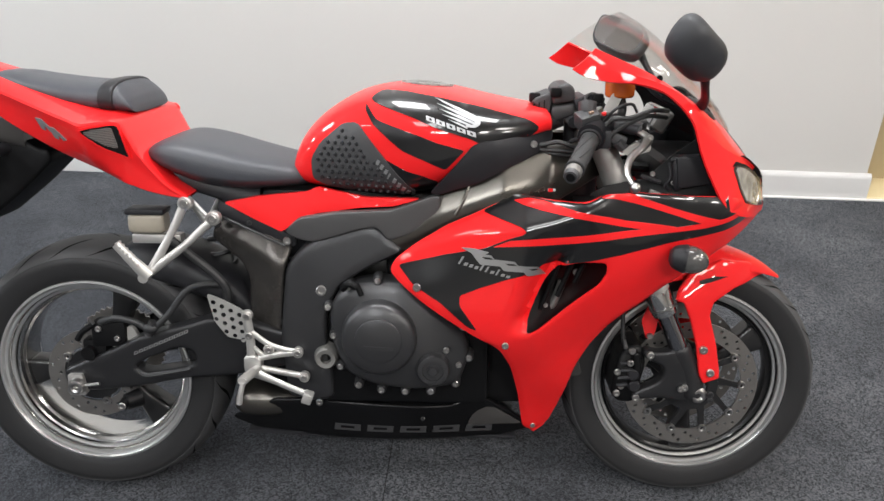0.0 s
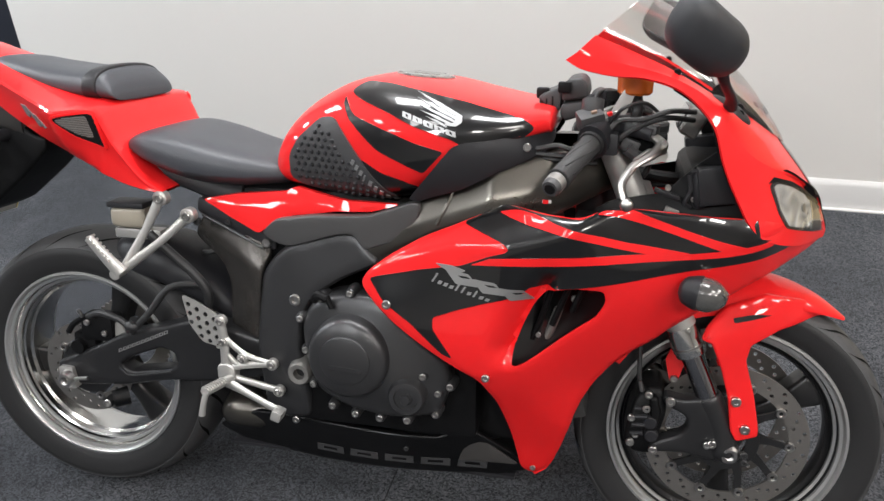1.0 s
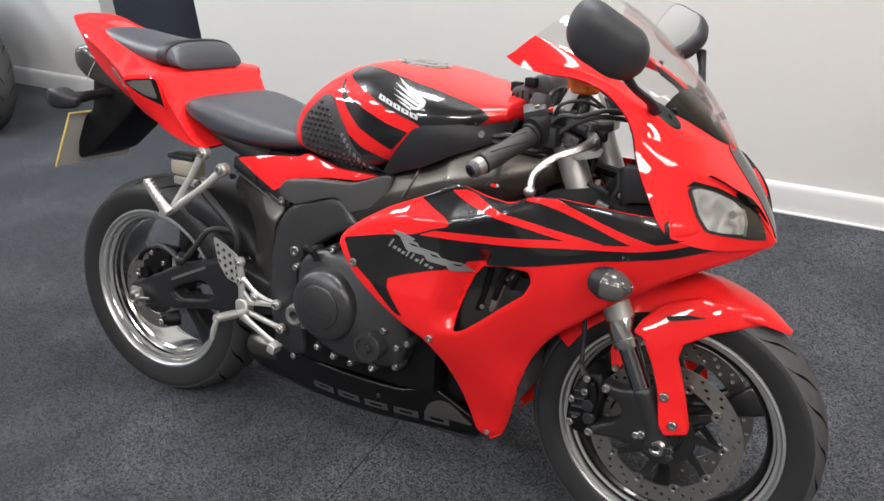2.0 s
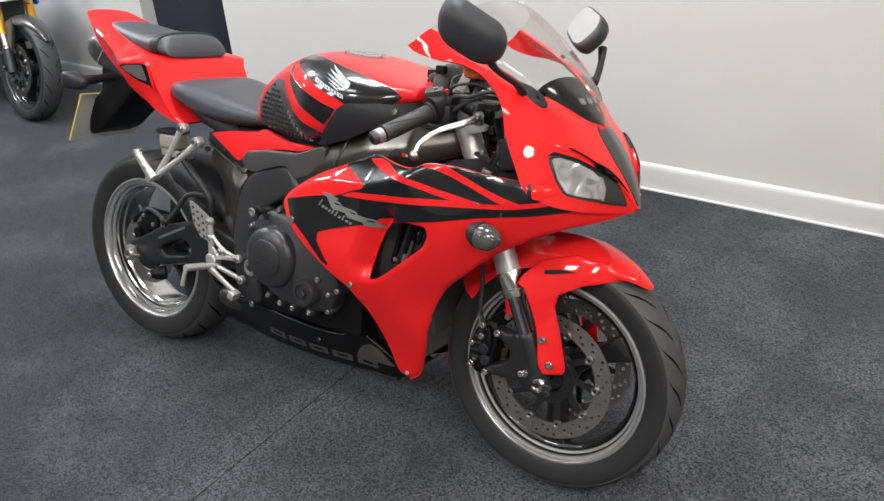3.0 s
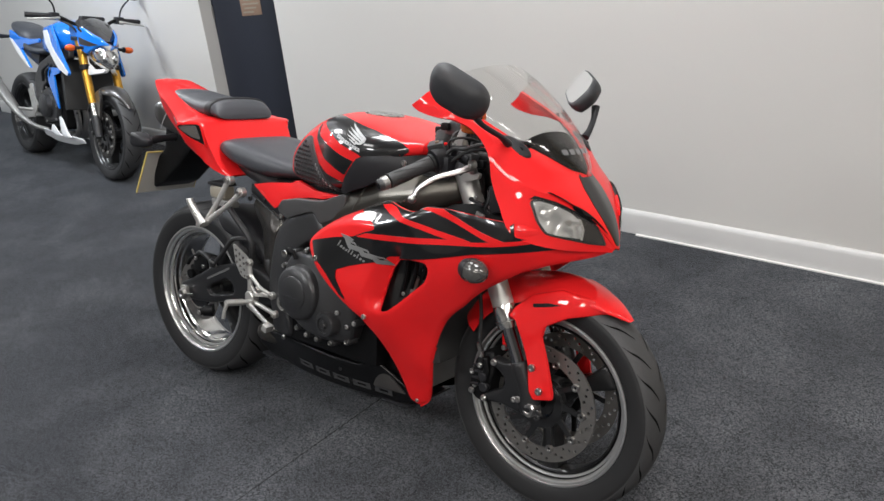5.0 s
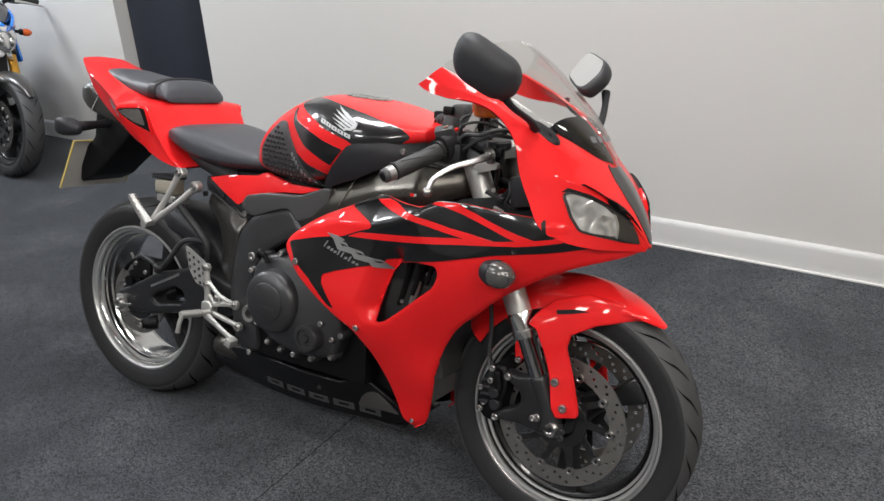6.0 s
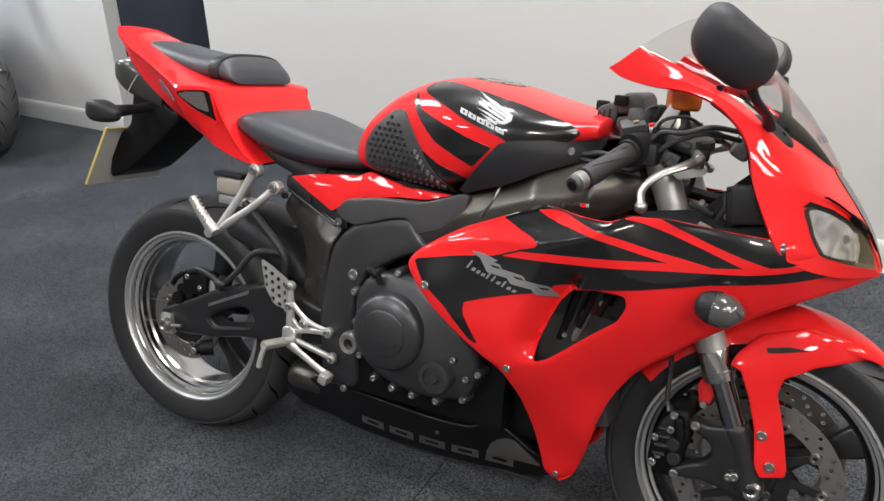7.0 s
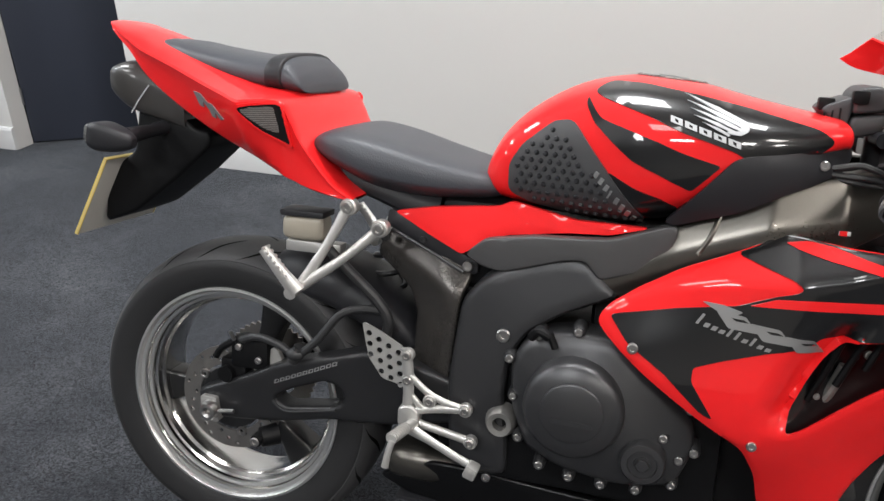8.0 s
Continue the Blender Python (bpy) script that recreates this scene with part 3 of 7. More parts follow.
for lx, ly, watts in LIGHTS:
    fixture = thing("ceiling_light", "flush white light panel on the ceiling", "ceiling light", group="ceiling light panels")
    hx, hy = PANEL_X / 2, PANEL_Y / 2
    part("frame", joined(*[block(lx + a, lx + b, ly + c, ly + d, CEILING - 0.03, CEILING, 0.002) for a, b, c, d in ((-hx - 0.03, hx + 0.03, -hy - 0.03, -hy - 0.01), (-hx - 0.03, hx + 0.03, hy + 0.01, hy + 0.03), (-hx - 0.03, -hx - 0.01, -hy - 0.01, hy + 0.01), (hx + 0.01, hx + 0.03, -hy - 0.01, hy + 0.01))]), TRIMPAINT, fixture)
    part("diffuser", block(lx - hx - 0.01, lx + hx + 0.01, ly - hy - 0.01, ly + hy + 0.01, CEILING - 0.02, CEILING - 0.012, 0), GLOWPANEL, fixture)
# navy door leaf, hinged at the west jamb and standing ajar into the back room
LEAF_M = WALL_M @ Matrix.Translation((DOOR_L + 0.003, 0.003, 0)) @ pose(0, 0, 0, 0, 0, 31)
door = structure("door_1", block(0, 0.70, 0, 0.042, 0.008, DOOR_TOP - 0.02, 0.002), DOORPAINT, "navy black painted door standing ajar", "door", LEAF_M)
for z in (0.20, 0.94, 1.95):
    hinge = part("hinge", block(-0.004, -0.001, -0.006, 0.03, z, z + 0.085, 0.001), CREAM, door, "pale metal hinge plate")
    part("hinge_knuckle", tube([(0.0, -0.006, z), (0.0, -0.006, z + 0.085)], 0.006, 10, 0), STEEL, hinge)
notice = thing("notice", "small brown card notice stuck on the navy door", "notice", LEAF_M)
part("card", block(0.200, 0.340, -0.003, -0.001, 0.945, 1.10, 0.0008), NOTICE, notice)
for k in range(5):
    part("marking_bar", block(0.214 + 0.010 * (k % 2), 0.286 + 0.020 * (k % 3), -0.0042, -0.003, 0.962 + 0.026 * k, 0.972 + 0.026 * k, 0), CREAM, notice)

# ---- wheels, shared by both motorcycles ----
def make_wheel(root, name, cx, cz, R, w, rim_r, rim_w, rim_mat, barrel_mat, spoke_turn, label, grooves=22):
    """A wheel in the middle plane of its motorcycle, with its axle along y."""
    lip = 0.008
    half_b = [(rim_r - 0.008, rim_w - 0.005), (rim_r - 0.015, rim_w - 0.012), (rim_r - 0.018, rim_w - 0.019), (rim_r - 0.024, rim_w - 0.021), (rim_r - 0.026, rim_w - 0.028), (rim_r - 0.030, rim_w - 0.031), (rim_r - 0.031, rim_w * 0.45), (rim_r - 0.036, rim_w * 0.38), (rim_r - 0.038, rim_w * 0.1)]
    barrel = [(r, -y) for r, y in half_b] + half_b[::-1] + [(rim_r - 0.006, rim_w * 0.5), (rim_r - 0.02, 0), (rim_r - 0.006, -rim_w * 0.5)]
    wheel = part(name, lathe(barrel, 72, (cx, 0, cz), closed=True), barrel_mat, root, label)
    for side in (-1, 1):
        ring = [(rim_r + 0.002, side * rim_w), (rim_r + 0.001, side * (rim_w + lip * 0.5)), (rim_r - 0.004, side * (rim_w + lip * 0.6)), (rim_r - 0.0070, side * (rim_w + 0.001)), (rim_r - 0.0086, side * (rim_w - 0.003)), (rim_r - 0.0148, side * (rim_w - 0.0045)), (rim_r - 0.0160, side * (rim_w - 0.009)), (rim_r - 0.008, side * (rim_w - 0.010)), (rim_r - 0.001, side * (rim_w - 0.004))]
        part("rim_lip", lathe(ring, 72, (cx, 0, cz), closed=True), rim_mat, wheel, "bright machined rim edge")
        step = [(rim_r - 0.0180, side * (rim_w - 0.0165)), (rim_r - 0.0235, side * (rim_w - 0.0185)), (rim_r - 0.0246, side * (rim_w - 0.0220)), (rim_r - 0.0170, side * (rim_w - 0.0205))]
        part("rim_step", lathe(step, 72, (cx, 0, cz), closed=True), rim_mat, wheel, "thin bright ring inside the rim")
    sh = rim_r + 0.036
    prof = [(rim_r + 0.001, -rim_w - 0.001), (rim_r + 0.010, -rim_w - 0.007), (rim_r + 0.022, -(rim_w + w) / 2 - 0.002)]
    prof += [(sh + (R - sh) * math.cos(a) ** 0.7, w * math.sin(a)) for a in np.linspace(-1.5, 1.5, 19)]
    prof += [(r, -y) for r, y in prof[2::-1]]
    tyre_mesh = lathe(prof, 80, (cx, 0, cz), closed=True)
    tyre = part("tyre", tyre_mesh, RUBBER, wheel, "worn black rubber tyre")
    band = [(sh + (R - sh) * math.cos(a) ** 0.7 + 0.0008, w * math.sin(a) * 1.004) for a in np.linspace(-1.22, 1.22, 17)]
    band += [(r - 0.003, y * 0.99) for r, y in band[::-1]]
    part("tread", lathe(band, 96, (cx, 0, cz), closed=True), TREAD, wheel, "dusty worn tread band")
    # slanted grooves round the tread: near-black strips laid on top, coloured as their shade
    for side in (-1, 1):
        verts, k = [], 9
        for q in range(k):
            f = q / (k - 1)
            th = side * (0.20 + 0.98 * f)
            r = sh + (R - sh) * math.cos(th) ** 0.7 + 0.0016
            a = 0.30 * f ** 1.3 + 0.03 * math.sin(f * 5)
            h = 0.0048 * math.sin(math.pi * min(1, 0.15 + f * 0.82)) / R
            for s in (-1, 1):
                verts.append((r * math.cos(a + s * h), w * math.sin(th) * 1.006, r * math.sin(a + s * h)))
        groove = mesh_of(verts, [(2 * q, 2 * q + 1, 2 * q + 3, 2 * q + 2) for q in range(k - 1)])
        for i in range(grooves):
            part("tread_groove", groove, GROOVE, wheel, m=pose(cx, 0, cz, 0, 360.0 * (i + 0.5 * (side > 0)) / grooves, 0))
    hub = [(0.012, -0.06), (0.034, -0.06), (0.04, -0.03), (0.05, -0.02), (0.05, 0.02), (0.04, 0.03), (0.034, 0.06), (0.012, 0.06)]
    part("hub", lathe(hub, 32, (cx, 0, cz), closed=True), WHEEL, wheel)
    for i in range(3):
        a = radians(spoke_turn + 120 * i)
        rr = rim_r - 0.034
        o = [(0.042, -0.030), (0.085, -0.019), (0.13, -0.020), (rr, -0.036), (rr + 0.006, 0), (rr, 0.036), (0.13, 0.020), (0.085, 0.019), (0.042, 0.030)]
        o = [(cx + x * math.cos(a) - z * math.sin(a), cz + x * math.sin(a) + z * math.cos(a)) for x, z in o]
        part("spoke", shell(rounded(o, 0.012), 0.021, step=0.02, thick=0.042, roll=0.010), WHEEL, wheel)
    return wheel


def brake_disc(parent, cx, cz, y, r_out, r_in, name="brake_disc", buttons=10, holes=60, side=-1):
    hl = [circle(cx, cz, r_in, 40)]
    for i in range(holes):
        a = 2 * math.pi * i / holes
        rr = r_in + (r_out - r_in) * (0.25, 0.5, 0.76)[i % 3]
        hl.append(circle(cx + rr * math.cos(a), cz + rr * math.sin(a), 0.0044, 8))
    disc = part(name, shell(circle(cx, cz, r_out, 72), y, hl, 0.02, 0.005, 0.0008, side), DISC, parent, "drilled steel brake disc")
    if buttons:
        part("carrier", lathe([(0.040, side * (y - 0.006)), (0.064, side * (y - 0.006)), (0.066, side * (y - 0.002)), (0.064, side * (y + 0.002)), (0.040, side * (y + 0.002))], 40, (cx, 0, cz), True), WHEEL, disc, "black disc carrier")
        for i in range(buttons):
            a = 2 * math.pi * i / buttons
            sweep = 0.20 if r_in > 0.1 else 0.0
            o = [(0.055, a + sweep - 0.20), (0.085, a + sweep * 0.4 - 0.085), (r_in - 0.006, a - 0.062), (r_in + 0.004, a - 0.05), (r_in + 0.004, a + 0.05), (r_in - 0.006, a + 0.062), (0.085, a + sweep * 0.4 + 0.085), (0.055, a + sweep + 0.20)]
            part("carrier_arm", shell([(cx + r * math.cos(q), cz + r * math.sin(q)) for r, q in o], y + 0.002, (), 0.03, 0.006, 0.0015, side), WHEEL, disc)
        for i in range(buttons):
            a = 2 * math.pi * i / buttons
            part("float_button", lathe([(0.0045, side * (y + 0.004)), (0.0055, side * (y + 0.005)), (0.0092, side * (y + 0.005)), (0.0102, side * (y + 0.003)), (0.0102, side * (y - 0.004)), (0.0045, side * (y - 0.004))], 16, (cx + (r_in + 0.001) * math.cos(a), 0, cz + (r_in + 0.001) * math.sin(a)), True), STEEL, disc)
    return disc


# ---- the red sports motorcycle ----
bike = thing("motorcycle", "red and black sports motorcycle leaning on its side stand", "motorcycle", pose(0, 0, 0, -13.3, 0, 0))
FX, FZ, RX, RZ = 1.410, 0.300, 0.0, 0.311

front_wheel = make_wheel(bike, "front_wheel", FX, FZ, 0.300, 0.060, 0.229, 0.046, LIP, WHEEL, 32, "black three-spoke front wheel", 24)
rear_wheel = make_wheel(bike, "rear_wheel", RX, RZ, 0.311, 0.095, 0.228, 0.080, LIP, POLISHED, 70, "rear wheel with polished rim and black spokes", 20)
brake_disc(front_wheel, FX, FZ, 0.068, 0.156, 0.118)
brake_disc(front_wheel, FX, FZ, 0.068, 0.156, 0.118, side=1)
brake_disc(rear_wheel, RX, RZ, 0.088, 0.110, 0.072, buttons=5, holes=30)
part("sprocket", shell([(RX + (0.11 if i % 2 else 0.103) * math.cos(math.pi * i / 42), RZ + (0.11 if i % 2 else 0.103) * math.sin(math.pi * i / 42)) for i in range(84)], 0.085, [circle(RX, RZ, 0.07, 24)], 0.03, 0.006, 0, 1), DISC, rear_wheel, "toothed steel sprocket")

# fuel tank
tank_mesh = hull([
    (0.492, 0.812, 0.800, 0.788, 0.060, 2.4, 2.2),
    (0.502, 0.850, 0.808, 0.780, 0.093, 2.8, 2.4),
    (0.527, 0.892, 0.815, 0.768, 0.118, 3.0, 2.6),
    (0.572, 0.934, 0.826, 0.762, 0.136, 3.0, 2.8),
    (0.640, 0.972, 0.842, 0.758, 0.157, 2.9, 3.0),
    (0.710, 0.989, 0.856, 0.756, 0.183, 2.7, 3.0),
    (0.765, 0.990, 0.868, 0.760, 0.203, 2.6, 3.0),
    (0.840, 0.982, 0.878, 0.785, 0.213, 2.7, 3.0),
    (0.915, 0.965, 0.890, 0.850, 0.208, 2.7, 3.0),
    (0.990, 0.950, 0.903, 0.882, 0.178, 2.7, 3.0),
    (1.036, 0.942, 0.914, 0.895, 0.146, 3.2, 3.2),
    (1.046, 0.938, 0.915, 0.897, 0.140, 3.4, 3.4),
    (1.050, 0.930, 0.915, 0.901, 0.130, 3.4, 3.4)], 48, 6)
tank = part("fuel_tank", tank_mesh, RED, bike, "glossy red fuel tank with black side graphics", sharp=60)
tank_tree = tree_of(tank_mesh)
for side in (-1, 1):
    part("tank_graphic", wrapped(rounded([(0.670, 0.962), (0.684, 0.974), (0.700, 0.980), (0.746, 0.9785), (0.826, 0.967), (0.897, 0.953), (0.950, 0.940), (0.999, 0.928), (1.022, 0.913), (1.000, 0.896), (0.950, 0.888), (0.900, 0.884), (0.883, 0.894), (0.852, 0.903), (0.809, 0.915), (0.760, 0.934), (0.696, 0.952)], 0.010), tank_tree, start=side * 1.0, lift=0.0022, thick=0.004, step=0.009), GLOSS, tank, "gloss black panel")
    part("tank_graphic", wrapped(rounded([(0.663, 0.955), (0.680, 0.933), (0.690, 0.924), (0.717, 0.916), (0.776, 0.899), (0.813, 0.886), (0.868, 0.872), (0.830, 0.832), (0.781, 0.852), (0.741, 0.868), (0.710, 0.891), (0.679, 0.917), (0.662, 0.943)], 0.006), tank_tree, start=side * 1.0, lift=0.0022, thick=0.004, step=0.009), GLOSS, tank, "gloss black swoosh")
    part("tank_graphic", wrapped(rounded([(0.708, 0.846), (0.749, 0.826), (0.787, 0.815), (0.816, 0.801), (0.802, 0.780), (0.785, 0.775), (0.770, 0.778), (0.735, 0.812)], 0.005), tank_tree, start=side * 1.0, lift=0.0022, thick=0.004, step=0.009), GLOSS, tank, "gloss black flash")
    # pale wing shape and name bar
    feathers = []
    for tip, root, w0, w1 in (((0.806, 0.9680), (0.898, 0.9320), 0.0046, 0.0036), ((0.811, 0.9585), (0.896, 0.9275), 0.0044, 0.0032), ((0.816, 0.9490), (0.892, 0.9235), 0.0040, 0.0030), ((0.822, 0.9400), (0.884, 0.9200), 0.0036, 0.0026), ((0.834, 0.9310), (0.874, 0.9165), 0.0030, 0.0022)):
        mid = ((tip[0] * 0.45 + root[0] * 0.55), (tip[1] * 0.45 + root[1] * 0.55) + 0.0020)
        feathers.append(wrapped([tip, mid, root, (root[0] - 0.002, root[1] - w1), (mid[0] - 0.002, mid[1] - w0), (tip[0] + 0.004, tip[1] - 0.0014)], tank_tree, start=side * 1.0, lift=0.0036, step=0.008))
    feathers.append(wrapped(rounded([(0.888, 0.9355), (0.898, 0.9310), (0.899, 0.9225), (0.890, 0.9165), (0.872, 0.9175), (0.868, 0.9205), (0.886, 0.9215)], 0.003), tank_tree, start=side * 1.0, lift=0.0037, step=0.008))
    part("wing_mark", joined(*feathers), PALE, tank, "pale silver wing mark of slim feathers")
    for k in range(5):
        x, z = 0.790 + 0.0205 * k, 0.9370 - 0.0062 * k
        o = np.array([(x, z), (x + 0.0172, z - 0.0052), (x + 0.0182, z - 0.0136), (x + 0.0010, z - 0.0084)])
        c = o.mean(0)
        part("name_bar", wrapped(o, tank_tree, start=side * 1.0, lift=0.0036, step=0.006, holes=[c + (o - c) * np.array((0.30, 0.50))]), PALE, tank, "white marking bar")
    # studded knee grip
    pad_outline = [(0.616, 0.914), (0.646, 0.918), (0.676, 0.882), (0.710, 0.842), (0.771, 0.775), (0.722, 0.762), (0.663, 0.763), (0.577, 0.783), (0.546, 0.796), (0.545, 0.840), (0.567, 0.874)]
    pad = part("knee_pad", wrapped(rounded(pad_outline, 0.010), tank_tree, start=side * 1.0, lift=0.0045, thick=0.006), COCKPIT, tank, "black studded rubber knee pad")
    stud = lathe([(0, -0.0042), (0.0030, -0.0038), (0.0050, 0.001)], 8)
    pts = np.array([(x + (0.0078 if j % 2 else 0), z) for j, z in enumerate(np.arange(0.777, 0.915, 0.0122)) for x in np.arange(0.552, 0.77, 0.0156)])
    loop = np.array(pad_outline)
    keep = inside(pts, [loop]) & (edge_distance(pts, [loop]) > 0.009) & (pts[:, 0] + 0.95 * (pts[:, 1] - 0.85) < 0.676)
    for x, z in pts[keep]:
        hit, nor, _, _ = tank_tree.ray_cast(Vector((x, side * 1.0, z)), Vector((0, -side, 0)))
        if hit:
            q = Vector((0, -1, 0)).rotation_difference(nor)
            part("stud", stud, PLASTIC, pad, m=Matrix.Translation(hit + nor * 0.0045) @ q.to_matrix().to_4x4())
    for k in range(9):
        x, z = 0.690 + 0.0085 * k, 0.846 - 0.0088 * k
        part("pad_mark", wrapped([(x + 0.001, z), (x + 0.0068, z - 0.003), (x + 0.002, z - 0.0115), (x - 0.0038, z - 0.0085)] if k not in (3,) else [(x, z), (x + 0.003, z - 0.001), (x - 0.003, z - 0.012), (x - 0.006, z - 0.011)], tank_tree, start=side * 1.0, lift=0.0062, thick=0.003, step=0.006), SILVER, pad, "silver marking bar")
cap = part("filler_cap", wrapped(circle(0.785, 0, 0.058, 32), tank_tree, "z", 1.5, 0.0015, 0.008), STEEL, tank, "brushed metal filler cap ring")
part("cap_plate", wrapped(circle(0.785, 0, 0.047, 32), tank_tree, "z", 1.5, 0.0022, 0.006), POLISHED, cap)
part("cap_lock", wrapped(rounded([(0.762, -0.011), (0.812, -0.011), (0.812, 0.011), (0.762, 0.011)], 0.006), tank_tree, "z", 1.5, 0.0030, 0.005), FRAME, cap)
for i in range(6):
    a = math.pi * i / 3
    part("cap_screw", wrapped(circle(0.785 + 0.0525 * math.cos(a), 0.0525 * math.sin(a), 0.0038, 10), tank_tree, "z", 1.5, 0.0022, 0.003, 0.004), FRAME_DARK, cap)

# covers in front of and under the tank
cover_y = bulge([(0.80, 0.785, 0.188), (0.835, 0.82, 0.210), (0.870, 0.865, 0.217), (0.90, 0.888, 0.214), (0.95, 0.892, 0.199), (1.05, 0.910, 0.112), (1.05, 0.880, 0.125), (0.95, 0.850, 0.199), (0.89, 0.82, 0.207), (1.0, 0.88, 0.172)])
for side in (-1, 1):
    cover = part("tank_cover", shell(rounded([(0.798, 0.779), (0.836, 0.824), (0.872, 0.868), (0.884, 0.882), (0.902, 0.889), (0.950, 0.894), (1.052, 0.909), (1.054, 0.890), (1.040, 0.868), (0.960, 0.836), (0.901, 0.806), (0.850, 0.789), (0.815, 0.775)], 0.006), cover_y, thick=0.02, roll=0.0022, side=side, lift=0.004), PLASTIC, bike, "satin black side cover under the tank")
    bolt(cover, 1.010, 0.170, 0.880, 0.0075, side=side)
    part("side_panel", shell(rounded([(0.346, 0.738), (0.418, 0.752), (0.528, 0.764), (0.553, 0.776), (0.661, 0.760), (0.778, 0.764), (0.722, 0.746), (0.649, 0.739), (0.551, 0.722), (0.513, 0.706), (0.475, 0.680), (0.415, 0.705)], 0.008), bulge([(0.346, 0.74, 0.124), (0.475, 0.68, 0.148), (0.55, 0.775, 0.128), (0.60, 0.735, 0.153), (0.78, 0.762, 0.182), (0.66, 0.76, 0.156)]), thick=0.012, side=side), RED, bike, "red side panel under the seat")
    part("frame_cover", shell(rounded([(0.477, 0.680), (0.516, 0.714), (0.601, 0.732), (0.722, 0.742), (0.807, 0.774), (0.822, 0.770), (0.815, 0.738), (0.770, 0.694), (0.709, 0.672), (0.686, 0.703), (0.649, 0.697), (0.550, 0.662), (0.514, 0.664)], 0.012), bulge([(0.477, 0.68, 0.140), (0.55, 0.69, 0.165), (0.70, 0.71, 0.185), (0.815, 0.765, 0.190), (0.77, 0.70, 0.185)]), thick=0.015, roll=0.004, side=side), COVER, bike, "satin grey frame cover")

# main frame
def casting_y(x, z):
    """A boxed casting: a face turned to the rear, a rounded ridge, and a flat outer face under a sloping shoulder."""
    ridge = 0.452 - 0.03 * np.clip((z - 0.60) / 0.12, 0, 1)
    y = 0.146 - 0.42 * np.log1p(np.exp(np.clip((ridge - x) / 0.005, -30, 30))) * 0.005
    return y - 0.55 * np.log1p(np.exp(np.clip((z - 0.615 - 0.45 * (0.45 - x)) / 0.008, -30, 30))) * 0.008


def spar_y(x, z):
    """The frame spar: an upper face that leans inwards over an upright lower face, narrowing to the steering head."""
    base = np.interp(x, [0.70, 0.82, 0.95, 1.05, 1.16], [0.176, 0.192, 0.196, 0.172, 0.080])
    line = np.interp(x, [0.70, 0.82, 0.95, 1.06, 1.16], [0.68, 0.735, 0.785, 0.805, 0.83])
    return base - 0.42 * np.log1p(np.exp(np.clip((z - line) / 0.004, -30, 30))) * 0.004 - 0.25 * np.clip(line - 0.03 - z, 0, 1)


for side in (-1, 1):
    spar = part("frame_spar", shell(rounded([(0.700, 0.640), (0.706, 0.690), (0.772, 0.705), (0.815, 0.772), (0.901, 0.828), (1.028, 0.864), (1.150, 0.880), (1.170, 0.800), (1.060, 0.755), (0.938, 0.720), (0.831, 0.670)], 0.015), spar_y, step=0.008, thick=0.035, roll=0.005, side=side), SPAR, bike, "brushed graphite aluminium frame spar")
    seam_line = [(0.886, 0.822), (0.878, 0.795), (0.868, 0.765), (0.852, 0.735)]
    part("weld_seam", tube([(x, side * (float(spar_y(np.array([x]), np.array([z]))[0]) - 0.0012), z) for x, z in seam_line], 0.0042, 8), SPAR, spar)
    plate = part("pivot_plate", shell(rounded([(0.480, 0.600), (0.515, 0.645), (0.554, 0.672), (0.652, 0.708), (0.690, 0.706), (0.728, 0.667), (0.745, 0.650), (0.662, 0.610), (0.604, 0.570), (0.575, 0.519), (0.572, 0.446), (0.582, 0.379), (0.584, 0.300), (0.540, 0.285), (0.474, 0.292), (0.466, 0.445)], 0.018), bulge([(0.48, 0.60, 0.150), (0.56, 0.60, 0.176), (0.70, 0.68, 0.180), (0.52, 0.45, 0.180), (0.57, 0.40, 0.184), (0.53, 0.30, 0.165)]), thick=0.04, roll=0.014, side=side), FRAME_DARK, bike, "dark cast frame plate at the swingarm pivot")
    bolt(plate, 0.564, 0.180, 0.560, 0.012, side=side)
    boss = part("pivot_boss", lathe([(0.012, -0.200), (0.021, -0.202), (0.024, -0.198), (0.027, -0.188), (0.030, -0.17), (0.012, -0.17)], 24, (0.571, 0, 0.408), True), FRAME, plate, "machined pivot nut") if side < 0 else None
    bolt(plate, 0.549, 0.172, 0.290, 0.008, side=side)
    box = part("rear_frame_cover", shell(rounded([(0.345, 0.722), (0.484, 0.660), (0.492, 0.635), (0.478, 0.602), (0.463, 0.429), (0.448, 0.415), (0.388, 0.455), (0.394, 0.562), (0.377, 0.601), (0.304, 0.650), (0.311, 0.673)], 0.014), casting_y, step=0.008, thick=0.05, roll=0.006, side=side), CASTING, bike, "dark bronze-grey rear frame casting with a sharp ridge", sharp=50)
    bolt(box, 0.462, 0.140, 0.472, 0.008, FRAME_DARK, side=side)
    bolt(box, 0.330, 0.122, 0.690, 0.008, FRAME_DARK, side=side)
    rail = part("seat_rail", shell(rounded([(0.335, 0.742), (0.478, 0.672), (0.500, 0.662), (0.500, 0.640), (0.478, 0.642), (0.330, 0.712)], 0.008), 0.122, thick=0.03, side=side), PLASTIC, bike, "black seat rail")
    bolt(rail, 0.483, 0.124, 0.655, 0.0095, side=side)
    bolt(rail, 0.400, 0.124, 0.693, 0.0060, FRAME_DARK, side=side)
    part("rail_lip", tube([(0.345, side * 0.126, 0.706), (0.400, side * 0.127, 0.681), (0.476, side * 0.128, 0.645)], 0.0032, 8), FRAME_DARK, rail)

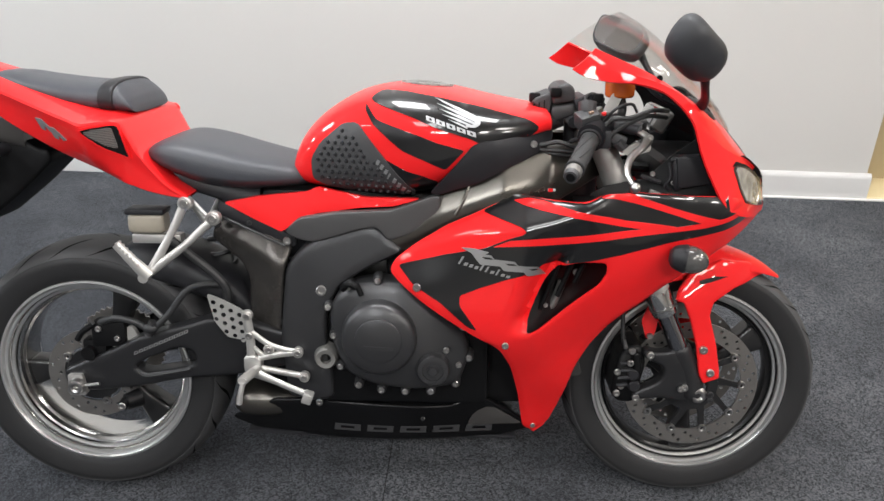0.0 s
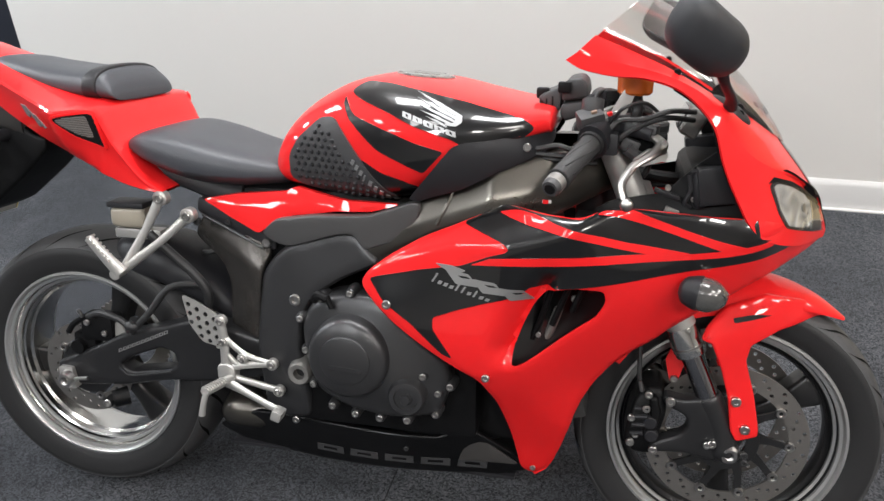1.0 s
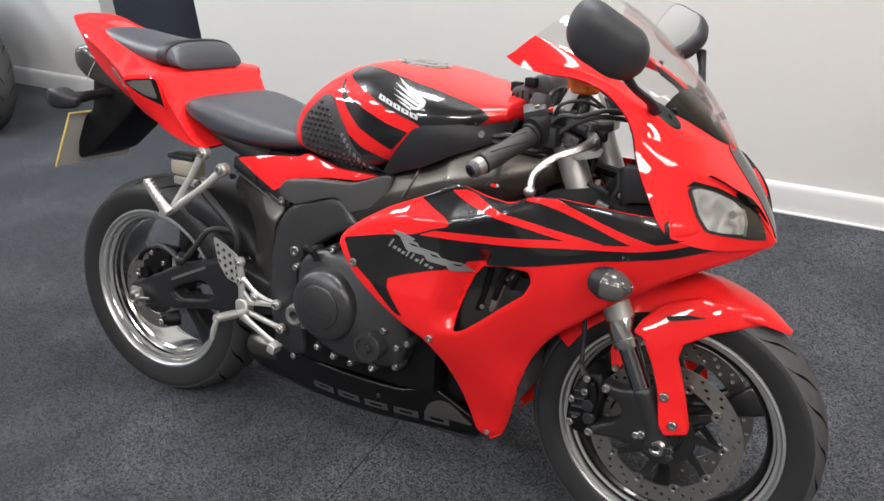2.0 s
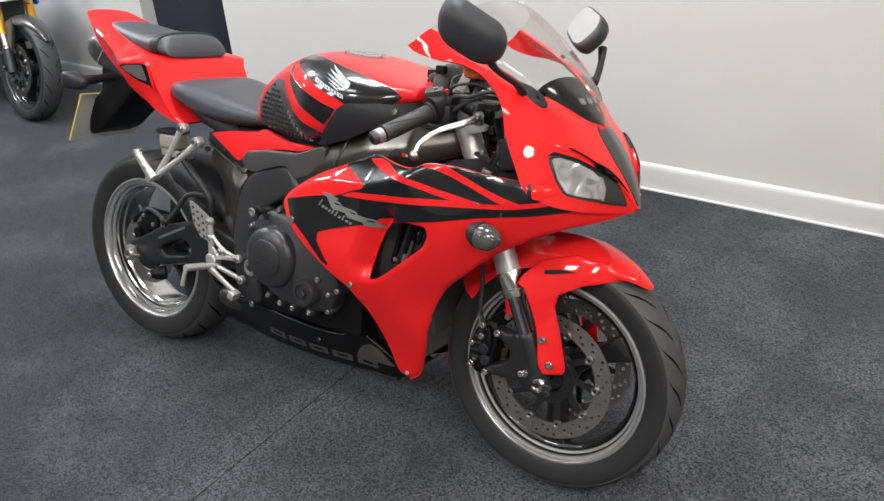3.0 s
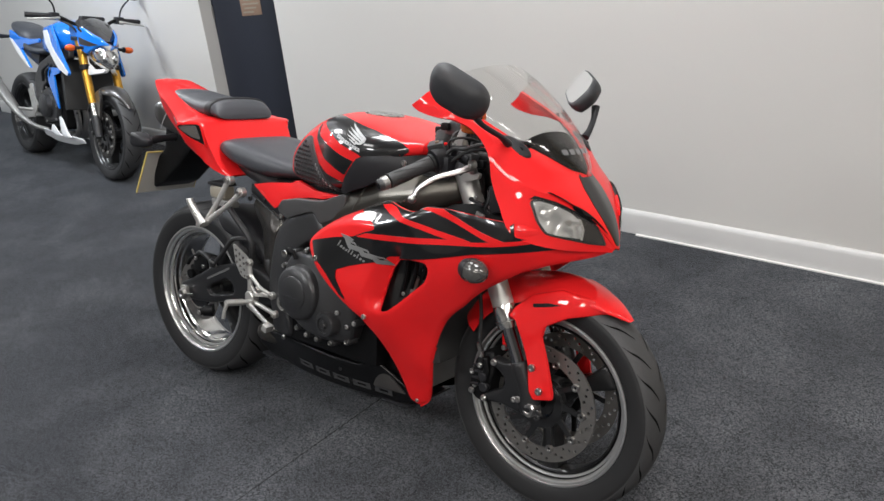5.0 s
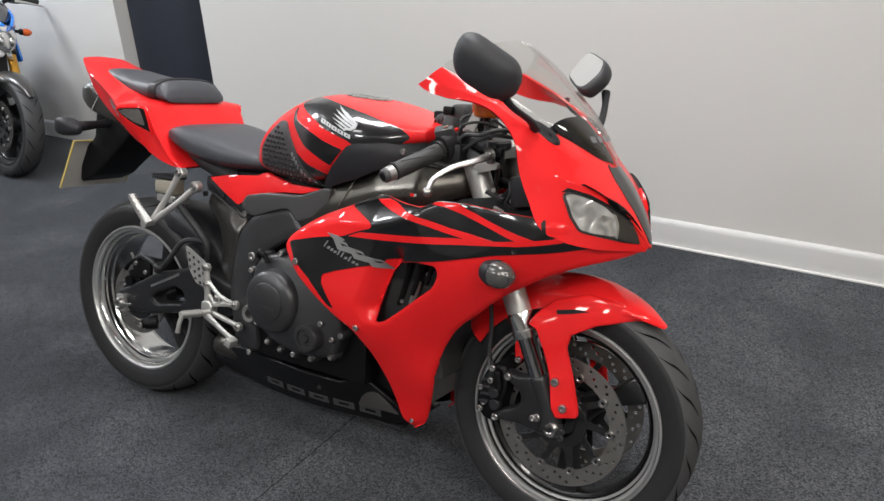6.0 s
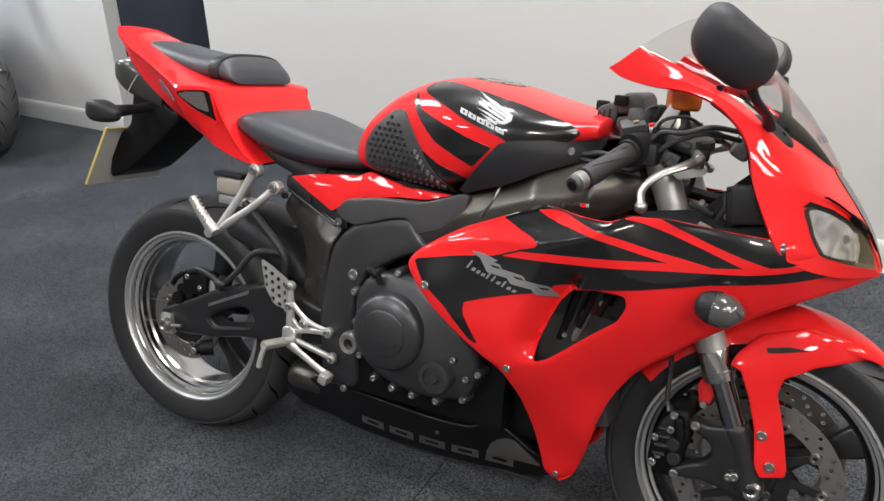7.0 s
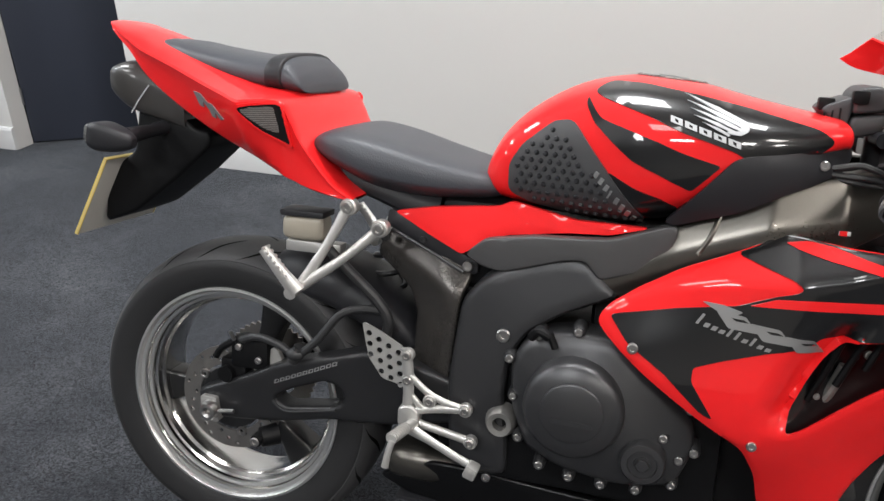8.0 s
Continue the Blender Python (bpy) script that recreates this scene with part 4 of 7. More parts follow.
# seats and tail
seat_mesh = hull([
    (0.186, 0.842, 0.834, 0.820, 0.085, 2.4, 2.0), (0.198, 0.862, 0.842, 0.808, 0.135, 3.6, 1.7), (0.240, 0.872, 0.828, 0.782, 0.154, 4.4, 1.6), (0.310, 0.862, 0.806, 0.752, 0.155, 4.4, 1.5),
    (0.400, 0.840, 0.792, 0.746, 0.140, 4.0, 1.5), (0.490, 0.820, 0.790, 0.752, 0.114, 3.6, 1.6), (0.532, 0.812, 0.790, 0.764, 0.092, 3.0, 1.8), (0.545, 0.798, 0.789, 0.775, 0.060, 2.4, 2.0)], 48, 6)
part("seat", seat_mesh, VINYL, bike, "black vinyl rider seat with a soft sheen", sharp=70)
def tail_section(x, top, yc, zc, yl, zl, full=1.0):
    """Half a tail section: a flat deck, a tight shoulder, a side that leans in (late, where it is full), a tucked lower edge."""
    side = [(yc + (yl - yc) * f ** full - 0.004 * math.sin(math.pi * f), zc + (zl - zc) * f) for f in (0.12, 0.35, 0.65, 0.9)]
    deck = [(yc * f, top + (zc - top) * f ** 2.2) for f in (0, 0.35, 0.7, 0.9)]
    return (x, deck + [(yc * 0.985, zc + (top - zc) * 0.05 - 0.0005), (yc, zc - 0.004)] + side + [(yl - 0.001, zl + 0.003), (yl - 0.006, zl), (yl * 0.55, zl + 0.004), (0, zl + 0.006)])


tail_mesh = loft([tail_section(*row) for row in (
    (-0.278, 1.040, 0.022, 1.038, 0.020, 1.032), (-0.262, 1.039, 0.062, 1.036, 0.060, 1.026), (-0.245, 1.036, 0.080, 1.030, 0.078, 1.015), (-0.200, 1.027, 0.102, 1.008, 0.096, 0.983), (-0.156, 1.014, 0.120, 0.989, 0.107, 0.938),
    (-0.084, 0.994, 0.143, 0.967, 0.123, 0.893), (0.000, 0.968, 0.176, 0.941, 0.139, 0.851, 1.3), (0.060, 0.950, 0.206, 0.926, 0.150, 0.827, 1.9), (0.092, 0.942, 0.223, 0.918, 0.156, 0.815, 2.5), (0.108, 0.939, 0.224, 0.918, 0.159, 0.808, 2.6), (0.132, 0.934, 0.206, 0.920, 0.163, 0.797, 2.6), (0.155, 0.926, 0.181, 0.914, 0.166, 0.785, 1.8),
    (0.172, 0.898, 0.178, 0.886, 0.168, 0.780), (0.186, 0.868, 0.176, 0.858, 0.170, 0.775), (0.210, 0.832, 0.175, 0.826, 0.172, 0.768), (0.248, 0.788, 0.174, 0.784, 0.173, 0.760), (0.284, 0.762, 0.168, 0.760, 0.166, 0.755))], 5)
tail = part("tail_fairing", tail_mesh, RED, bike, "glossy red tail fairing rising to a blunt tip", sharp=32)
tail_tree = tree_of(tail_mesh)
for side in (-1, 1):
    vent_line = [(0.097, 0.905), (0.112, 0.910), (0.148, 0.9135), (0.156, 0.908), (0.165, 0.875), (0.173, 0.842), (0.150, 0.852), (0.131, 0.867), (0.110, 0.889)]
    # no real recess: a flat black inlay gives the vent's inner shade
    vent = part("tail_vent", wrapped(rounded(vent_line, 0.008), tail_tree, start=side * 1.0, lift=0.0030, thick=0.005, step=0.007), SHADE, tail, "flat black inlay for the shade in the vent")
    c = np.array(vent_line)
    rim = rounded(c.mean(0) + (c - c.mean(0)) * 1.13, 0.010)
    part("vent_rim", wrapped(rim, tail_tree, start=side * 1.0, lift=0.0055, thick=0.008, step=0.007, holes=[rounded(c.mean(0) + (c - c.mean(0)) * 0.99, 0.008)]), RED, vent, "raised red vent rim")
    grille = rounded([(0.102, 0.902), (0.116, 0.906), (0.145, 0.909), (0.152, 0.862), (0.136, 0.870), (0.115, 0.888)], 0.006)
    back = part("vent_grille", wrapped(grille, tail_tree, start=side * 1.0, lift=0.0040, thick=0.003, step=0.007), MESH, vent, "fine grey mesh")
    wires = []
    for k in range(13):
        z = 0.8635 + 0.0035 * k
        xs = [x for x in np.arange(0.098, 0.156, 0.001) if inside(np.array([[x, z]]), [grille])[0]]
        if len(xs) > 3:
            wires.append(wrapped([(xs[0], z), (xs[-1], z), (xs[-1], z + 0.0012), (xs[0], z + 0.0012)], tail_tree, start=side * 1.0, lift=0.0052, thick=0.002, step=0.008))
    part("mesh_wire", joined(*wires), FRAME, back, "fine pale wires")
    for k in range(2):
        x, z = -0.026 + 0.030 * k, 0.922 - 0.017 * k
        mark = [(x, z), (x + 0.017, z - 0.002), (x + 0.044, z - 0.026), (x + 0.033, z - 0.028), (x + 0.022, z - 0.016), (x + 0.020, z - 0.027), (x + 0.010, z - 0.024)]
        part("tail_mark", wrapped(mark, tail_tree, start=side * 1.0, lift=0.0016, step=0.008), GREYDEC, tail, "dull silver slanted marking")
pillion_mesh = hull([
    (-0.184, 1.003, 0.997, 0.986, 0.030, 2.3, 2.2), (-0.162, 1.010, 0.992, 0.976, 0.070, 2.6, 2.2), (-0.110, 1.008, 0.981, 0.960, 0.086, 2.8, 2.2), (-0.060, 1.000, 0.972, 0.947, 0.098, 2.8, 2.2), (0.020, 0.991, 0.958, 0.930, 0.112, 2.8, 2.2), (0.090, 0.988, 0.950, 0.920, 0.118, 2.8, 2.2),
    (0.122, 0.990, 0.950, 0.920, 0.118, 2.8, 2.2), (0.129, 0.988, 0.949, 0.920, 0.118, 2.8, 2.2), (0.138, 0.981, 0.947, 0.920, 0.117, 2.8, 2.2), (0.152, 0.964, 0.942, 0.922, 0.114, 2.7, 2.2), (0.160, 0.945, 0.935, 0.924, 0.108, 2.6, 2.2), (0.162, 0.934, 0.930, 0.926, 0.098, 2.4, 2.2)], 40, 6)
pillion = part("pillion_seat", pillion_mesh, VINYL, bike, "black vinyl pillion seat with a strap", sharp=70)
strap = hull([(0.092, 0.990, 0.950, 0.920, 0.1200, 2.8, 2.2), (0.096, 0.9945, 0.950, 0.918, 0.1222, 2.8, 2.2), (0.120, 0.9955, 0.950, 0.918, 0.1226, 2.8, 2.2), (0.1245, 0.991, 0.950, 0.920, 0.1205, 2.8, 2.2)], 40, 3)
part("strap", strap, PLASTIC, pillion, "black grab strap", sharp=50)

# undertail, silencer, plate
part("undertail", hull([(-0.215, 0.985, 0.965, 0.950, 0.050, 2.5, 2.5), (-0.14, 0.955, 0.925, 0.905, 0.085, 3, 3), (0.0, 0.895, 0.865, 0.846, 0.095, 3, 3), (0.12, 0.86, 0.82, 0.795, 0.105, 3, 3), (0.30, 0.80, 0.765, 0.740, 0.105, 3, 3), (0.42, 0.78, 0.72, 0.69, 0.10, 3, 3)], 28, 4), PLASTIC, bike, "matt black undertail tray")
silencer = part("silencer", hull([(-0.268, 0.944, 0.930, 0.916, 0.056, 4, 4), (-0.258, 0.956, 0.928, 0.898, 0.078, 4, 4), (-0.225, 0.966, 0.918, 0.872, 0.088, 4, 4), (-0.185, 0.962, 0.905, 0.858, 0.088, 4, 4), (-0.10, 0.920, 0.870, 0.835, 0.075, 4, 4)], 36, 4), CHARCOAL, bike, "dark grey silencer end under the tail", sharp=50)
part("outlet", moved(lathe([(0.0, 0.008), (0.026, 0.008), (0.030, -0.004), (0.034, -0.004), (0.036, 0.004)], 28, scale=(1.0, 0.7)), pose(-0.268, 0, 0.930, 0, 0, -90)), SHADE, silencer)
for side in (-1, 1):
    part("silencer_edge", tube([(-0.205, side * 0.089, 0.868), (-0.186, side * 0.092, 0.893), (-0.162, side * 0.093, 0.922)], 0.0014, 6, 3), PALE, silencer, "thin bright edge")
hanger = part("plate_hanger", shell(rounded([(-0.196, 0.905), (-0.176, 0.916), (-0.075, 0.842), (-0.050, 0.842), (-0.047, 0.815), (-0.120, 0.748), (-0.222, 0.668), (-0.294, 0.640), (-0.288, 0.700), (-0.272, 0.752), (-0.216, 0.792), (-0.206, 0.868)], 0.012), 0.070, thick=0.14, roll=0.008, step=0.02), SHADE, bike, "flat black plastic number plate hanger")
plate_m = pose(-0.281, 0, 0.701, 0, 26.5, 0)
number_plate = part("number_plate", moved(block(-0.0015, 0.0015, -0.124, 0.124, -0.088, 0.088, 0.001), plate_m), PLATE, bike, "rear number plate, seen from behind")
part("plate_face", moved(block(-0.0035, -0.0016, -0.123, 0.123, -0.087, 0.087, 0.0005), plate_m), YELLOW, number_plate, "yellow reflective face")
for a, b, c, d in ((-0.124, -0.1215, -0.088, 0.088), (0.1215, 0.124, -0.088, 0.088), (-0.1215, 0.1215, 0.0855, 0.088)):
    part("plate_edge", moved(block(-0.0045, 0.0028, a, b, c, d, 0.0005), plate_m), YELLOW, number_plate, "yellow edge")
for k in range(3):
    for row in (0.034, -0.036):
        part("plate_bar", moved(block(-0.0048, -0.0036, -0.08 + 0.056 * k, -0.042 + 0.056 * k, row - 0.028, row + 0.028, 0), plate_m), SHADE, number_plate)
for side in (-1, 1):
    ind_m = pose(-0.188, side * 0.178, 0.829, 0, 6, 0)
    ind = part("rear_indicator", moved(hull([(-0.030, 0.024, 0.002, -0.022, 0.026, 4.5, 3.5), (-0.012, 0.027, 0.002, -0.026, 0.030, 4.5, 3.5), (0.022, 0.021, 0.002, -0.022, 0.026, 4, 3.2), (0.046, 0.013, 0.0, -0.013, 0.014, 3, 2.6), (0.052, 0.008, 0, -0.008, 0.008, 2.2, 2.2)], 28, 4), ind_m), PLASTIC, bike, "black wedge-shaped rear indicator", sharp=28)
    part("stalk", tube([(-0.165, side * 0.160, 0.832), (-0.155, side * 0.10, 0.838), (-0.145, side * 0.05, 0.845)], [0.016, 0.012, 0.016], 12), PLASTIC, ind)
    part("lens", moved(hull([(-0.044, 0.014, 0.002, -0.012, 0.014, 4, 3.5), (-0.040, 0.019, 0.002, -0.017, 0.020, 4.5, 3.5), (-0.029, 0.0245, 0.002, -0.0225, 0.0265, 4.5, 3.5)], 28, 3), ind_m), CLEARISH, ind, "pale smoked indicator lens", sharp=28)

# swingarm and rear suspension
for side in (-1, 1):
    arm_y = bulge([(-0.05, 0.30, 0.122), (0.10, 0.36, 0.136), (0.25, 0.40, 0.146), (0.38, 0.42, 0.150), (0.30, 0.33, 0.140)])
    arm = part("swingarm", shell(rounded([(-0.055, 0.335), (-0.030, 0.345), (0.070, 0.392), (0.138, 0.428), (0.245, 0.460), (0.310, 0.481), (0.400, 0.470), (0.520, 0.440), (0.520, 0.375), (0.400, 0.350), (0.353, 0.337), (0.234, 0.325), (0.126, 0.298), (0.033, 0.284), (-0.050, 0.276)], 0.014), arm_y, [rounded([(0.118, 0.349), (0.146, 0.371), (0.227, 0.405), (0.258, 0.398), (0.266, 0.372), (0.250, 0.357), (0.143, 0.335)], 0.010)], thick=0.034, roll=0.010, side=side), ARMBLACK, bike, "black cast swingarm")
    axle = part("axle_block", shell(rounded([(-0.040, 0.330), (-0.006, 0.330), (-0.002, 0.278), (-0.040, 0.278)], 0.005), 0.140, thick=0.02, side=side), ALLOY, arm, "bright chain adjuster block")
    part("axle_nut", lathe([(0.006, -0.150), (0.011, -0.153), (0.016, -0.152), (0.020, -0.143), (0.021, -0.138), (0.006, -0.138)], 20, (-0.018, 0, 0.303), True) if side < 0 else lathe([(0.006, 0.150), (0.016, 0.153), (0.021, 0.138), (0.006, 0.138)], 20, (-0.018, 0, 0.303), True), STEEL, axle)
    part("adjuster_screw", tube([(0.0, side * 0.140, 0.305), (0.035, side * 0.141, 0.310)], 0.0045, 8, 0), STEEL, arm)
    part("arm_edge", tube([(0.118, side * 0.139, 0.346), (0.145, side * 0.141, 0.331), (0.20, side * 0.144, 0.341), (0.252, side * 0.147, 0.353)], 0.0026, 8), ENGINE, arm)
    for k in range(11):
        x, z = 0.122 + 0.0122 * k, 0.383 + 0.0054 * k + 0.0003 * k
        yy = float(arm_y(np.array([x]), np.array([z]))[0])
        o = np.array([(x, z), (x + 0.0098, z + 0.0044), (x + 0.0112, z + 0.0126), (x + 0.0014, z + 0.0082)])
        part("name_bar", shell(o, yy + 0.0015, [o.mean(0) + (o - o.mean(0)) * 0.52], step=0.01, thick=0.002, roll=0, side=side), SILVER, arm, "silver marking bar")
part("swingarm_bridge", block(0.33, 0.46, -0.12, 0.12, 0.36, 0.47, 0.02, 3), FRAME_DARK, bike)
part("hugger", hull([(0.06, 0.60, 0.56, 0.545, 0.05, 2.6, 2.6), (0.12, 0.63, 0.57, 0.54, 0.085, 2.6, 2.6), (0.22, 0.62, 0.55, 0.52, 0.10, 2.6, 2.6), (0.34, 0.56, 0.51, 0.46, 0.10, 2.6, 2.6), (0.40, 0.50, 0.46, 0.42, 0.09, 2.6, 2.6)], 28, 5), PLASTIC, bike, "matt black rear hugger")
part("caliper_rear", joined(block(0.02, 0.10, -0.125, -0.075, 0.395, 0.455, 0.01), block(-0.005, 0.05, -0.12, -0.08, 0.36, 0.41, 0.008), lathe([(0, -0.133), (0.016, -0.133), (0.018, -0.1), (0.018, -0.08)], 20, (0.012, 0, 0.38)), tube([(0.03, -0.12, 0.45), (0.0, -0.12, 0.43), (-0.015, -0.12, 0.41)], 0.007, 8)), SHADE, bike, "black rear brake caliper")
for x, z in ((0.040, 0.440), (0.082, 0.418), (0.012, 0.380)):
    bolt(bike, x, 0.127, z, 0.007, name="caliper_bolt")
part("bleed_nipple", tube([(0.030, -0.126, 0.452), (0.024, -0.130, 0.470)], 0.0038, 8, 0), STEEL, bike)
part("caliper_bracket", shell(rounded([(0.07, 0.42), (0.11, 0.445), (0.135, 0.40), (0.12, 0.37), (0.06, 0.37)], 0.01), 0.115, thick=0.012), ALLOY, bike, "bright caliper bracket")
part("torque_stay", joined(tube([(0.115, -0.112, 0.265), (0.09, -0.135, 0.262)], [0.022, 0.019], 16, 0), tube([(0.09, -0.135, 0.262), (0.087, -0.150, 0.260)], [0.014, 0.012], 16, 0)), SHADE, bike)
bolt(bike, 0.086, 0.149, 0.259, 0.0095, name="stay_bolt")
part("brake_hose", tube([(0.045, -0.125, 0.455), (0.09, -0.142, 0.473), (0.14, -0.15, 0.466), (0.172, -0.152, 0.452), (0.212, -0.15, 0.485), (0.262, -0.14, 0.545), (0.325, -0.125, 0.552), (0.345, -0.12, 0.53)], 0.0075, 10), HOSE, bike, "black rubber brake hose")
part("hose_grommet", joined(ball((0.172, -0.155, 0.455), 0.017, 0.012, 0.012), tube([(0.165, -0.152, 0.440), (0.18, -0.152, 0.470)], 0.011, 10, 0)), HOSE, bike)
part("shock_spring", tube([(0.30 + 0.03 * math.cos(a), 0.03 * math.sin(a), 0.42 + 0.22 * a / 37.7) for a in np.linspace(0, 37.7, 96)], 0.006, 6, 0), FRAME_DARK, bike, "dark coil spring")
part("drain_hose", tube([(0.225, -0.135, 0.66), (0.265, -0.135, 0.625), (0.319, -0.13, 0.575), (0.341, -0.125, 0.537), (0.335, -0.12, 0.49)], 0.010, 10), HOSE, bike, "black rubber drain hose")
pot = part("brake_pot", hull([(0.137, 0.708, 0.690, 0.672, 0.018, 4, 4), (0.150, 0.712, 0.690, 0.668, 0.024, 4, 4), (0.205, 0.716, 0.690, 0.668, 0.024, 4, 4), (0.216, 0.712, 0.690, 0.674, 0.018, 4, 4)], 20, 3), CREAM, bike, "cloudy plastic rear brake fluid pot")
pot.location = (0, -0.115, 0)
part("pot_lid", block(0.134, 0.219, -0.027, 0.027, 0.712, 0.724, 0.004), PLASTIC, pot)
part("pot_stay", block(0.142, 0.25, -0.018, 0.012, 0.646, 0.667, 0.004), ALLOY, pot)

# pillion foot rest brackets
for side in (-1, 1):
    low, top_a, top_b = (0.203, side * 0.198, 0.603), (0.277, side * 0.166, 0.746), (0.336, side * 0.160, 0.714)
    arms = [tube([top_a, (0.246, side * 0.181, 0.680), low], [0.0075, 0.0060, 0.0078], 12, 4, 1.35), tube([top_b, (0.276, side * 0.181, 0.658), low], [0.0075, 0.0060, 0.0078], 12, 4, 1.35)]
    bosses = [lathe([(0, side * 0.172), (0.013, side * 0.172), (0.0155, side * 0.169), (0.0155, side * 0.152), (0, side * 0.152)], 20, (x, 0, z)) for x, z in ((0.277, 0.745), (0.335, 0.713))]
    web = shell([(0.214, 0.622), (0.226, 0.640), (0.238, 0.632), (0.222, 0.612)], 0.194, step=0.02, thick=0.006, roll=0.001, side=side)
    knuckle = tube([(0.194, side * 0.190, 0.598), (0.196, side * 0.226, 0.596)], 0.011, 12, 0)
    br = part("footrest_bracket", joined(*arms, *bosses, web, knuckle), ALLOY, bike, "cast alloy pillion footrest bracket")
    bolt(br, 0.277, 0.172, 0.745, 0.010, side=side)
    bolt(br, 0.335, 0.172, 0.713, 0.010, side=side)
    peg = part("pillion_peg", tube([(0.205, side * 0.215, 0.598), (0.175, side * 0.222, 0.635), (0.146, side * 0.224, 0.670)], [0.012, 0.009, 0.0075], 10, 3, 1.3), ALLOY, br, "folded alloy pillion peg")
    for k in range(7):
        f = k / 6
        part("peg_rib", block(-0.002, 0.002, -0.012, 0.012, -0.002, 0.003, 0.0006), ALLOY, peg, m=pose(0.190 - 0.040 * f, side * 0.222, 0.626 + 0.046 * f, 0, -40, 0))

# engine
# inner blocks in near-black, with the shade around them in the colour
part("crankcase", block(0.52, 0.93, -0.165, 0.165, 0.285, 0.56, 0.02, 2), SHADE, bike, "near-black crankcase, shade put into its colour")
part("cylinder_block", block(0.70, 1.0, -0.16, 0.16, 0.44, 0.70, 0.03, 2), SHADE, bike, "near-black cylinder block, shade put into its colour")
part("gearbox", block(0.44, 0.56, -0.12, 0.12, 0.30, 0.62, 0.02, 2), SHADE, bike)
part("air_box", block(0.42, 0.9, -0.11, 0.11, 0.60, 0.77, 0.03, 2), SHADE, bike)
part("oil_cooler", moved(block(-0.010, 0.010, -0.085, 0.085, -0.070, 0.075, 0.012, 3), pose(1.050, 0, 0.315, 0, -10, 0)), FRAME, bike, "smooth grey oil cooler cover")
part("radiator", moved(block(-0.018, 0.018, -0.145, 0.145, -0.20, 0.20, 0.006), pose(1.075, 0, 0.545, 0, -14, 0)), RADIATOR, bike, "black finned radiator")
case_out = rounded([(0.582, 0.521), (0.600, 0.560), (0.640, 0.583), (0.690, 0.592), (0.755, 0.590), (0.800, 0.549), (0.848, 0.502), (0.878, 0.474), (0.886, 0.425), (0.862, 0.356), (0.774, 0.348), (0.676, 0.353), (0.615, 0.379), (0.588, 0.444)], 0.016)
case_y = bulge([(0.60, 0.54, 0.205), (0.69, 0.585, 0.215), (0.69, 0.48, 0.245), (0.80, 0.41, 0.240), (0.87, 0.45, 0.215), (0.80, 0.53, 0.225), (0.68, 0.36, 0.215), (0.86, 0.36, 0.210), (0.59, 0.44, 0.205)])
case = part("clutch_case", shell(case_out, case_y, thick=0.05, roll=0.014), ENGINE, bike, "dark grey engine side case")
part("clutch_cover", lathe([(0, -0.268), (0.045, -0.268), (0.052, -0.266), (0.070, -0.262), (0.077, -0.256), (0.080, -0.246), (0.081, -0.22)], 56, (0.694, 0, 0.477)), ENGINE, case, "round dark grey clutch cover")
part("cover_disc", lathe([(0, -0.2715), (0.046, -0.2715), (0.049, -0.2695), (0.050, -0.262)], 48, (0.694, 0, 0.480)), ENGINE, case, "raised round boss")
part("name_bar", shell([(0.664, 0.4625), (0.728, 0.4595), (0.728, 0.4675), (0.664, 0.4705)], 0.2730, step=0.02, thick=0.002, roll=0), FRAME_DARK, case)
small = part("timing_cover", lathe([(0, -0.256), (0.012, -0.256), (0.013, -0.253), (0.022, -0.253), (0.023, -0.257), (0.032, -0.256), (0.036, -0.250), (0.036, -0.22)], 40, (0.808, 0, 0.409)), ENGINE, case, "round timing cover with a hexagon plug")
part("hexagon_plug", lathe([(0, -0.261), (0.010, -0.261), (0.0115, -0.259), (0.0115, -0.25)], 6, (0.808, 0, 0.409)), FRAME_DARK, small)
for k, (x, z) in enumerate([(0.626, 0.577), (0.689, 0.594), (0.580, 0.529), (0.592, 0.467), (0.604, 0.393), (0.643, 0.350), (0.694, 0.343), (0.747, 0.345), (0.802, 0.346), (0.856, 0.360), (0.884, 0.421), (0.871, 0.493), (0.835, 0.446), (0.862, 0.408)]):
    yy = float(case_y(np.array([x]), np.array([z]))[0])
    lug = part("case_lug", lathe([(0, -0.006), (0.008, -0.006), (0.0105, -0.002), (0.0115, 0.03)], 14), ENGINE, case, m=pose(x, -yy + 0.006, z))
    bolt(case, x, yy + 0.001, z, 0.0068)
part("cable_guide", joined(tube([(0.615, -0.21, 0.575), (0.628, -0.222, 0.590), (0.645, -0.222, 0.583)], 0.008, 10), tube([(0.645, -0.222, 0.59), (0.655, -0.222, 0.565)], 0.006, 8)), SHADE, case)
left_case = part("generator_cover", lathe([(0, 0.235), (0.055, 0.232), (0.075, 0.222), (0.082, 0.20), (0.084, 0.16)], 48, (0.72, 0, 0.46)), ENGINE, bike, "round generator cover")
for k in range(4):
    part("exhaust_pipe", tube([(0.98, -0.11 + 0.073 * k, 0.56), (1.03, -0.10 + 0.067 * k, 0.46), (1.01, -0.07 + 0.047 * k, 0.32), (0.92, -0.05 + 0.033 * k, 0.245), (0.70, -0.03 + 0.02 * k, 0.235), (0.45, -0.01, 0.25)], 0.021, 12), FRAME_DARK, bike, "heat-darkened exhaust header pipe")
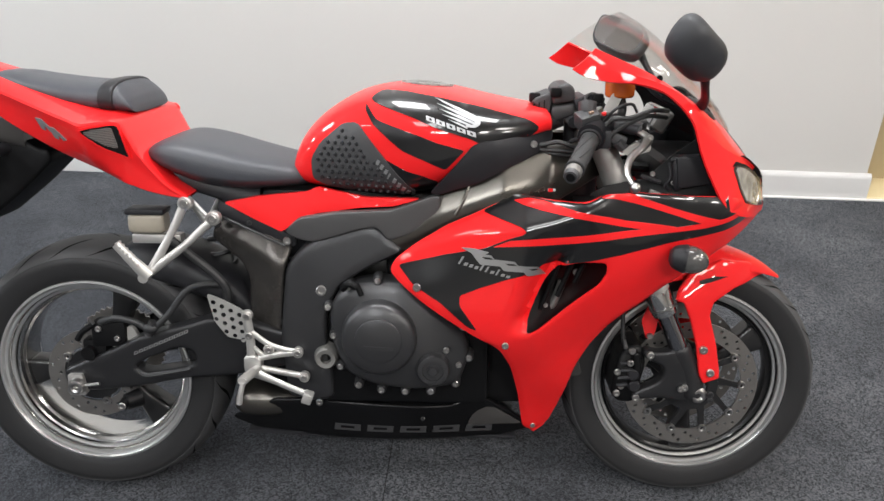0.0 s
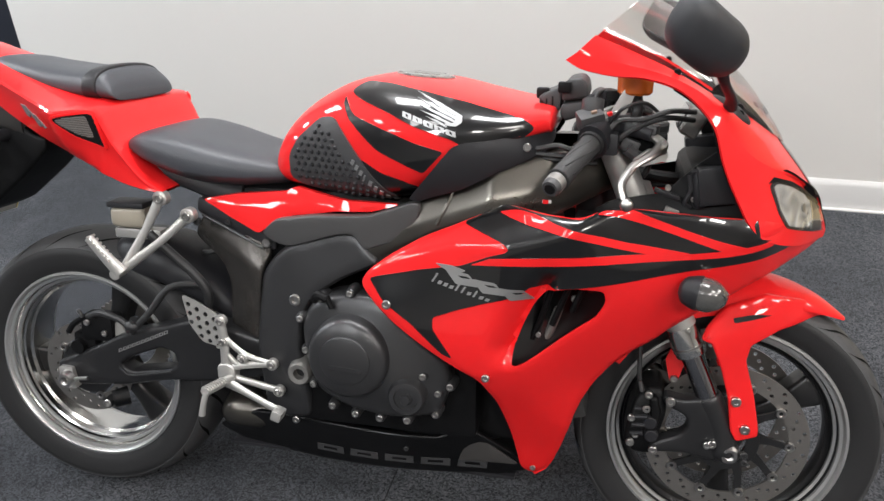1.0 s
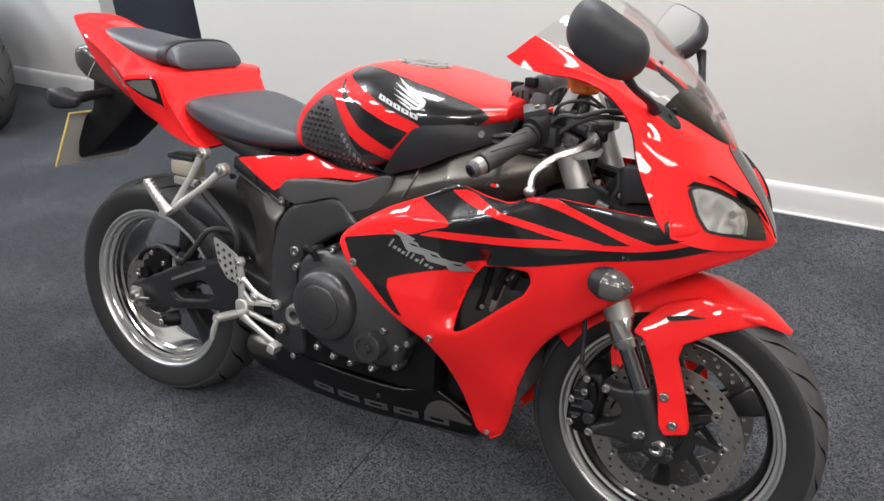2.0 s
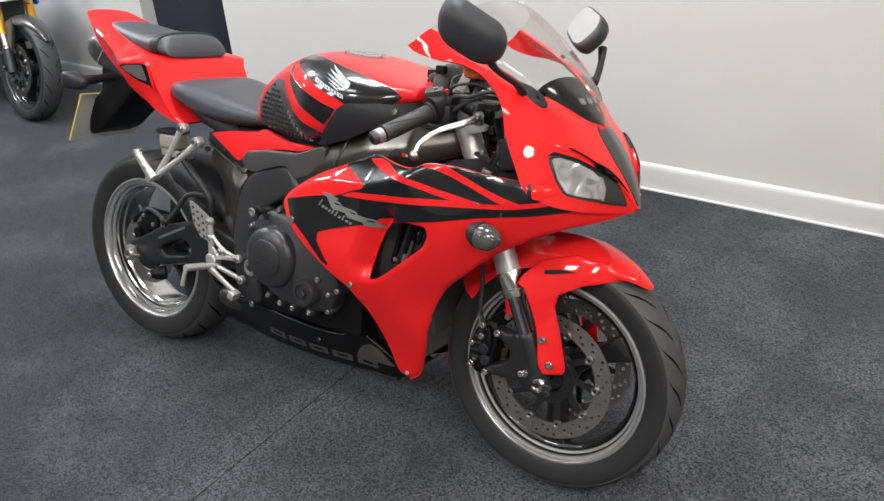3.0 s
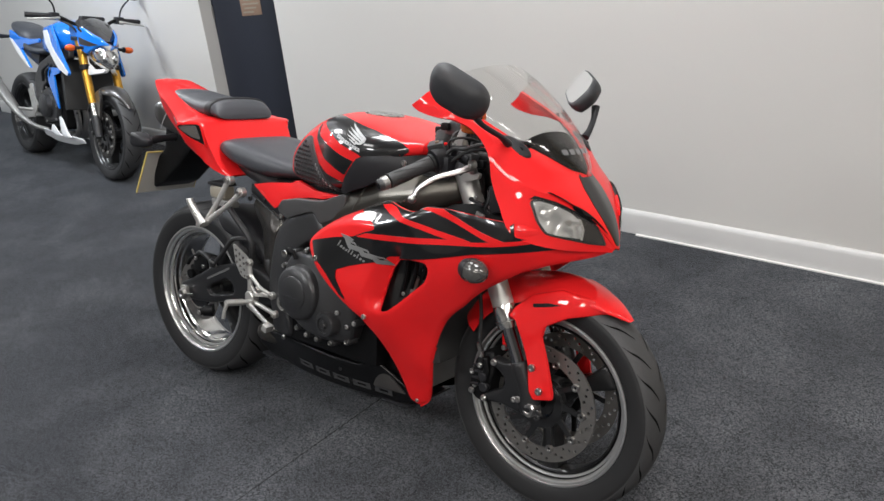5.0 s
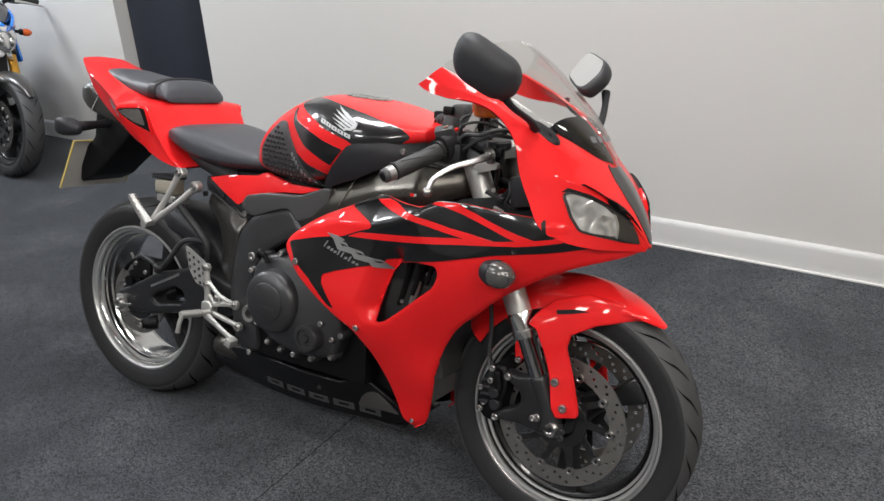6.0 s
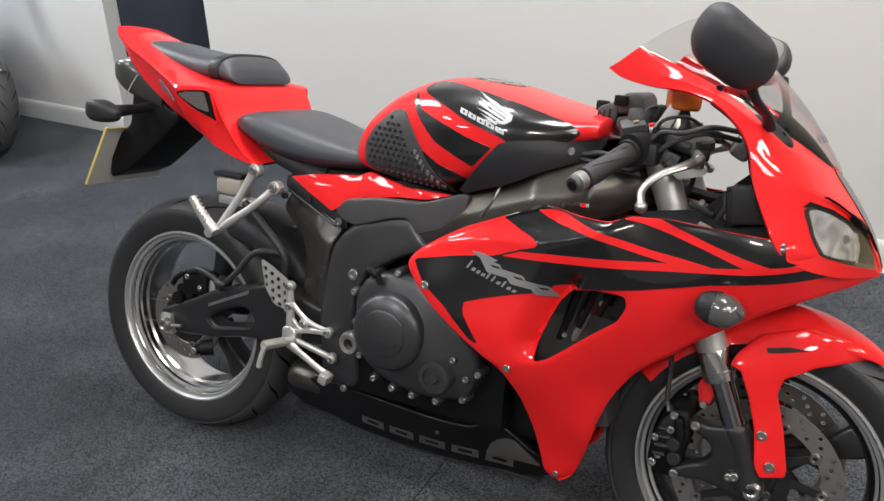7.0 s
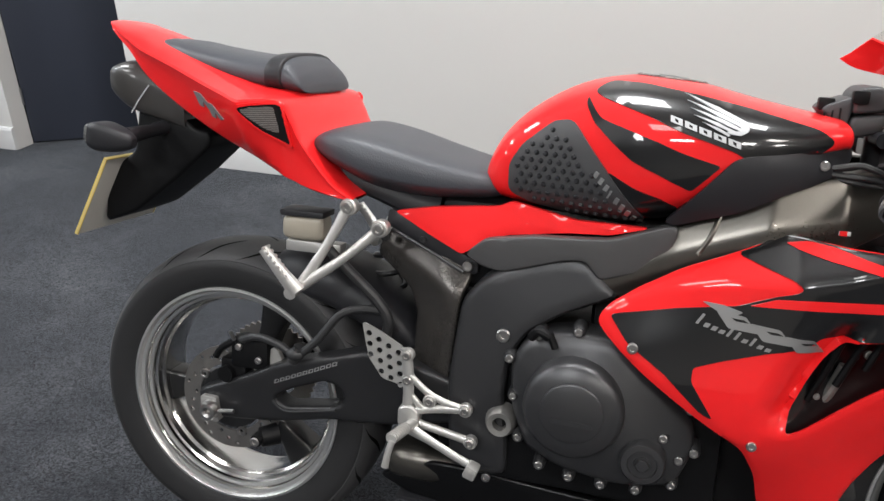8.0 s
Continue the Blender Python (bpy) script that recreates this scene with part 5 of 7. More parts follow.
part("collector", hull([(0.33, 0.262, 0.235, 0.212, 0.085, 2.6, 2.6), (0.36, 0.292, 0.245, 0.205, 0.118, 2.8, 2.6), (0.43, 0.297, 0.245, 0.205, 0.122, 2.8, 2.6), (0.50, 0.285, 0.25, 0.212, 0.10, 2.6, 2.6)], 24, 4), SPAR, bike, "dull grey exhaust collector box")
belly_y = bulge([(0.33, 0.20, 0.085), (0.45, 0.26, 0.125), (0.55, 0.28, 0.150), (0.55, 0.19, 0.115), (0.80, 0.275, 0.160), (0.80, 0.19, 0.120), (1.0, 0.21, 0.106), (0.92, 0.28, 0.135)])
for side in (-1, 1):
    belly = part("belly_pan", shell(rounded([(0.318, 0.200), (0.400, 0.258), (0.440, 0.272), (0.533, 0.284), (0.638, 0.282), (0.847, 0.275), (0.880, 0.290), (0.915, 0.296), (1.020, 0.222), (1.038, 0.196), (0.953, 0.168), (0.768, 0.164), (0.530, 0.164), (0.38, 0.172)], 0.012), belly_y, thick=0.006, roll=0.006, side=side), BELLY, bike, "black belly pan")
    for k in range(5):
        x0 = 0.572 + 0.077 * k
        o = np.array([(x0 + 0.004, 0.2150 - 0.0008 * k), (x0 + 0.064, 0.2142 - 0.0008 * k), (x0 + 0.062, 0.1930 - 0.001 * k), (x0, 0.1940 - 0.001 * k)])
        c = o.mean(0)
        part("name_bar", shell(o, belly_y, (c + (o - c) * np.array((0.52, 0.40)),), step=0.02, thick=0.003, roll=0, side=side, lift=0.0012), DULLDEC, belly, "dull grey marking bar")
    part("shield", shell(rounded([(0.885, 0.215), (0.915, 0.290), (0.945, 0.262), (1.01, 0.222)], 0.006), 0.128, thick=0.004, roll=0.002, side=side), CHARCOAL, belly, "smoky shiny heat shield")
    bolt(belly, 0.782, 0.158, 0.245, 0.005, FRAME_DARK, side=side)
part("belly_floor", block(0.36, 1.0, -0.10, 0.10, 0.167, 0.174, 0.002), PLASTIC, bike)

# rider's right foot controls
set_y = 0.188
def rod(*pts, r=0.0062, flat=1.25):
    """A flat alloy bar in the plane of the foot controls, through points (x, z)."""
    return tube([(x, -set_y + 0.004, z) for x, z in pts], r, 12, 3, flat)


truss = [rod((0.397, 0.512), (0.402, 0.470), (0.404, 0.430), (0.402, 0.372), r=0.0080), rod((0.402, 0.466), (0.440, 0.436), (0.470, 0.424), (0.506, 0.417), r=0.0052), rod((0.408, 0.396), (0.450, 0.408), (0.506, 0.416)),
         rod((0.406, 0.380), (0.455, 0.371), (0.519, 0.359)), rod((0.404, 0.432), (0.424, 0.412), (0.440, 0.402), r=0.0050)]
rings_ = [lathe([(0, -set_y - 0.003), (0.0105, -set_y - 0.003), (0.0120, -set_y - 0.001), (0.0120, -set_y + 0.010), (0, -set_y + 0.010)], 20, (x, 0, z)) for x, z in ((0.400, 0.501), (0.403, 0.456), (0.444, 0.423), (0.508, 0.416), (0.520, 0.358))]
pod = shell(rounded([(0.388, 0.405), (0.412, 0.412), (0.428, 0.396), (0.424, 0.366), (0.400, 0.356), (0.388, 0.372)], 0.008), set_y + 0.006, step=0.012, thick=0.020, roll=0.004)
rs = part("rearset", joined(*truss, *rings_, pod), ALLOY, bike, "cast alloy footrest hanger")
heel = part("heel_plate", shell(rounded([(0.312, 0.548), (0.345, 0.535), (0.390, 0.511), (0.390, 0.440), (0.352, 0.448), (0.326, 0.484)], 0.008), 0.180, [circle(0.3255 + 0.0185 * i + 0.002 * j, 0.528 - 0.0095 * i - 0.0195 * j, 0.0055, 10) for j in range(4) for i in range(4) if not (j == 3 and i == 0)], thick=0.004, roll=0.001), ALLOY, rs, "drilled alloy heel plate")
for x, z in ((0.400, 0.501), (0.403, 0.456), (0.444, 0.423), (0.508, 0.416), (0.520, 0.358)):
    bolt(rs, x, set_y + 0.003, z, 0.0078)
fp = part("foot_peg", tube([(0.418, -0.190, 0.378), (0.413, -0.225, 0.383), (0.408, -0.282, 0.390)], [0.011, 0.009, 0.0095], 12, 3, 0.8), ALLOY, rs, "knurled alloy foot peg")
for k in range(8):
    part("peg_rib", lathe([(0.008, -0.0015), (0.0108, -0.001), (0.0108, 0.001), (0.008, 0.0015)], 12, closed=True), ALLOY, fp, m=pose(0.4135 - 0.0008 * k, -0.222 - 0.0078 * k, 0.3828 + 0.001 * k))
part("peg_feeler", tube([(0.409, -0.279, 0.386), (0.404, -0.284, 0.365), (0.400, -0.286, 0.340)], [0.006, 0.0058, 0.0065], 10, 2), ALLOY, rs)
ped = part("brake_pedal", tube([(0.415, -0.200, 0.372), (0.455, -0.206, 0.358), (0.500, -0.210, 0.340), (0.528, -0.212, 0.330)], [0.009, 0.0065, 0.006, 0.0065], 10, 3, 1.2), ALLOY, rs, "alloy brake pedal")
part("pedal_tip", moved(block(-0.011, 0.011, -0.018, 0.012, -0.012, 0.010, 0.004), pose(0.534, -0.222, 0.329, 0, 20, 0)), ALLOY, ped)
part("left_rearset", shell(rounded([(0.388, 0.520), (0.428, 0.476), (0.511, 0.426), (0.446, 0.386), (0.525, 0.358), (0.408, 0.352), (0.393, 0.450)], 0.007), set_y, thick=0.014, roll=0.004, side=1), ALLOY, bike, "cast alloy footrest hanger")
stand = part("side_stand", joined(tube([(0.56, 0.16, 0.28), (0.60, 0.23, 0.14), (0.625, 0.262, 0.066)], [0.014, 0.012, 0.011], 12, 4), moved(block(-0.03, 0.03, -0.018, 0.018, -0.005, 0.005, 0.003), pose(0.628, 0.268, 0.066, 13, 0, 0))), FRAME_DARK, bike, "lowered black side stand")

# middle fairing
fair_base = bulge([(0.719, 0.628, 0.228), (0.774, 0.596, 0.254), (0.959, 0.469, 0.251), (1.038, 0.206, 0.107), (0.890, 0.712, 0.247), (0.800, 0.680, 0.236), (1.003, 0.493, 0.246), (1.402, 0.758, 0.232), (1.090, 0.330, 0.150), (1.120, 0.440, 0.178), (0.985, 0.360, 0.185), (1.300, 0.600, 0.212), (1.250, 0.787, 0.240), (1.375, 0.786, 0.236), (1.165, 0.786, 0.246), (1.108, 0.757, 0.268), (1.050, 0.735, 0.264), (0.993, 0.715, 0.258), (1.150, 0.660, 0.254), (1.546, 0.715, 0.020), (1.500, 0.705, 0.085), (1.440, 0.690, 0.165), (1.240, 0.550, 0.205), (1.000, 0.600, 0.254), (1.090, 0.710, 0.262), (1.040, 0.270, 0.130)])


def fair_y(x, z):
    """The side fairing's depth; behind the side opening it rolls inwards, and over the shoulder line it leans in."""
    pts = np.column_stack([np.ravel(x), np.ravel(z)])
    rear = [(1.003, 0.488), (1.006, 0.525), (1.024, 0.578), (1.041, 0.616), (1.065, 0.645)]
    drop = np.zeros(len(pts))
    for (x0, z0), (x1, z1) in zip(rear, rear[1:]):
        ab = np.array([x1 - x0, z1 - z0])
        t = np.clip(((pts - [x0, z0]) @ ab) / (ab @ ab), 0, 1)
        d = np.linalg.norm(pts - [x0, z0] - t[:, None] * ab, axis=1)
        behind = np.clip(0.5 + ((pts[:, 1] - z0) * ab[0] - (pts[:, 0] - x0) * ab[1]) / np.linalg.norm(ab) / 0.012, 0, 1)
        drop = np.maximum(drop, np.clip(1 - d / 0.055, 0, 1) ** 1.6 * behind * np.clip((pts[:, 1] - 0.488) / 0.035, 0, 1))
    shoulder = np.interp(pts[:, 0], [0.72, 0.80, 0.89, 0.993, 1.05, 1.108, 1.165, 1.30], [0.645, 0.688, 0.713, 0.722, 0.739, 0.762, 0.792, 0.85])
    over = np.log1p(np.exp(np.clip((pts[:, 1] - shoulder) / 0.0028, -30, 30))) * 0.0028
    return fair_base(np.ravel(x), np.minimum(np.ravel(z), shoulder)) - 0.038 * drop - 1.15 * over


fair_out = rounded([(0.717, 0.628), (0.731, 0.650), (0.775, 0.683), (0.832, 0.717), (0.890, 0.742), (0.935, 0.761), (0.974, 0.779), (1.052, 0.774), (1.115, 0.776), (1.152, 0.793), (1.201, 0.796), (1.282, 0.792), (1.398, 0.788), (1.470, 0.765), (1.552, 0.722), (1.520, 0.704), (1.448, 0.685), (1.396, 0.663), (1.360, 0.640), (1.318, 0.613), (1.274, 0.578), (1.248, 0.551), (1.213, 0.524), (1.180, 0.490), (1.149, 0.441), (1.122, 0.383), (1.107, 0.323), (1.093, 0.271), (1.074, 0.215), (1.042, 0.188), (1.014, 0.205), (0.997, 0.313), (0.974, 0.405), (0.947, 0.458), (0.891, 0.493), (0.846, 0.522), (0.799, 0.554), (0.758, 0.584), (0.722, 0.614)], 0.016)
fair_hole = rounded([(1.003, 0.488), (1.006, 0.525), (1.024, 0.578), (1.041, 0.616), (1.065, 0.645), (1.110, 0.653), (1.160, 0.652), (1.164, 0.630), (1.148, 0.599), (1.103, 0.562), (1.053, 0.518), (1.024, 0.495)], 0.010)
black_out = rounded([(0.735, 0.637), (0.751, 0.643), (0.832, 0.665), (0.912, 0.681), (0.962, 0.702), (0.988, 0.710), (0.996, 0.717), (0.984, 0.726), (0.945, 0.737), (0.908, 0.748), (0.935, 0.7607), (0.974, 0.7787), (1.052, 0.7737), (1.115, 0.7757), (1.152, 0.7927), (1.201, 0.7957), (1.282, 0.7917), (1.396, 0.7877), (1.402, 0.757), (1.500, 0.732), (1.366, 0.713), (1.297, 0.700), (1.253, 0.688), (1.185, 0.670), (1.142, 0.661), (1.110, 0.655), (1.064, 0.650), (1.030, 0.646), (1.017, 0.631), (0.959, 0.617), (0.902, 0.599), (0.862, 0.583), (0.862, 0.561), (0.899, 0.506), (0.880, 0.514), (0.822, 0.567), (0.763, 0.604)], 0.006)
def fair_skin(x, z):
    """The outer skin of the side fairing with its rounded edge."""
    d = np.clip(0.003 - edge_distance(np.column_stack([x, z]), [fair_out]), 0, 0.003)
    return fair_y(x, z) - (0.003 - np.sqrt(np.maximum(0.003 ** 2 - d * d, 0)))


for side in (-1, 1):
    fair = part("side_fairing", shell(fair_out, fair_y, [fair_hole], 0.008, 0.005, 0.003, side), RED, bike, "glossy red side fairing with black and red stripes", sharp=50)
    black = part("fairing_graphic", shell(black_out, fair_skin, (), 0.007, 0.0050, 0.0, side, 0.0026), GLOSS, fair, "gloss black fairing graphic", sharp=50)
    for o in ([(0.928, 0.684), (0.962, 0.698), (1.024, 0.7045), (1.113, 0.713), (1.204, 0.7225), (1.294, 0.729), (1.361, 0.740), (1.420, 0.750), (1.430, 0.742), (1.350, 0.727), (1.250, 0.714), (1.159, 0.703), (1.069, 0.694), (0.996, 0.688)],
              [(0.970, 0.770), (1.003, 0.7757), (1.031, 0.7735), (1.068, 0.766), (1.110, 0.759), (1.192, 0.742), (1.294, 0.730), (1.238, 0.722), (1.181, 0.731), (1.110, 0.746), (1.077, 0.752), (1.024, 0.757), (0.990, 0.763)],
              [(1.140, 0.787), (1.152, 0.7925), (1.200, 0.7955), (1.225, 0.786), (1.280, 0.769), (1.336, 0.754), (1.395, 0.740), (1.349, 0.735), (1.281, 0.756), (1.213, 0.775), (1.170, 0.785)]):
        part("red_stripe", shell(rounded(o, 0.003), fair_skin, (), 0.009, 0.0030, 0.0, side, 0.0042), RED, black, "red stripe", sharp=50)
    rim_line = [(0.912, 0.7485), (0.935, 0.7585), (0.974, 0.7765), (1.052, 0.7715), (1.115, 0.7735), (1.152, 0.7905), (1.201, 0.7935), (1.282, 0.7895), (1.396, 0.7855)]
    part("fairing_edge", tube([(x, side * (float(fair_y(np.array([x]), np.array([z]))[0]) - 0.0022), z) for x, z in rim_line], 0.0030, 10), GLOSS, fair, "gloss black upper edge")
    # model name as plain slanted shapes
    swoosh = rounded([(0.864, 0.681), (0.893, 0.680), (0.921, 0.673), (0.912, 0.668), (0.884, 0.671)], 0.003)
    part("name_bar", shell(swoosh, fair_y, (), 0.012, 0.0022, 0, side, 0.0042), SILVER, black, "silver slanted marking")
    for k in range(3):
        x, z = 0.884 + 0.0480 * k, 0.6715 - 0.0125 * k
        mark = np.array([(x, z), (x + 0.041, z - 0.0045), (x + 0.060, z - 0.0265), (x + 0.019, z - 0.0235)])
        c = mark.mean(0)
        slit = c + (mark - c) * np.array((0.44, 0.20)) + np.array((0.004, 0.003))
        part("name_bar", shell(rounded(mark, 0.003), fair_y, (slit,), 0.010, 0.0022, 0, side, 0.0042), SILVER, black, "silver slanted marking")
    for k in range(10):
        x, h = 0.858 + 0.0108 * k, (0.015, 0.0055, 0.0055, 0.005, 0.012, 0.011, 0.005, 0.011, 0.005, 0.0045)[k]
        z = 0.6485 - 0.0030 * k
        w = 0.0035 if h > 0.008 else 0.0070
        part("name_bar", shell([(x, z), (x + h * 0.6, z + h), (x + h * 0.6 + w, z + h - 0.001), (x + w, z - 0.001)], fair_y, (), 0.012, 0.0022, 0, side, 0.0042), SILVER, black, "thin silver marking stroke")
    edge = [(1.130, 0.400), (1.118, 0.370), (1.106, 0.323), (1.092, 0.271), (1.073, 0.218), (1.040, 0.190)]
    edge = [(x, -float(fair_skin(np.array([x]), np.array([z]))[0]) + 0.004, z) for x, z in edge]
    chin = arch([(1.116, -0.150, 0.397), (1.103, -0.134, 0.366), (1.090, -0.120, 0.318), (1.076, -0.104, 0.262), (1.056, -0.088, 0.206), (1.034, -0.082, 0.184)], edge, nv=24, nu=8, thick=0.005, round_=0.35)
    part("fairing_chin", chin if side < 0 else moved(chin, FLIP), RED, fair, "red chin that curls under the radiator", sharp=60)
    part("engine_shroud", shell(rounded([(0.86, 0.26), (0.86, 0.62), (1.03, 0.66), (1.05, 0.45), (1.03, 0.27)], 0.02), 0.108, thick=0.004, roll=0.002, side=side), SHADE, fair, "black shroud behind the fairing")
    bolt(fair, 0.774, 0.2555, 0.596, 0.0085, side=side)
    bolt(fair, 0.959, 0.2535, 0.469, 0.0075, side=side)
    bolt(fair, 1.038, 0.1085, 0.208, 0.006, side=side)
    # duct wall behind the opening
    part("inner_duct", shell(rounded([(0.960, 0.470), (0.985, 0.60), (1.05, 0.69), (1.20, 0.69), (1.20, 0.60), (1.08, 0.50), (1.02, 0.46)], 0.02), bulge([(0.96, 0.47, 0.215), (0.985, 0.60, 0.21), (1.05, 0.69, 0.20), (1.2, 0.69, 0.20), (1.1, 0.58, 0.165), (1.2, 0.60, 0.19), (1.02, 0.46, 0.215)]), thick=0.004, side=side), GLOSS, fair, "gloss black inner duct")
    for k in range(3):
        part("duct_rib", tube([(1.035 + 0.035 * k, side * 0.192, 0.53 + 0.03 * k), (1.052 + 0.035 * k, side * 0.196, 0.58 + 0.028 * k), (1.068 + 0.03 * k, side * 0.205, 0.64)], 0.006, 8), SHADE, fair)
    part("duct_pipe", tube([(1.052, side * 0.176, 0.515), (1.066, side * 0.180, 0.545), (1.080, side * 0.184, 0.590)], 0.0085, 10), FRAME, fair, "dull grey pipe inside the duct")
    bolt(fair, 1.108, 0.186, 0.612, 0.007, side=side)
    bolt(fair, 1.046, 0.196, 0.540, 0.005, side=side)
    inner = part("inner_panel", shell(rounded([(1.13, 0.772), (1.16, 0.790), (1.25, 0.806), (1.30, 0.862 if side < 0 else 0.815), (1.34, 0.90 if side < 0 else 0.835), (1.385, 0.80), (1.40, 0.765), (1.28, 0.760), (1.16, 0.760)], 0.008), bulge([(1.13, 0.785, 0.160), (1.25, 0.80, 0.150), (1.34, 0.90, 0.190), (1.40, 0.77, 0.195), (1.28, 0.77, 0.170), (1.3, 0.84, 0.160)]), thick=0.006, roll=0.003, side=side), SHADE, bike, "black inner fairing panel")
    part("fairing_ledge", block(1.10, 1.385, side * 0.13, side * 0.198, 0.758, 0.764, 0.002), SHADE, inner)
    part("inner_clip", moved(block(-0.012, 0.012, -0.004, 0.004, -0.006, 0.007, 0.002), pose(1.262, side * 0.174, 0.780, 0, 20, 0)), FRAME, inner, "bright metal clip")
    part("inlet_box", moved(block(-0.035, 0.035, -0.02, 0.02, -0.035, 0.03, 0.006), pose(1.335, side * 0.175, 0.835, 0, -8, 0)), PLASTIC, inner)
    # front indicators on the fairing
    ind_m = pose(1.318, side * 0.268, 0.668, 0, 6, 14 * side)
    fi = part("front_indicator", moved(hull([(-0.038, 0.010, 0, -0.010, 0.012, 2.2, 2.2), (-0.030, 0.021, 0, -0.021, 0.024, 2.3, 2.3), (-0.012, 0.0275, 0, -0.0275, 0.0305, 2.3, 2.3), (-0.004, 0.0285, 0, -0.0285, 0.0315, 2.3, 2.3)], 24, 4), ind_m), PLASTIC, bike, "black front indicator")
    part("lens", moved(hull([(-0.006, 0.0275, 0, -0.0275, 0.0305, 2.3, 2.3), (0.012, 0.0270, 0, -0.0270, 0.0295, 2.3, 2.3), (0.027, 0.0210, 0, -0.0210, 0.0230, 2.2, 2.2), (0.036, 0.011, 0, -0.011, 0.012, 2.2, 2.2), (0.0385, 0.004, 0, -0.004, 0.005, 2.2, 2.2)], 24, 4), ind_m), CLEARISH, fi, "grey ribbed clear indicator lens")
    for k in range(6):
        f = -0.020 + 0.008 * k
        part("lens_rib", moved(tube([(-0.004, -side * 0.0 + f, -0.0262 * math.sqrt(1 - (f / 0.031) ** 2)), (0.030, f * 0.75, -0.012), (0.038, f * 0.5, 0), (0.030, f * 0.75, 0.012), (-0.004, f, 0.0262 * math.sqrt(1 - (f / 0.031) ** 2))], 0.0011, 6, 4), ind_m), SMOKE, fi)

# nose fairing
edge_line = [(1.118, -0.205, 1.073), (1.174, -0.194, 1.050), (1.234, -0.181, 1.024), (1.285, -0.165, 0.996), (1.334, -0.140, 0.966), (1.385, -0.095, 0.935), (1.430, -0.048, 0.903), (1.455, 0, 0.885)]
ridge = edge_line + [(1.492, 0, 0.840), (1.522, 0, 0.795), (1.543, 0, 0.750), (1.552, 0, 0.722)]
lower = [(1.073, -0.224, 1.034), (1.100, -0.225, 1.020), (1.150, -0.224, 1.010), (1.200, -0.222, 1.008), (1.250, -0.222, 0.994), (1.290, -0.224, 0.965), (1.316, -0.230, 0.932), (1.332, -0.237, 0.880), (1.357, -0.238, 0.826), (1.398, -0.235, 0.762), (1.470, -0.160, 0.730), (1.545, -0.020, 0.714)]
crease = [(1.090, -0.222, 1.046), (1.130, -0.219, 1.036), (1.180, -0.216, 1.026), (1.240, -0.213, 1.010), (1.290, -0.211, 0.986), (1.322, -0.211, 0.956), (1.346, -0.212, 0.918), (1.380, -0.204, 0.886), (1.417, -0.182, 0.864), (1.461, -0.134, 0.839), (1.502, -0.082, 0.806), (1.549, -0.012, 0.724)]
upper_half = arch(ridge, crease, nv=64, nu=14, thick=0.005, round_=0.5)
cheek = arch(crease, lower, nv=64, nu=8, thick=0.005, round_=0.15)
nose_full = joined(upper_half, moved(upper_half, FLIP), cheek, moved(cheek, FLIP))
nose = part("nose_fairing", nose_full, RED, bike, "glossy red nose fairing", sharp=42)
nose_tree = tree_of(nose_full)
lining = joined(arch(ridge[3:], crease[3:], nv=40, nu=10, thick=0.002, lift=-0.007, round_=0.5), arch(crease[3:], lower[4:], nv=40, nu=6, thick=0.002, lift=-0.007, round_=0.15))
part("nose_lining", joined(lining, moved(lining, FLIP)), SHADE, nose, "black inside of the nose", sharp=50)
strip = wrapped(rounded([(-0.034, 0.890), (0, 0.900), (0.034, 0.890), (0.044, 0.86), (0.042, 0.82), (0.026, 0.77), (0.007, 0.728), (-0.007, 0.728), (-0.026, 0.77), (-0.042, 0.82), (-0.044, 0.86)], 0.008), nose_tree, "x", 3.0, 0.0015)
part("nose_strip", strip, GLOSS, nose, "gloss black centre strip")
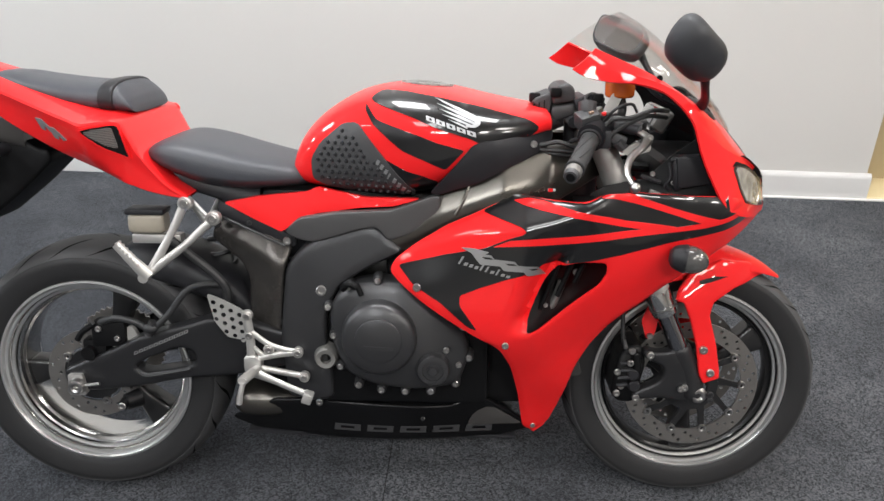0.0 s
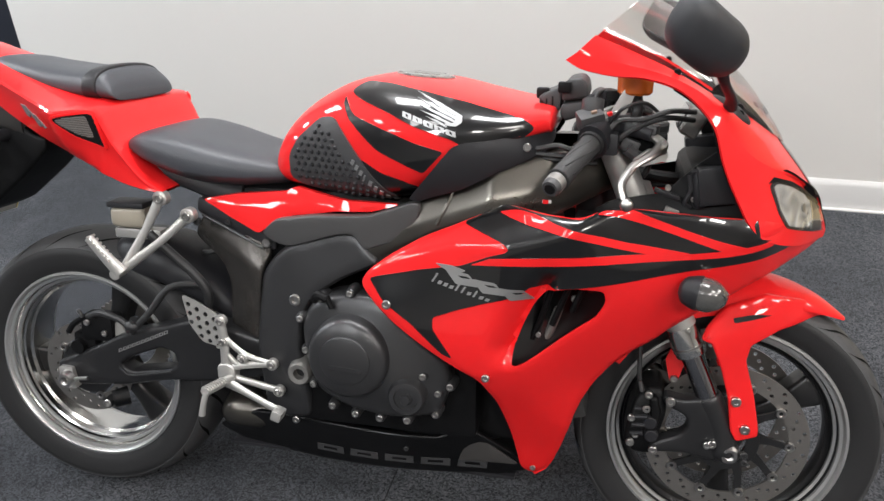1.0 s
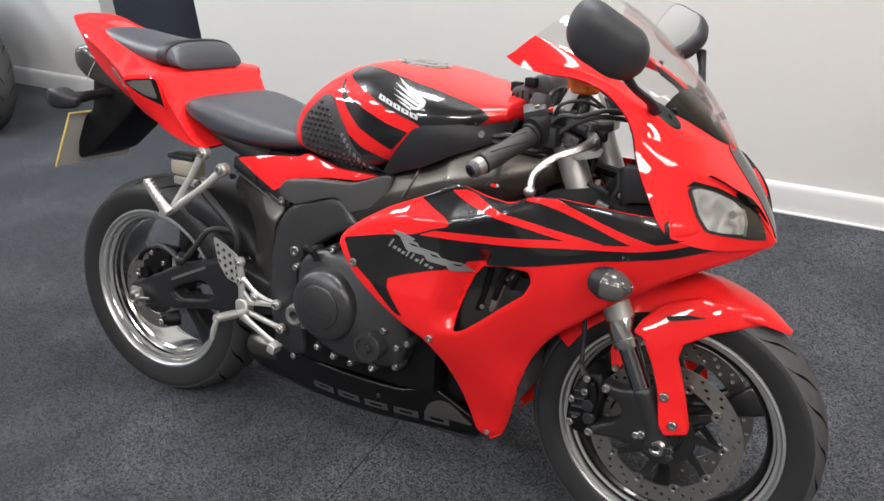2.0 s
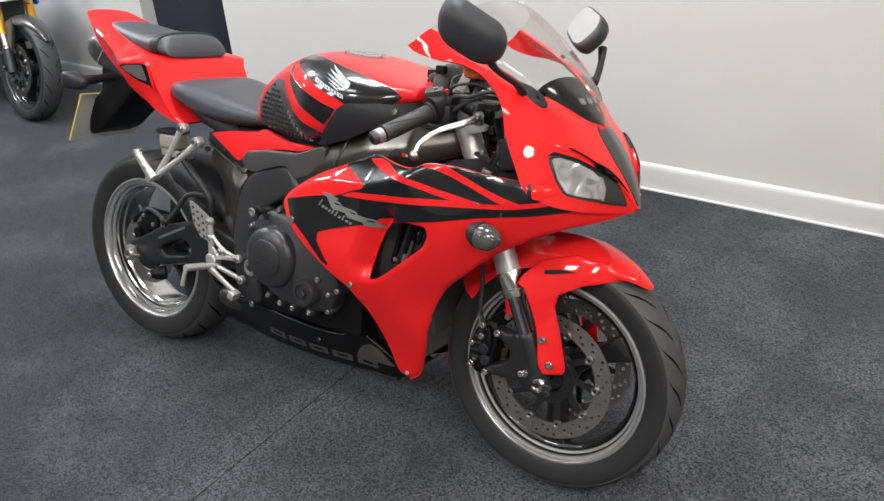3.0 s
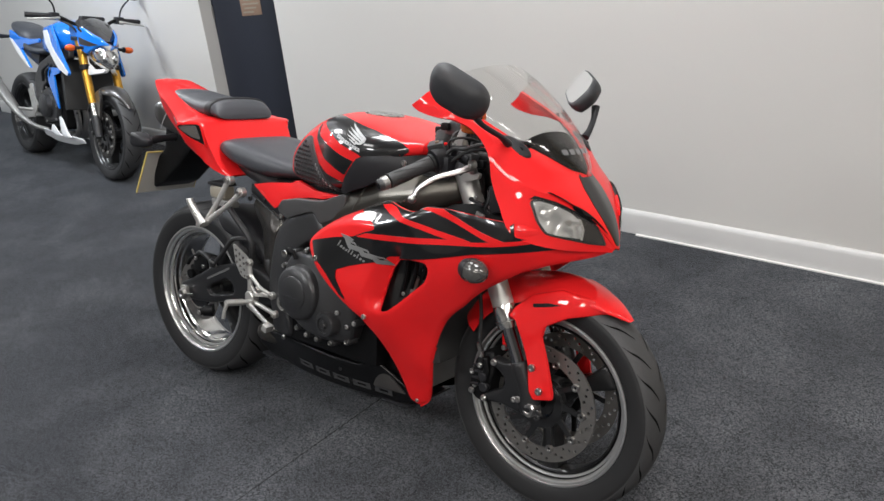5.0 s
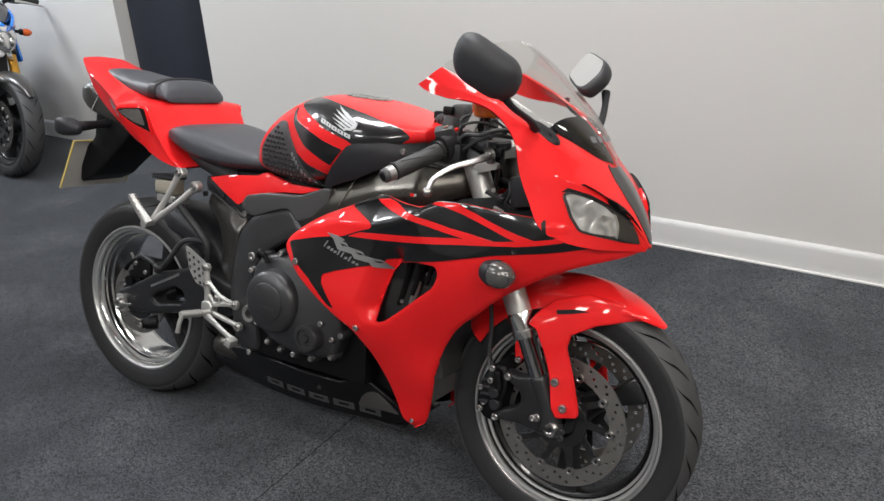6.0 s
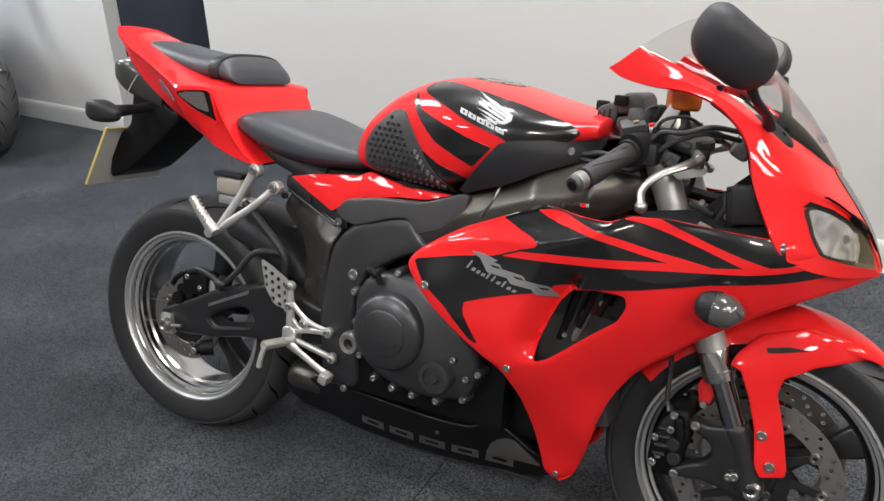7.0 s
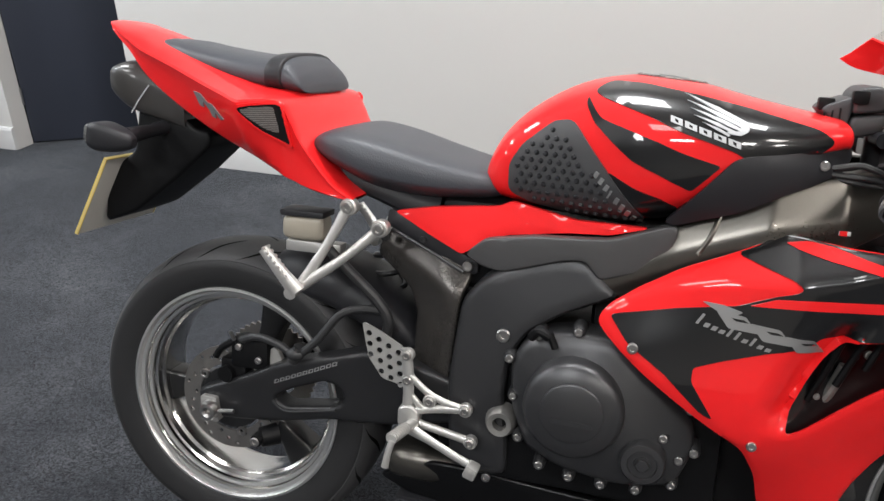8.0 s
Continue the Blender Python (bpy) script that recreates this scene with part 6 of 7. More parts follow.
for side in (-1, 1):
    o = [(-0.196, 0.838), (-0.184, 0.845), (-0.146, 0.832), (-0.116, 0.815), (-0.084, 0.797), (-0.058, 0.779), (-0.044, 0.755), (-0.035, 0.731), (-0.081, 0.738), (-0.150, 0.755), (-0.180, 0.764), (-0.192, 0.793)]
    o = rounded([(-side * y, z) for y, z in o], 0.008)
    c = o.mean(0)
    lamp_ = part("headlight", wrapped(o, nose_tree, "x", 3.0, 0.001, 0.003), FRAME_DARK, nose, "clear headlight with bright reflectors")
    part("lamp_brow", wrapped([(-side * y, z) for y, z in ((-0.196, 0.842), (-0.184, 0.851), (-0.146, 0.838), (-0.116, 0.821), (-0.084, 0.803), (-0.058, 0.785), (-0.062, 0.781), (-0.086, 0.797), (-0.118, 0.814), (-0.148, 0.830), (-0.184, 0.843))], nose_tree, "x", 3.0, 0.0016, 0.003, 0.008), SHADE, lamp_, "black gap over the lamp")
    part("reflector", wrapped(rounded([(-side * y, z) for y, z in ((-0.190, 0.836), (-0.178, 0.839), (-0.150, 0.829), (-0.120, 0.812), (-0.104, 0.796), (-0.098, 0.772), (-0.104, 0.752), (-0.150, 0.760), (-0.176, 0.768), (-0.187, 0.795))], 0.005), nose_tree, "x", 3.0, 0.0022, 0.002, 0.008), FACETS, lamp_, "bright uneven lamp reflector with reflections put into its colour")
    part("dark_bezel", wrapped(rounded([(-side * y, z) for y, z in ((-0.102, 0.799), (-0.082, 0.790), (-0.062, 0.774), (-0.050, 0.755), (-0.042, 0.736), (-0.080, 0.743), (-0.100, 0.750), (-0.095, 0.772))], 0.004), nose_tree, "x", 3.0, 0.0024, 0.002, 0.008), CHARCOAL, lamp_, "dark smoked inner lamp")
    part("lamp_divider", wrapped([(-side * y, z) for y, z in ((-0.106, 0.800), (-0.099, 0.796), (-0.093, 0.772), (-0.099, 0.748), (-0.105, 0.750), (-0.099, 0.772))], nose_tree, "x", 3.0, 0.0036, 0.002, 0.008), REFLECT, lamp_, "pale curved rim between the lamps")
    part("bulb", wrapped(circle(-side * -0.128, 0.790, 0.0075, 14), nose_tree, "x", 3.0, 0.0034, 0.002, 0.008), FRAME, lamp_, "dull bulb cap")
    part("lens", wrapped(c + (o - c) * 1.0, nose_tree, "x", 3.0, 0.0055, 0.0035), LENS, lamp_, "clear plastic lens")

# windscreen
crown = [(1.198, 0, 1.140), (1.240, 0, 1.117), (1.285, 0, 1.082), (1.335, 0, 1.035), (1.385, 0, 0.984), (1.425, 0, 0.932), (1.447, 0, 0.900), (1.456, 0, 0.884)]
flank = [(1.118, -0.206, 1.072), (1.174, -0.195, 1.049), (1.234, -0.182, 1.023), (1.285, -0.166, 0.995), (1.334, -0.141, 0.965), (1.385, -0.096, 0.934), (1.430, -0.049, 0.902), (1.455, -0.001, 0.884)]
half = arch(crown, flank, nv=40, nu=16, thick=0.003, lift=0.003, round_=0.85)
screen = part("windscreen", joined(half, moved(half, FLIP)), SCREEN, bike, "clear curved windscreen", sharp=70)
screen_tree = tree_of(half, moved(half, FLIP))
dc = arch([(1.345, 0, 0.985), (1.390, 0, 0.950), (1.425, 0, 0.915), (1.450, 0, 0.884)], [(1.335, -0.125, 0.950), (1.378, -0.090, 0.925), (1.425, -0.045, 0.895), (1.450, -0.004, 0.880)], nv=16, nu=10, thick=0.004)
part("dash_cover", joined(dc, moved(dc, FLIP)), SHADE, bike, "black dash cover under the screen", sharp=60)
for k in range(5):
    part("name_bar", wrapped([(-0.060 + 0.026 * k, 0.948), (-0.042 + 0.026 * k, 0.948), (-0.042 + 0.026 * k, 0.937), (-0.060 + 0.026 * k, 0.937)], screen_tree, "x", 3.0, 0.001, 0.0015, 0.01), GREYDEC, screen, "grey marking bar")
for side in (-1, 1):
    bolt(screen, 1.252, 0.182, 1.016, 0.006, SHADE, "screen_screw", side)
    bolt(screen, 1.360, 0.130, 0.957, 0.006, SHADE, "screen_screw", side)

# mirrors, folded flat
for side in (-1, 1):
    u = Vector((0.86, 0.48, -0.12) if side < 0 else (0.90, -0.30, -0.137)).normalized()
    a = Vector((-0.20, side * 0.55, 0.80))
    a = (a - u * a.dot(u)).normalized()
    n = u.cross(a)
    if side > 0:
        n, u = Vector((0.455, 0.579, -0.675)).normalized(), Vector((0.936, -0.339, 0.097)).normalized()
        u = (u - n * u.dot(n)).normalized()
        a = u.cross(n)
    if n.y * side < 0:
        n = -n
    base = Vector((1.280, -0.302, 1.084)) if side < 0 else Vector((1.250, 0.300, 1.093))
    if side < 0:
        out = rounded([(-0.066, 0.060), (-0.038, 0.066), (0.060, 0.020), (0.078, -0.010), (0.074, -0.046), (0.052, -0.068), (0.014, -0.068), (-0.060, -0.034), (-0.078, -0.006), (-0.078, 0.030)], 0.016, 3) * 0.90
    else:
        out = rounded([(-0.050, 0.080), (-0.020, 0.068), (0.070, 0.008), (0.086, -0.042), (0.056, -0.092), (0.020, -0.080), (-0.060, -0.016), (-0.068, 0.020)], 0.020, 4)
    rings = [(0.94, -0.004), (0.99, 0.001), (1.0, 0.010), (0.965, 0.024), (0.86, 0.036), (0.6, 0.046), (0.2, 0.050)]
    verts = [base + u * (p[0] * s) + a * (p[1] * s) + n * h for s, h in rings for p in out]
    k = len(out)
    faces = [(i * k + j, i * k + (j + 1) % k, (i + 1) * k + (j + 1) % k, (i + 1) * k + j) for i in range(len(rings) - 1) for j in range(k)] + [list(range(k)), list(range((len(rings) - 1) * k, len(rings) * k))]
    mir = part("mirror", mesh_of(verts, faces), MATTE, bike, "folded black plastic mirror", sharp=50)
    g = [base + u * (p[0] * 0.88) + a * (p[1] * 0.88) - n * 0.0055 for p in out]
    part("mirror_glass", mesh_of(g + [v + n * 0.002 for v in g], [list(range(k)), list(range(k, 2 * k))] + [(i, (i + 1) % k, k + (i + 1) % k, k + i) for i in range(k)]), MIRROR, mir, "silvered mirror glass")
    part("mirror_stalk", tube([(1.306, side * 0.292, 1.034) if side < 0 else (1.312, 0.285, 1.040), (1.318, side * 0.266, 1.006) if side < 0 else (1.324, 0.256, 1.010), (1.335, side * 0.215, 0.980), (1.338, side * 0.186, 0.962)], [0.0115, 0.0080, 0.0085, 0.012], 12, 4, 0.8), PLASTIC, mir)
    part("mirror_foot", moved(ball((0, 0, 0), 0.044, 0.023, 0.011), Matrix.Translation((1.342, side * 0.160, 0.954)) @ pose(0, 0, 0, side * -32, 30, -side * 22)), PLASTIC, mir, "black rubber mirror foot")
    bolt(mir, 1.358, 0.160, 0.950, 0.006, SHADE, side=side)

# front mudguard
ml, mt = [], []
for a in np.linspace(52, 146, 10):
    r = radians(a)
    f = (a - 52) / 102
    rad = 0.322 + 0.012 * math.sin(math.pi * f)
    w = 0.012 + 0.068 * min(1, f * 3.2) ** 0.6 if f < 0.9 else 0.078
    drop = 0.005 + 0.062 * min(1, f * 2.4)
    mt.append((FX + rad * math.cos(r), 0, FZ + rad * math.sin(r)))
    ml.append((FX + (rad - drop) * math.cos(r), -w, FZ + (rad - drop) * math.sin(r)))
guard = arch(mt, ml, nv=44, nu=12, thick=0.004)
mud = part("mudguard", joined(guard, moved(guard, FLIP)), RED, bike, "glossy red front mudguard", sharp=50)
leg_y = bulge([(1.560, 0.560, 0.030), (1.500, 0.565, 0.078), (1.430, 0.585, 0.098), (1.350, 0.540, 0.135), (1.330, 0.600, 0.095), (1.385, 0.440, 0.130), (1.412, 0.350, 0.131), (1.460, 0.345, 0.108), (1.446, 0.420, 0.112), (1.426, 0.490, 0.114)])
for side in (-1, 1):
    leg = part("mudguard_leg", shell(rounded([(1.590, 0.562), (1.520, 0.598), (1.450, 0.612), (1.380, 0.590), (1.348, 0.556), (1.338, 0.534), (1.358, 0.526), (1.378, 0.480), (1.397, 0.420), (1.408, 0.352), (1.420, 0.330), (1.462, 0.334), (1.462, 0.350), (1.446, 0.420), (1.424, 0.490), (1.430, 0.520), (1.480, 0.548), (1.545, 0.562)], 0.005), leg_y, (), 0.012, 0.005, 0.005, side), RED, mud, "red mudguard side with a leg", sharp=50)
    part("guard_slot", shell(rounded([(1.392, 0.572), (1.430, 0.579), (1.462, 0.577), (1.425, 0.569), (1.396, 0.564)], 0.003), leg_y, (), 0.012, 0.0025, 0, side, 0.0012), SHADE, leg, "black slot")
    tab = part("guard_tab", shell(rounded([(1.283, 0.460), (1.300, 0.505), (1.322, 0.505), (1.316, 0.448), (1.306, 0.418), (1.293, 0.421)], 0.006), bulge([(1.26, 0.47, 0.066), (1.30, 0.42, 0.084), (1.32, 0.52, 0.070), (1.285, 0.52, 0.064)]), thick=0.004, roll=0.002, side=side), RED, mud, "red mudguard tab behind the fork")
    bolt(tab, 1.301, 0.0855, 0.428, 0.0075, side=side)
    bolt(leg, 1.434, 0.1235, 0.356, 0.0095, side=side)
    bolt(leg, 1.412, 0.1285, 0.414, 0.0095, side=side)

# forks
rake = math.tan(radians(23.75))
for side in (-1, 1):
    y = side * 0.105

    def at(z, dx=0.0):
        return (1.3145 + dx - (z - 0.52) * rake, y, z)
    fork = part("fork_leg", tube([at(0.94), at(0.60), at(0.545)], [0.0272, 0.0278, 0.0280], 24, 0), ALLOY, bike, "satin alloy upside-down fork tube")
    part("seal_collar", tube([at(0.548), at(0.538), at(0.505), at(0.494)], [0.0285, 0.0305, 0.0305, 0.0290], 24, 0), POLISHED, fork, "bright fork collar")
    part("collar_ring", tube([at(0.512), at(0.508)], 0.0313, 24, 0), STEEL, fork)
    part("chrome_tube", tube([at(0.50), at(0.36)], 0.0215, 24, 0), CHROME, fork, "polished inner fork tube")
    lower_leg = part("fork_bottom", tube([at(0.412), at(0.402), at(0.335), (1.402, y * 1.02, 0.300), (1.406, y * 1.02, 0.285)], [0.0235, 0.0265, 0.0265, 0.028, 0.020], 20, 3), ARMBLACK, fork, "black fork bottom casting")
    part("axle_end", lathe([(0.005, side * 0.130), (0.009, side * 0.134), (0.014, side * 0.134), (0.019, side * 0.128), (0.020, side * 0.10), (0.005, side * 0.10)], 20, (FX + 0.002, 0, FZ + 0.001), True), STEEL, lower_leg, "bright axle end")
    bolt(lower_leg, 1.378, 0.128, 0.320, 0.0085, side=side)
    bolt(lower_leg, 1.436, 0.120, 0.300, 0.0075, side=side)
    part("caliper_mount", shell(rounded([(1.330, 0.404), (1.352, 0.412), (1.400, 0.350), (1.424, 0.318), (1.426, 0.296), (1.412, 0.276), (1.383, 0.280), (1.325, 0.288), (1.269, 0.281), (1.262, 0.290), (1.268, 0.302), (1.318, 0.326), (1.332, 0.345), (1.328, 0.368), (1.288, 0.385), (1.281, 0.396), (1.288, 0.407), (1.312, 0.402)], 0.010), bulge([(1.27, 0.29, 0.118), (1.285, 0.397, 0.118), (1.34, 0.31, 0.122), (1.37, 0.35, 0.128), (1.41, 0.30, 0.126), (1.34, 0.40, 0.126)]), thick=0.022, roll=0.008, side=side), ARMBLACK, lower_leg, "black cast arms that carry the caliper", sharp=60)
    for x, z in ((1.369, 0.318), (1.437, 0.305), (1.438, 0.290)):
        bolt(lower_leg, x, 0.131, z, 0.0075, STEEL if x < 1.4 else FRAME_DARK, side=side)
    cal = part("caliper", joined(
        shell(rounded([(1.240, 0.398), (1.252, 0.412), (1.280, 0.413), (1.290, 0.385), (1.291, 0.360), (1.282, 0.324), (1.280, 0.278), (1.262, 0.268), (1.232, 0.271), (1.214, 0.296), (1.219, 0.345), (1.230, 0.388)], 0.010), bulge([(1.25, 0.40, 0.104), (1.28, 0.36, 0.112), (1.24, 0.34, 0.118), (1.235, 0.28, 0.108), (1.275, 0.30, 0.110)]), thick=0.075, roll=0.010, side=side),
        shell(rounded([(1.256, 0.400), (1.272, 0.402), (1.282, 0.362), (1.272, 0.322), (1.262, 0.300), (1.252, 0.322), (1.262, 0.362)], 0.008), 0.122, thick=0.020, roll=0.006, side=side)), SHADE, fork, "black front brake caliper", sharp=50)
    for k in range(4):
        part("caliper_fin", tube([(1.226 + 0.002 * k, side * 0.116, 0.318 + 0.018 * k), (1.250 + 0.003 * k, side * 0.120, 0.322 + 0.018 * k)], [0.0040, 0.0052], 8, 0), PLASTIC, cal)
    for x, z, r in ((1.255, 0.406, 0.0078), (1.296, 0.396, 0.0090), (1.253, 0.376, 0.0075), (1.226, 0.351, 0.0075), (1.236, 0.315, 0.0065), (1.227, 0.298, 0.0080), (1.271, 0.290, 0.0085)):
        bolt(cal, x, 0.1215 if x > 1.25 else 0.116, z, r, side=side)
    for x, z in ((1.262, 0.346), (1.266, 0.318)):
        part("piston_boss", lathe([(0, side * 0.124), (0.011, side * 0.124), (0.0135, side * 0.121), (0.0145, side * 0.10)], 20, (x, 0, z)), PLASTIC, cal)
    part("bleed_nipple", tube([(1.243, side * 0.110, 0.408), (1.237, side * 0.114, 0.430)], [0.0050, 0.0032], 8, 0), STEEL, cal)
    part("brake_line", tube([(1.246, side * 0.10, 0.405), (1.236, side * 0.104, 0.43), (1.232, side * 0.098, 0.50), (1.225, side * 0.10, 0.56), (1.20, side * 0.10, 0.66), (1.19, side * 0.10, 0.78)], 0.005, 8), HOSE, cal, "black brake hose")

# handlebars and cockpit
part("top_clamp", shell([(1.11, 0.875), (1.11, 0.90), (1.19, 0.90), (1.19, 0.875)], 0.135, thick=0.27, step=0.05, roll=0.008), FRAME, bike, "grey top fork clamp")
part("steering_head", moved(lathe([(0, -0.1), (0.04, -0.1), (0.04, 0.1), (0, 0.1)], 24), pose(1.13, 0, 0.82, 90, 0, 0)), FRAME_DARK, bike)
for side in (-1, 1):
    inn, end = Vector((1.142, side * 0.140, 0.916)), Vector((1.066, side * 0.330, 0.842))
    d = (end - inn).normalized()
    bar = part("handlebar", tube([inn - d * 0.02, inn + d * 0.06], 0.012, 14, 0), FRAME_DARK, bike, "clip-on handlebar")
    part("grip", tube([inn + d * 0.062, inn + d * 0.066, inn + d * 0.12, inn + d * 0.182, inn + d * 0.186], [0.0215, 0.0188, 0.0178, 0.0184, 0.0200], 18, 3), PADRUB, bar, "ribbed black rubber grip")
    part("grip_flange", tube([inn + d * 0.060, inn + d * 0.066], [0.023, 0.022], 18, 0), RUBBER, bar)
    for k in range(6):
        a = math.pi * k / 3
        q = d.to_track_quat("Z", "Y")
        w1 = q @ Vector((math.cos(a), math.sin(a), 0)) * 0.0184
        w2 = q @ Vector((math.cos(a + 1.2), math.sin(a + 1.2), 0)) * 0.0184
        part("grip_rib", tube([inn + d * 0.080 + w1, inn + d * 0.12 + (w1 + w2) * 0.58, inn + d * 0.170 + w2], 0.0012, 6, 4), RUBBER, bar)
    part("bar_end", tube([inn + d * 0.188, inn + d * 0.190, inn + d * 0.204, inn + d * 0.206], [0.013, 0.0165, 0.0165, 0.0150], 20, 0), FRAME, bar, "satin steel bar end")
    part("bar_weight", tube([inn + d * 0.205, inn + d * 0.213, inn + d * 0.217], [0.0152, 0.0152, 0.0130], 20, 0), COCKPIT, bar, "dark bar weight")
    part("bar_end_screw", tube([inn + d * 0.2155, inn + d * 0.2185], [0.0105, 0.0085], 12, 0), SHADE, bar)
    part("switch_box", joined(tube([inn + d * 0.022, inn + d * 0.056], [0.026, 0.028], 16, 0, 1.1), moved(block(-0.022, 0.022, -0.02, 0.02, -0.018, 0.020, 0.006), Matrix.Translation(inn + d * 0.03 + Vector((0.012, 0, -0.014))))), PLASTIC, bar, "black switch housing")
    lev = part("brake_lever" if side < 0 else "clutch_lever", tube([(1.205, side * 0.150, 0.915), (1.236, side * 0.182, 0.898), (1.222, side * 0.222, 0.886), (1.192, side * 0.262, 0.872), (1.176, side * 0.305, 0.850), (1.184, side * 0.340, 0.829)], [0.0095, 0.0120, 0.0088, 0.0074, 0.0064, 0.0062], 14, 5, 0.62), STEEL, bike, "bright alloy lever")
    part("lever_ball", ball((1.185, side * 0.343, 0.827), 0.0105, 0.0105, 0.0105, 16, 10), STEEL, lev)
    bolt(lev, 1.240, 0.196, 0.900, 0.006, side=side)
    part("master_cylinder", joined(tube([(1.150, side * 0.120, 0.918), (1.190, side * 0.150, 0.918), (1.222, side * 0.168, 0.910)], [0.018, 0.016, 0.012], 14, 3), moved(block(-0.02, 0.02, -0.018, 0.018, -0.015, 0.015, 0.005), pose(1.165, side * 0.135, 0.925))), PLASTIC, bike, "black master cylinder")
fluid = part("fluid_pot", moved(lathe([(0, -0.018), (0.026, -0.018), (0.030, -0.014), (0.031, 0.014), (0.0, 0.016)], 28), pose(1.187, -0.120, 0.990, 90, 0, 0)), AMBER, bike, "orange-brown brake fluid pot")
part("pot_cap", moved(lathe([(0, -0.011), (0.030, -0.011), (0.033, -0.008), (0.033, 0.004), (0, 0.004)], 28), pose(1.187, -0.120, 1.011, -90, 0, 0)), ORANGE, fluid, "orange pot cap")
part("pot_stay", shell(rounded([(1.170, 0.984), (1.192, 0.984), (1.172, 0.936), (1.156, 0.930), (1.148, 0.942)], 0.005), 0.146, thick=0.004, roll=0.001), ALLOY, fluid, "flat alloy pot stay")
bolt(fluid, 1.158, 0.147, 0.940, 0.006, name="stay_screw")
part("pot_hose", tube([(1.190, -0.12, 0.975), (1.195, -0.12, 0.945), (1.185, -0.13, 0.925)], 0.009, 10), HOSE, fluid)
damper = part("steering_damper", shell(rounded([(1.056, 0.950), (1.057, 0.978), (1.068, 0.991), (1.092, 0.994), (1.103, 0.983), (1.106, 0.957)], 0.007), 0.062, thick=0.112, step=0.02, roll=0.006), COCKPIT, bike, "black plastic steering damper housing", sharp=50)
part("damper_body", shell(rounded([(1.057, 0.945), (1.106, 0.953), (1.107, 0.938), (1.101, 0.925), (1.064, 0.913), (1.054, 0.926)], 0.006), 0.060, thick=0.108, step=0.02, roll=0.005), COCKPIT, damper, sharp=50)
part("damper_lid", shell(rounded([(1.012, 0.953), (1.020, 0.962), (1.055, 0.976), (1.056, 0.950), (1.052, 0.930), (1.030, 0.936)], 0.005), 0.052, thick=0.096, step=0.02, roll=0.005), COCKPIT, damper, sharp=50)
part("damper_arm", shell(rounded([(1.106, 0.948), (1.108, 0.962), (1.124, 0.970), (1.137, 0.962), (1.138, 0.938), (1.112, 0.930)], 0.006), 0.050, thick=0.09, step=0.02, roll=0.005), COCKPIT, damper, sharp=50)
for k in range(3):
    part("damper_rib", block(1.016 + 0.011 * k, 1.019 + 0.011 * k, -0.0535, -0.050, 0.938 + 0.001 * k, 0.950 + 0.004 * k, 0.0006), SHADE, damper)
stem = part("stem_nut", moved(lathe([(0, -0.012), (0.010, -0.012), (0.0125, -0.008), (0.0125, 0.002), (0.015, 0.004), (0.015, 0.012), (0, 0.012)], 20), pose(1.128, -0.078, 0.944, -90, 0, 0)), SHADE, bike, "black preload nut on a brass collar")
part("collar", moved(lathe([(0, -0.008), (0.017, -0.008), (0.020, -0.004), (0.020, 0.008), (0, 0.008)], 24), pose(1.126, -0.078, 0.922, -90, 0, 0)), GOLD, stem, "dull brass collar")
lid = part("reservoir_lid", moved(lathe([(0, -0.010), (0.020, -0.010), (0.024, -0.006), (0.024, 0.008), (0.018, 0.012), (0, 0.012)], 28, scale=(1.0, 0.8)), pose(1.226, -0.112, 0.917, -78, 0, 0)), COCKPIT, bike, "black oval reservoir lid")
part("reservoir_body", joined(block(1.176, 1.226, -0.135, -0.085, 0.868, 0.905, 0.008, 2), tube([(1.180, -0.13, 0.908), (1.215, -0.125, 0.900), (1.232, -0.118, 0.888)], [0.013, 0.011, 0.008], 12, 3)), SHADE, lid)
part("lever_bracket", shell(rounded([(1.190, 0.866), (1.217, 0.886), (1.250, 0.880), (1.248, 0.868), (1.206, 0.855)], 0.004), 0.172, thick=0.012, roll=0.002), ALLOY, bike, "bright alloy lever bracket")
part("pivot_ring", moved(lathe([(0.005, -0.004), (0.010, -0.004), (0.011, 0.0), (0.010, 0.006), (0.005, 0.006)], 20, closed=True), pose(1.236, -0.178, 0.888, -70, 0, 0)), STEEL, bike)
relay = part("nose_relay", tube([(1.309, -0.178, 0.792), (1.306, -0.178, 0.800), (1.302, -0.178, 0.846), (1.302, -0.178, 0.852)], [0.009, 0.0125, 0.0125, 0.010], 14, 0), PLASTIC, bike, "black relay and wiring inside the nose")
part("relay_strap", tube([(1.290, -0.180, 0.852), (1.312, -0.188, 0.858), (1.336, -0.186, 0.848), (1.340, -0.184, 0.836)], 0.0045, 8), PLASTIC, relay)
part("relay_wire", tube([(1.286, -0.178, 0.846), (1.290, -0.182, 0.820), (1.282, -0.182, 0.800), (1.292, -0.178, 0.790)], 0.0036, 8), PLASTIC, relay)
part("relay_foot", moved(block(-0.022, 0.022, -0.006, 0.006, -0.004, 0.004, 0.002), pose(1.252, -0.176, 0.812, 0, 18, 0)), PLASTIC, relay)
bolt(relay, 1.253, 0.183, 0.824, 0.0055)
bolt(relay, 1.296, 0.182, 0.806, 0.0050)
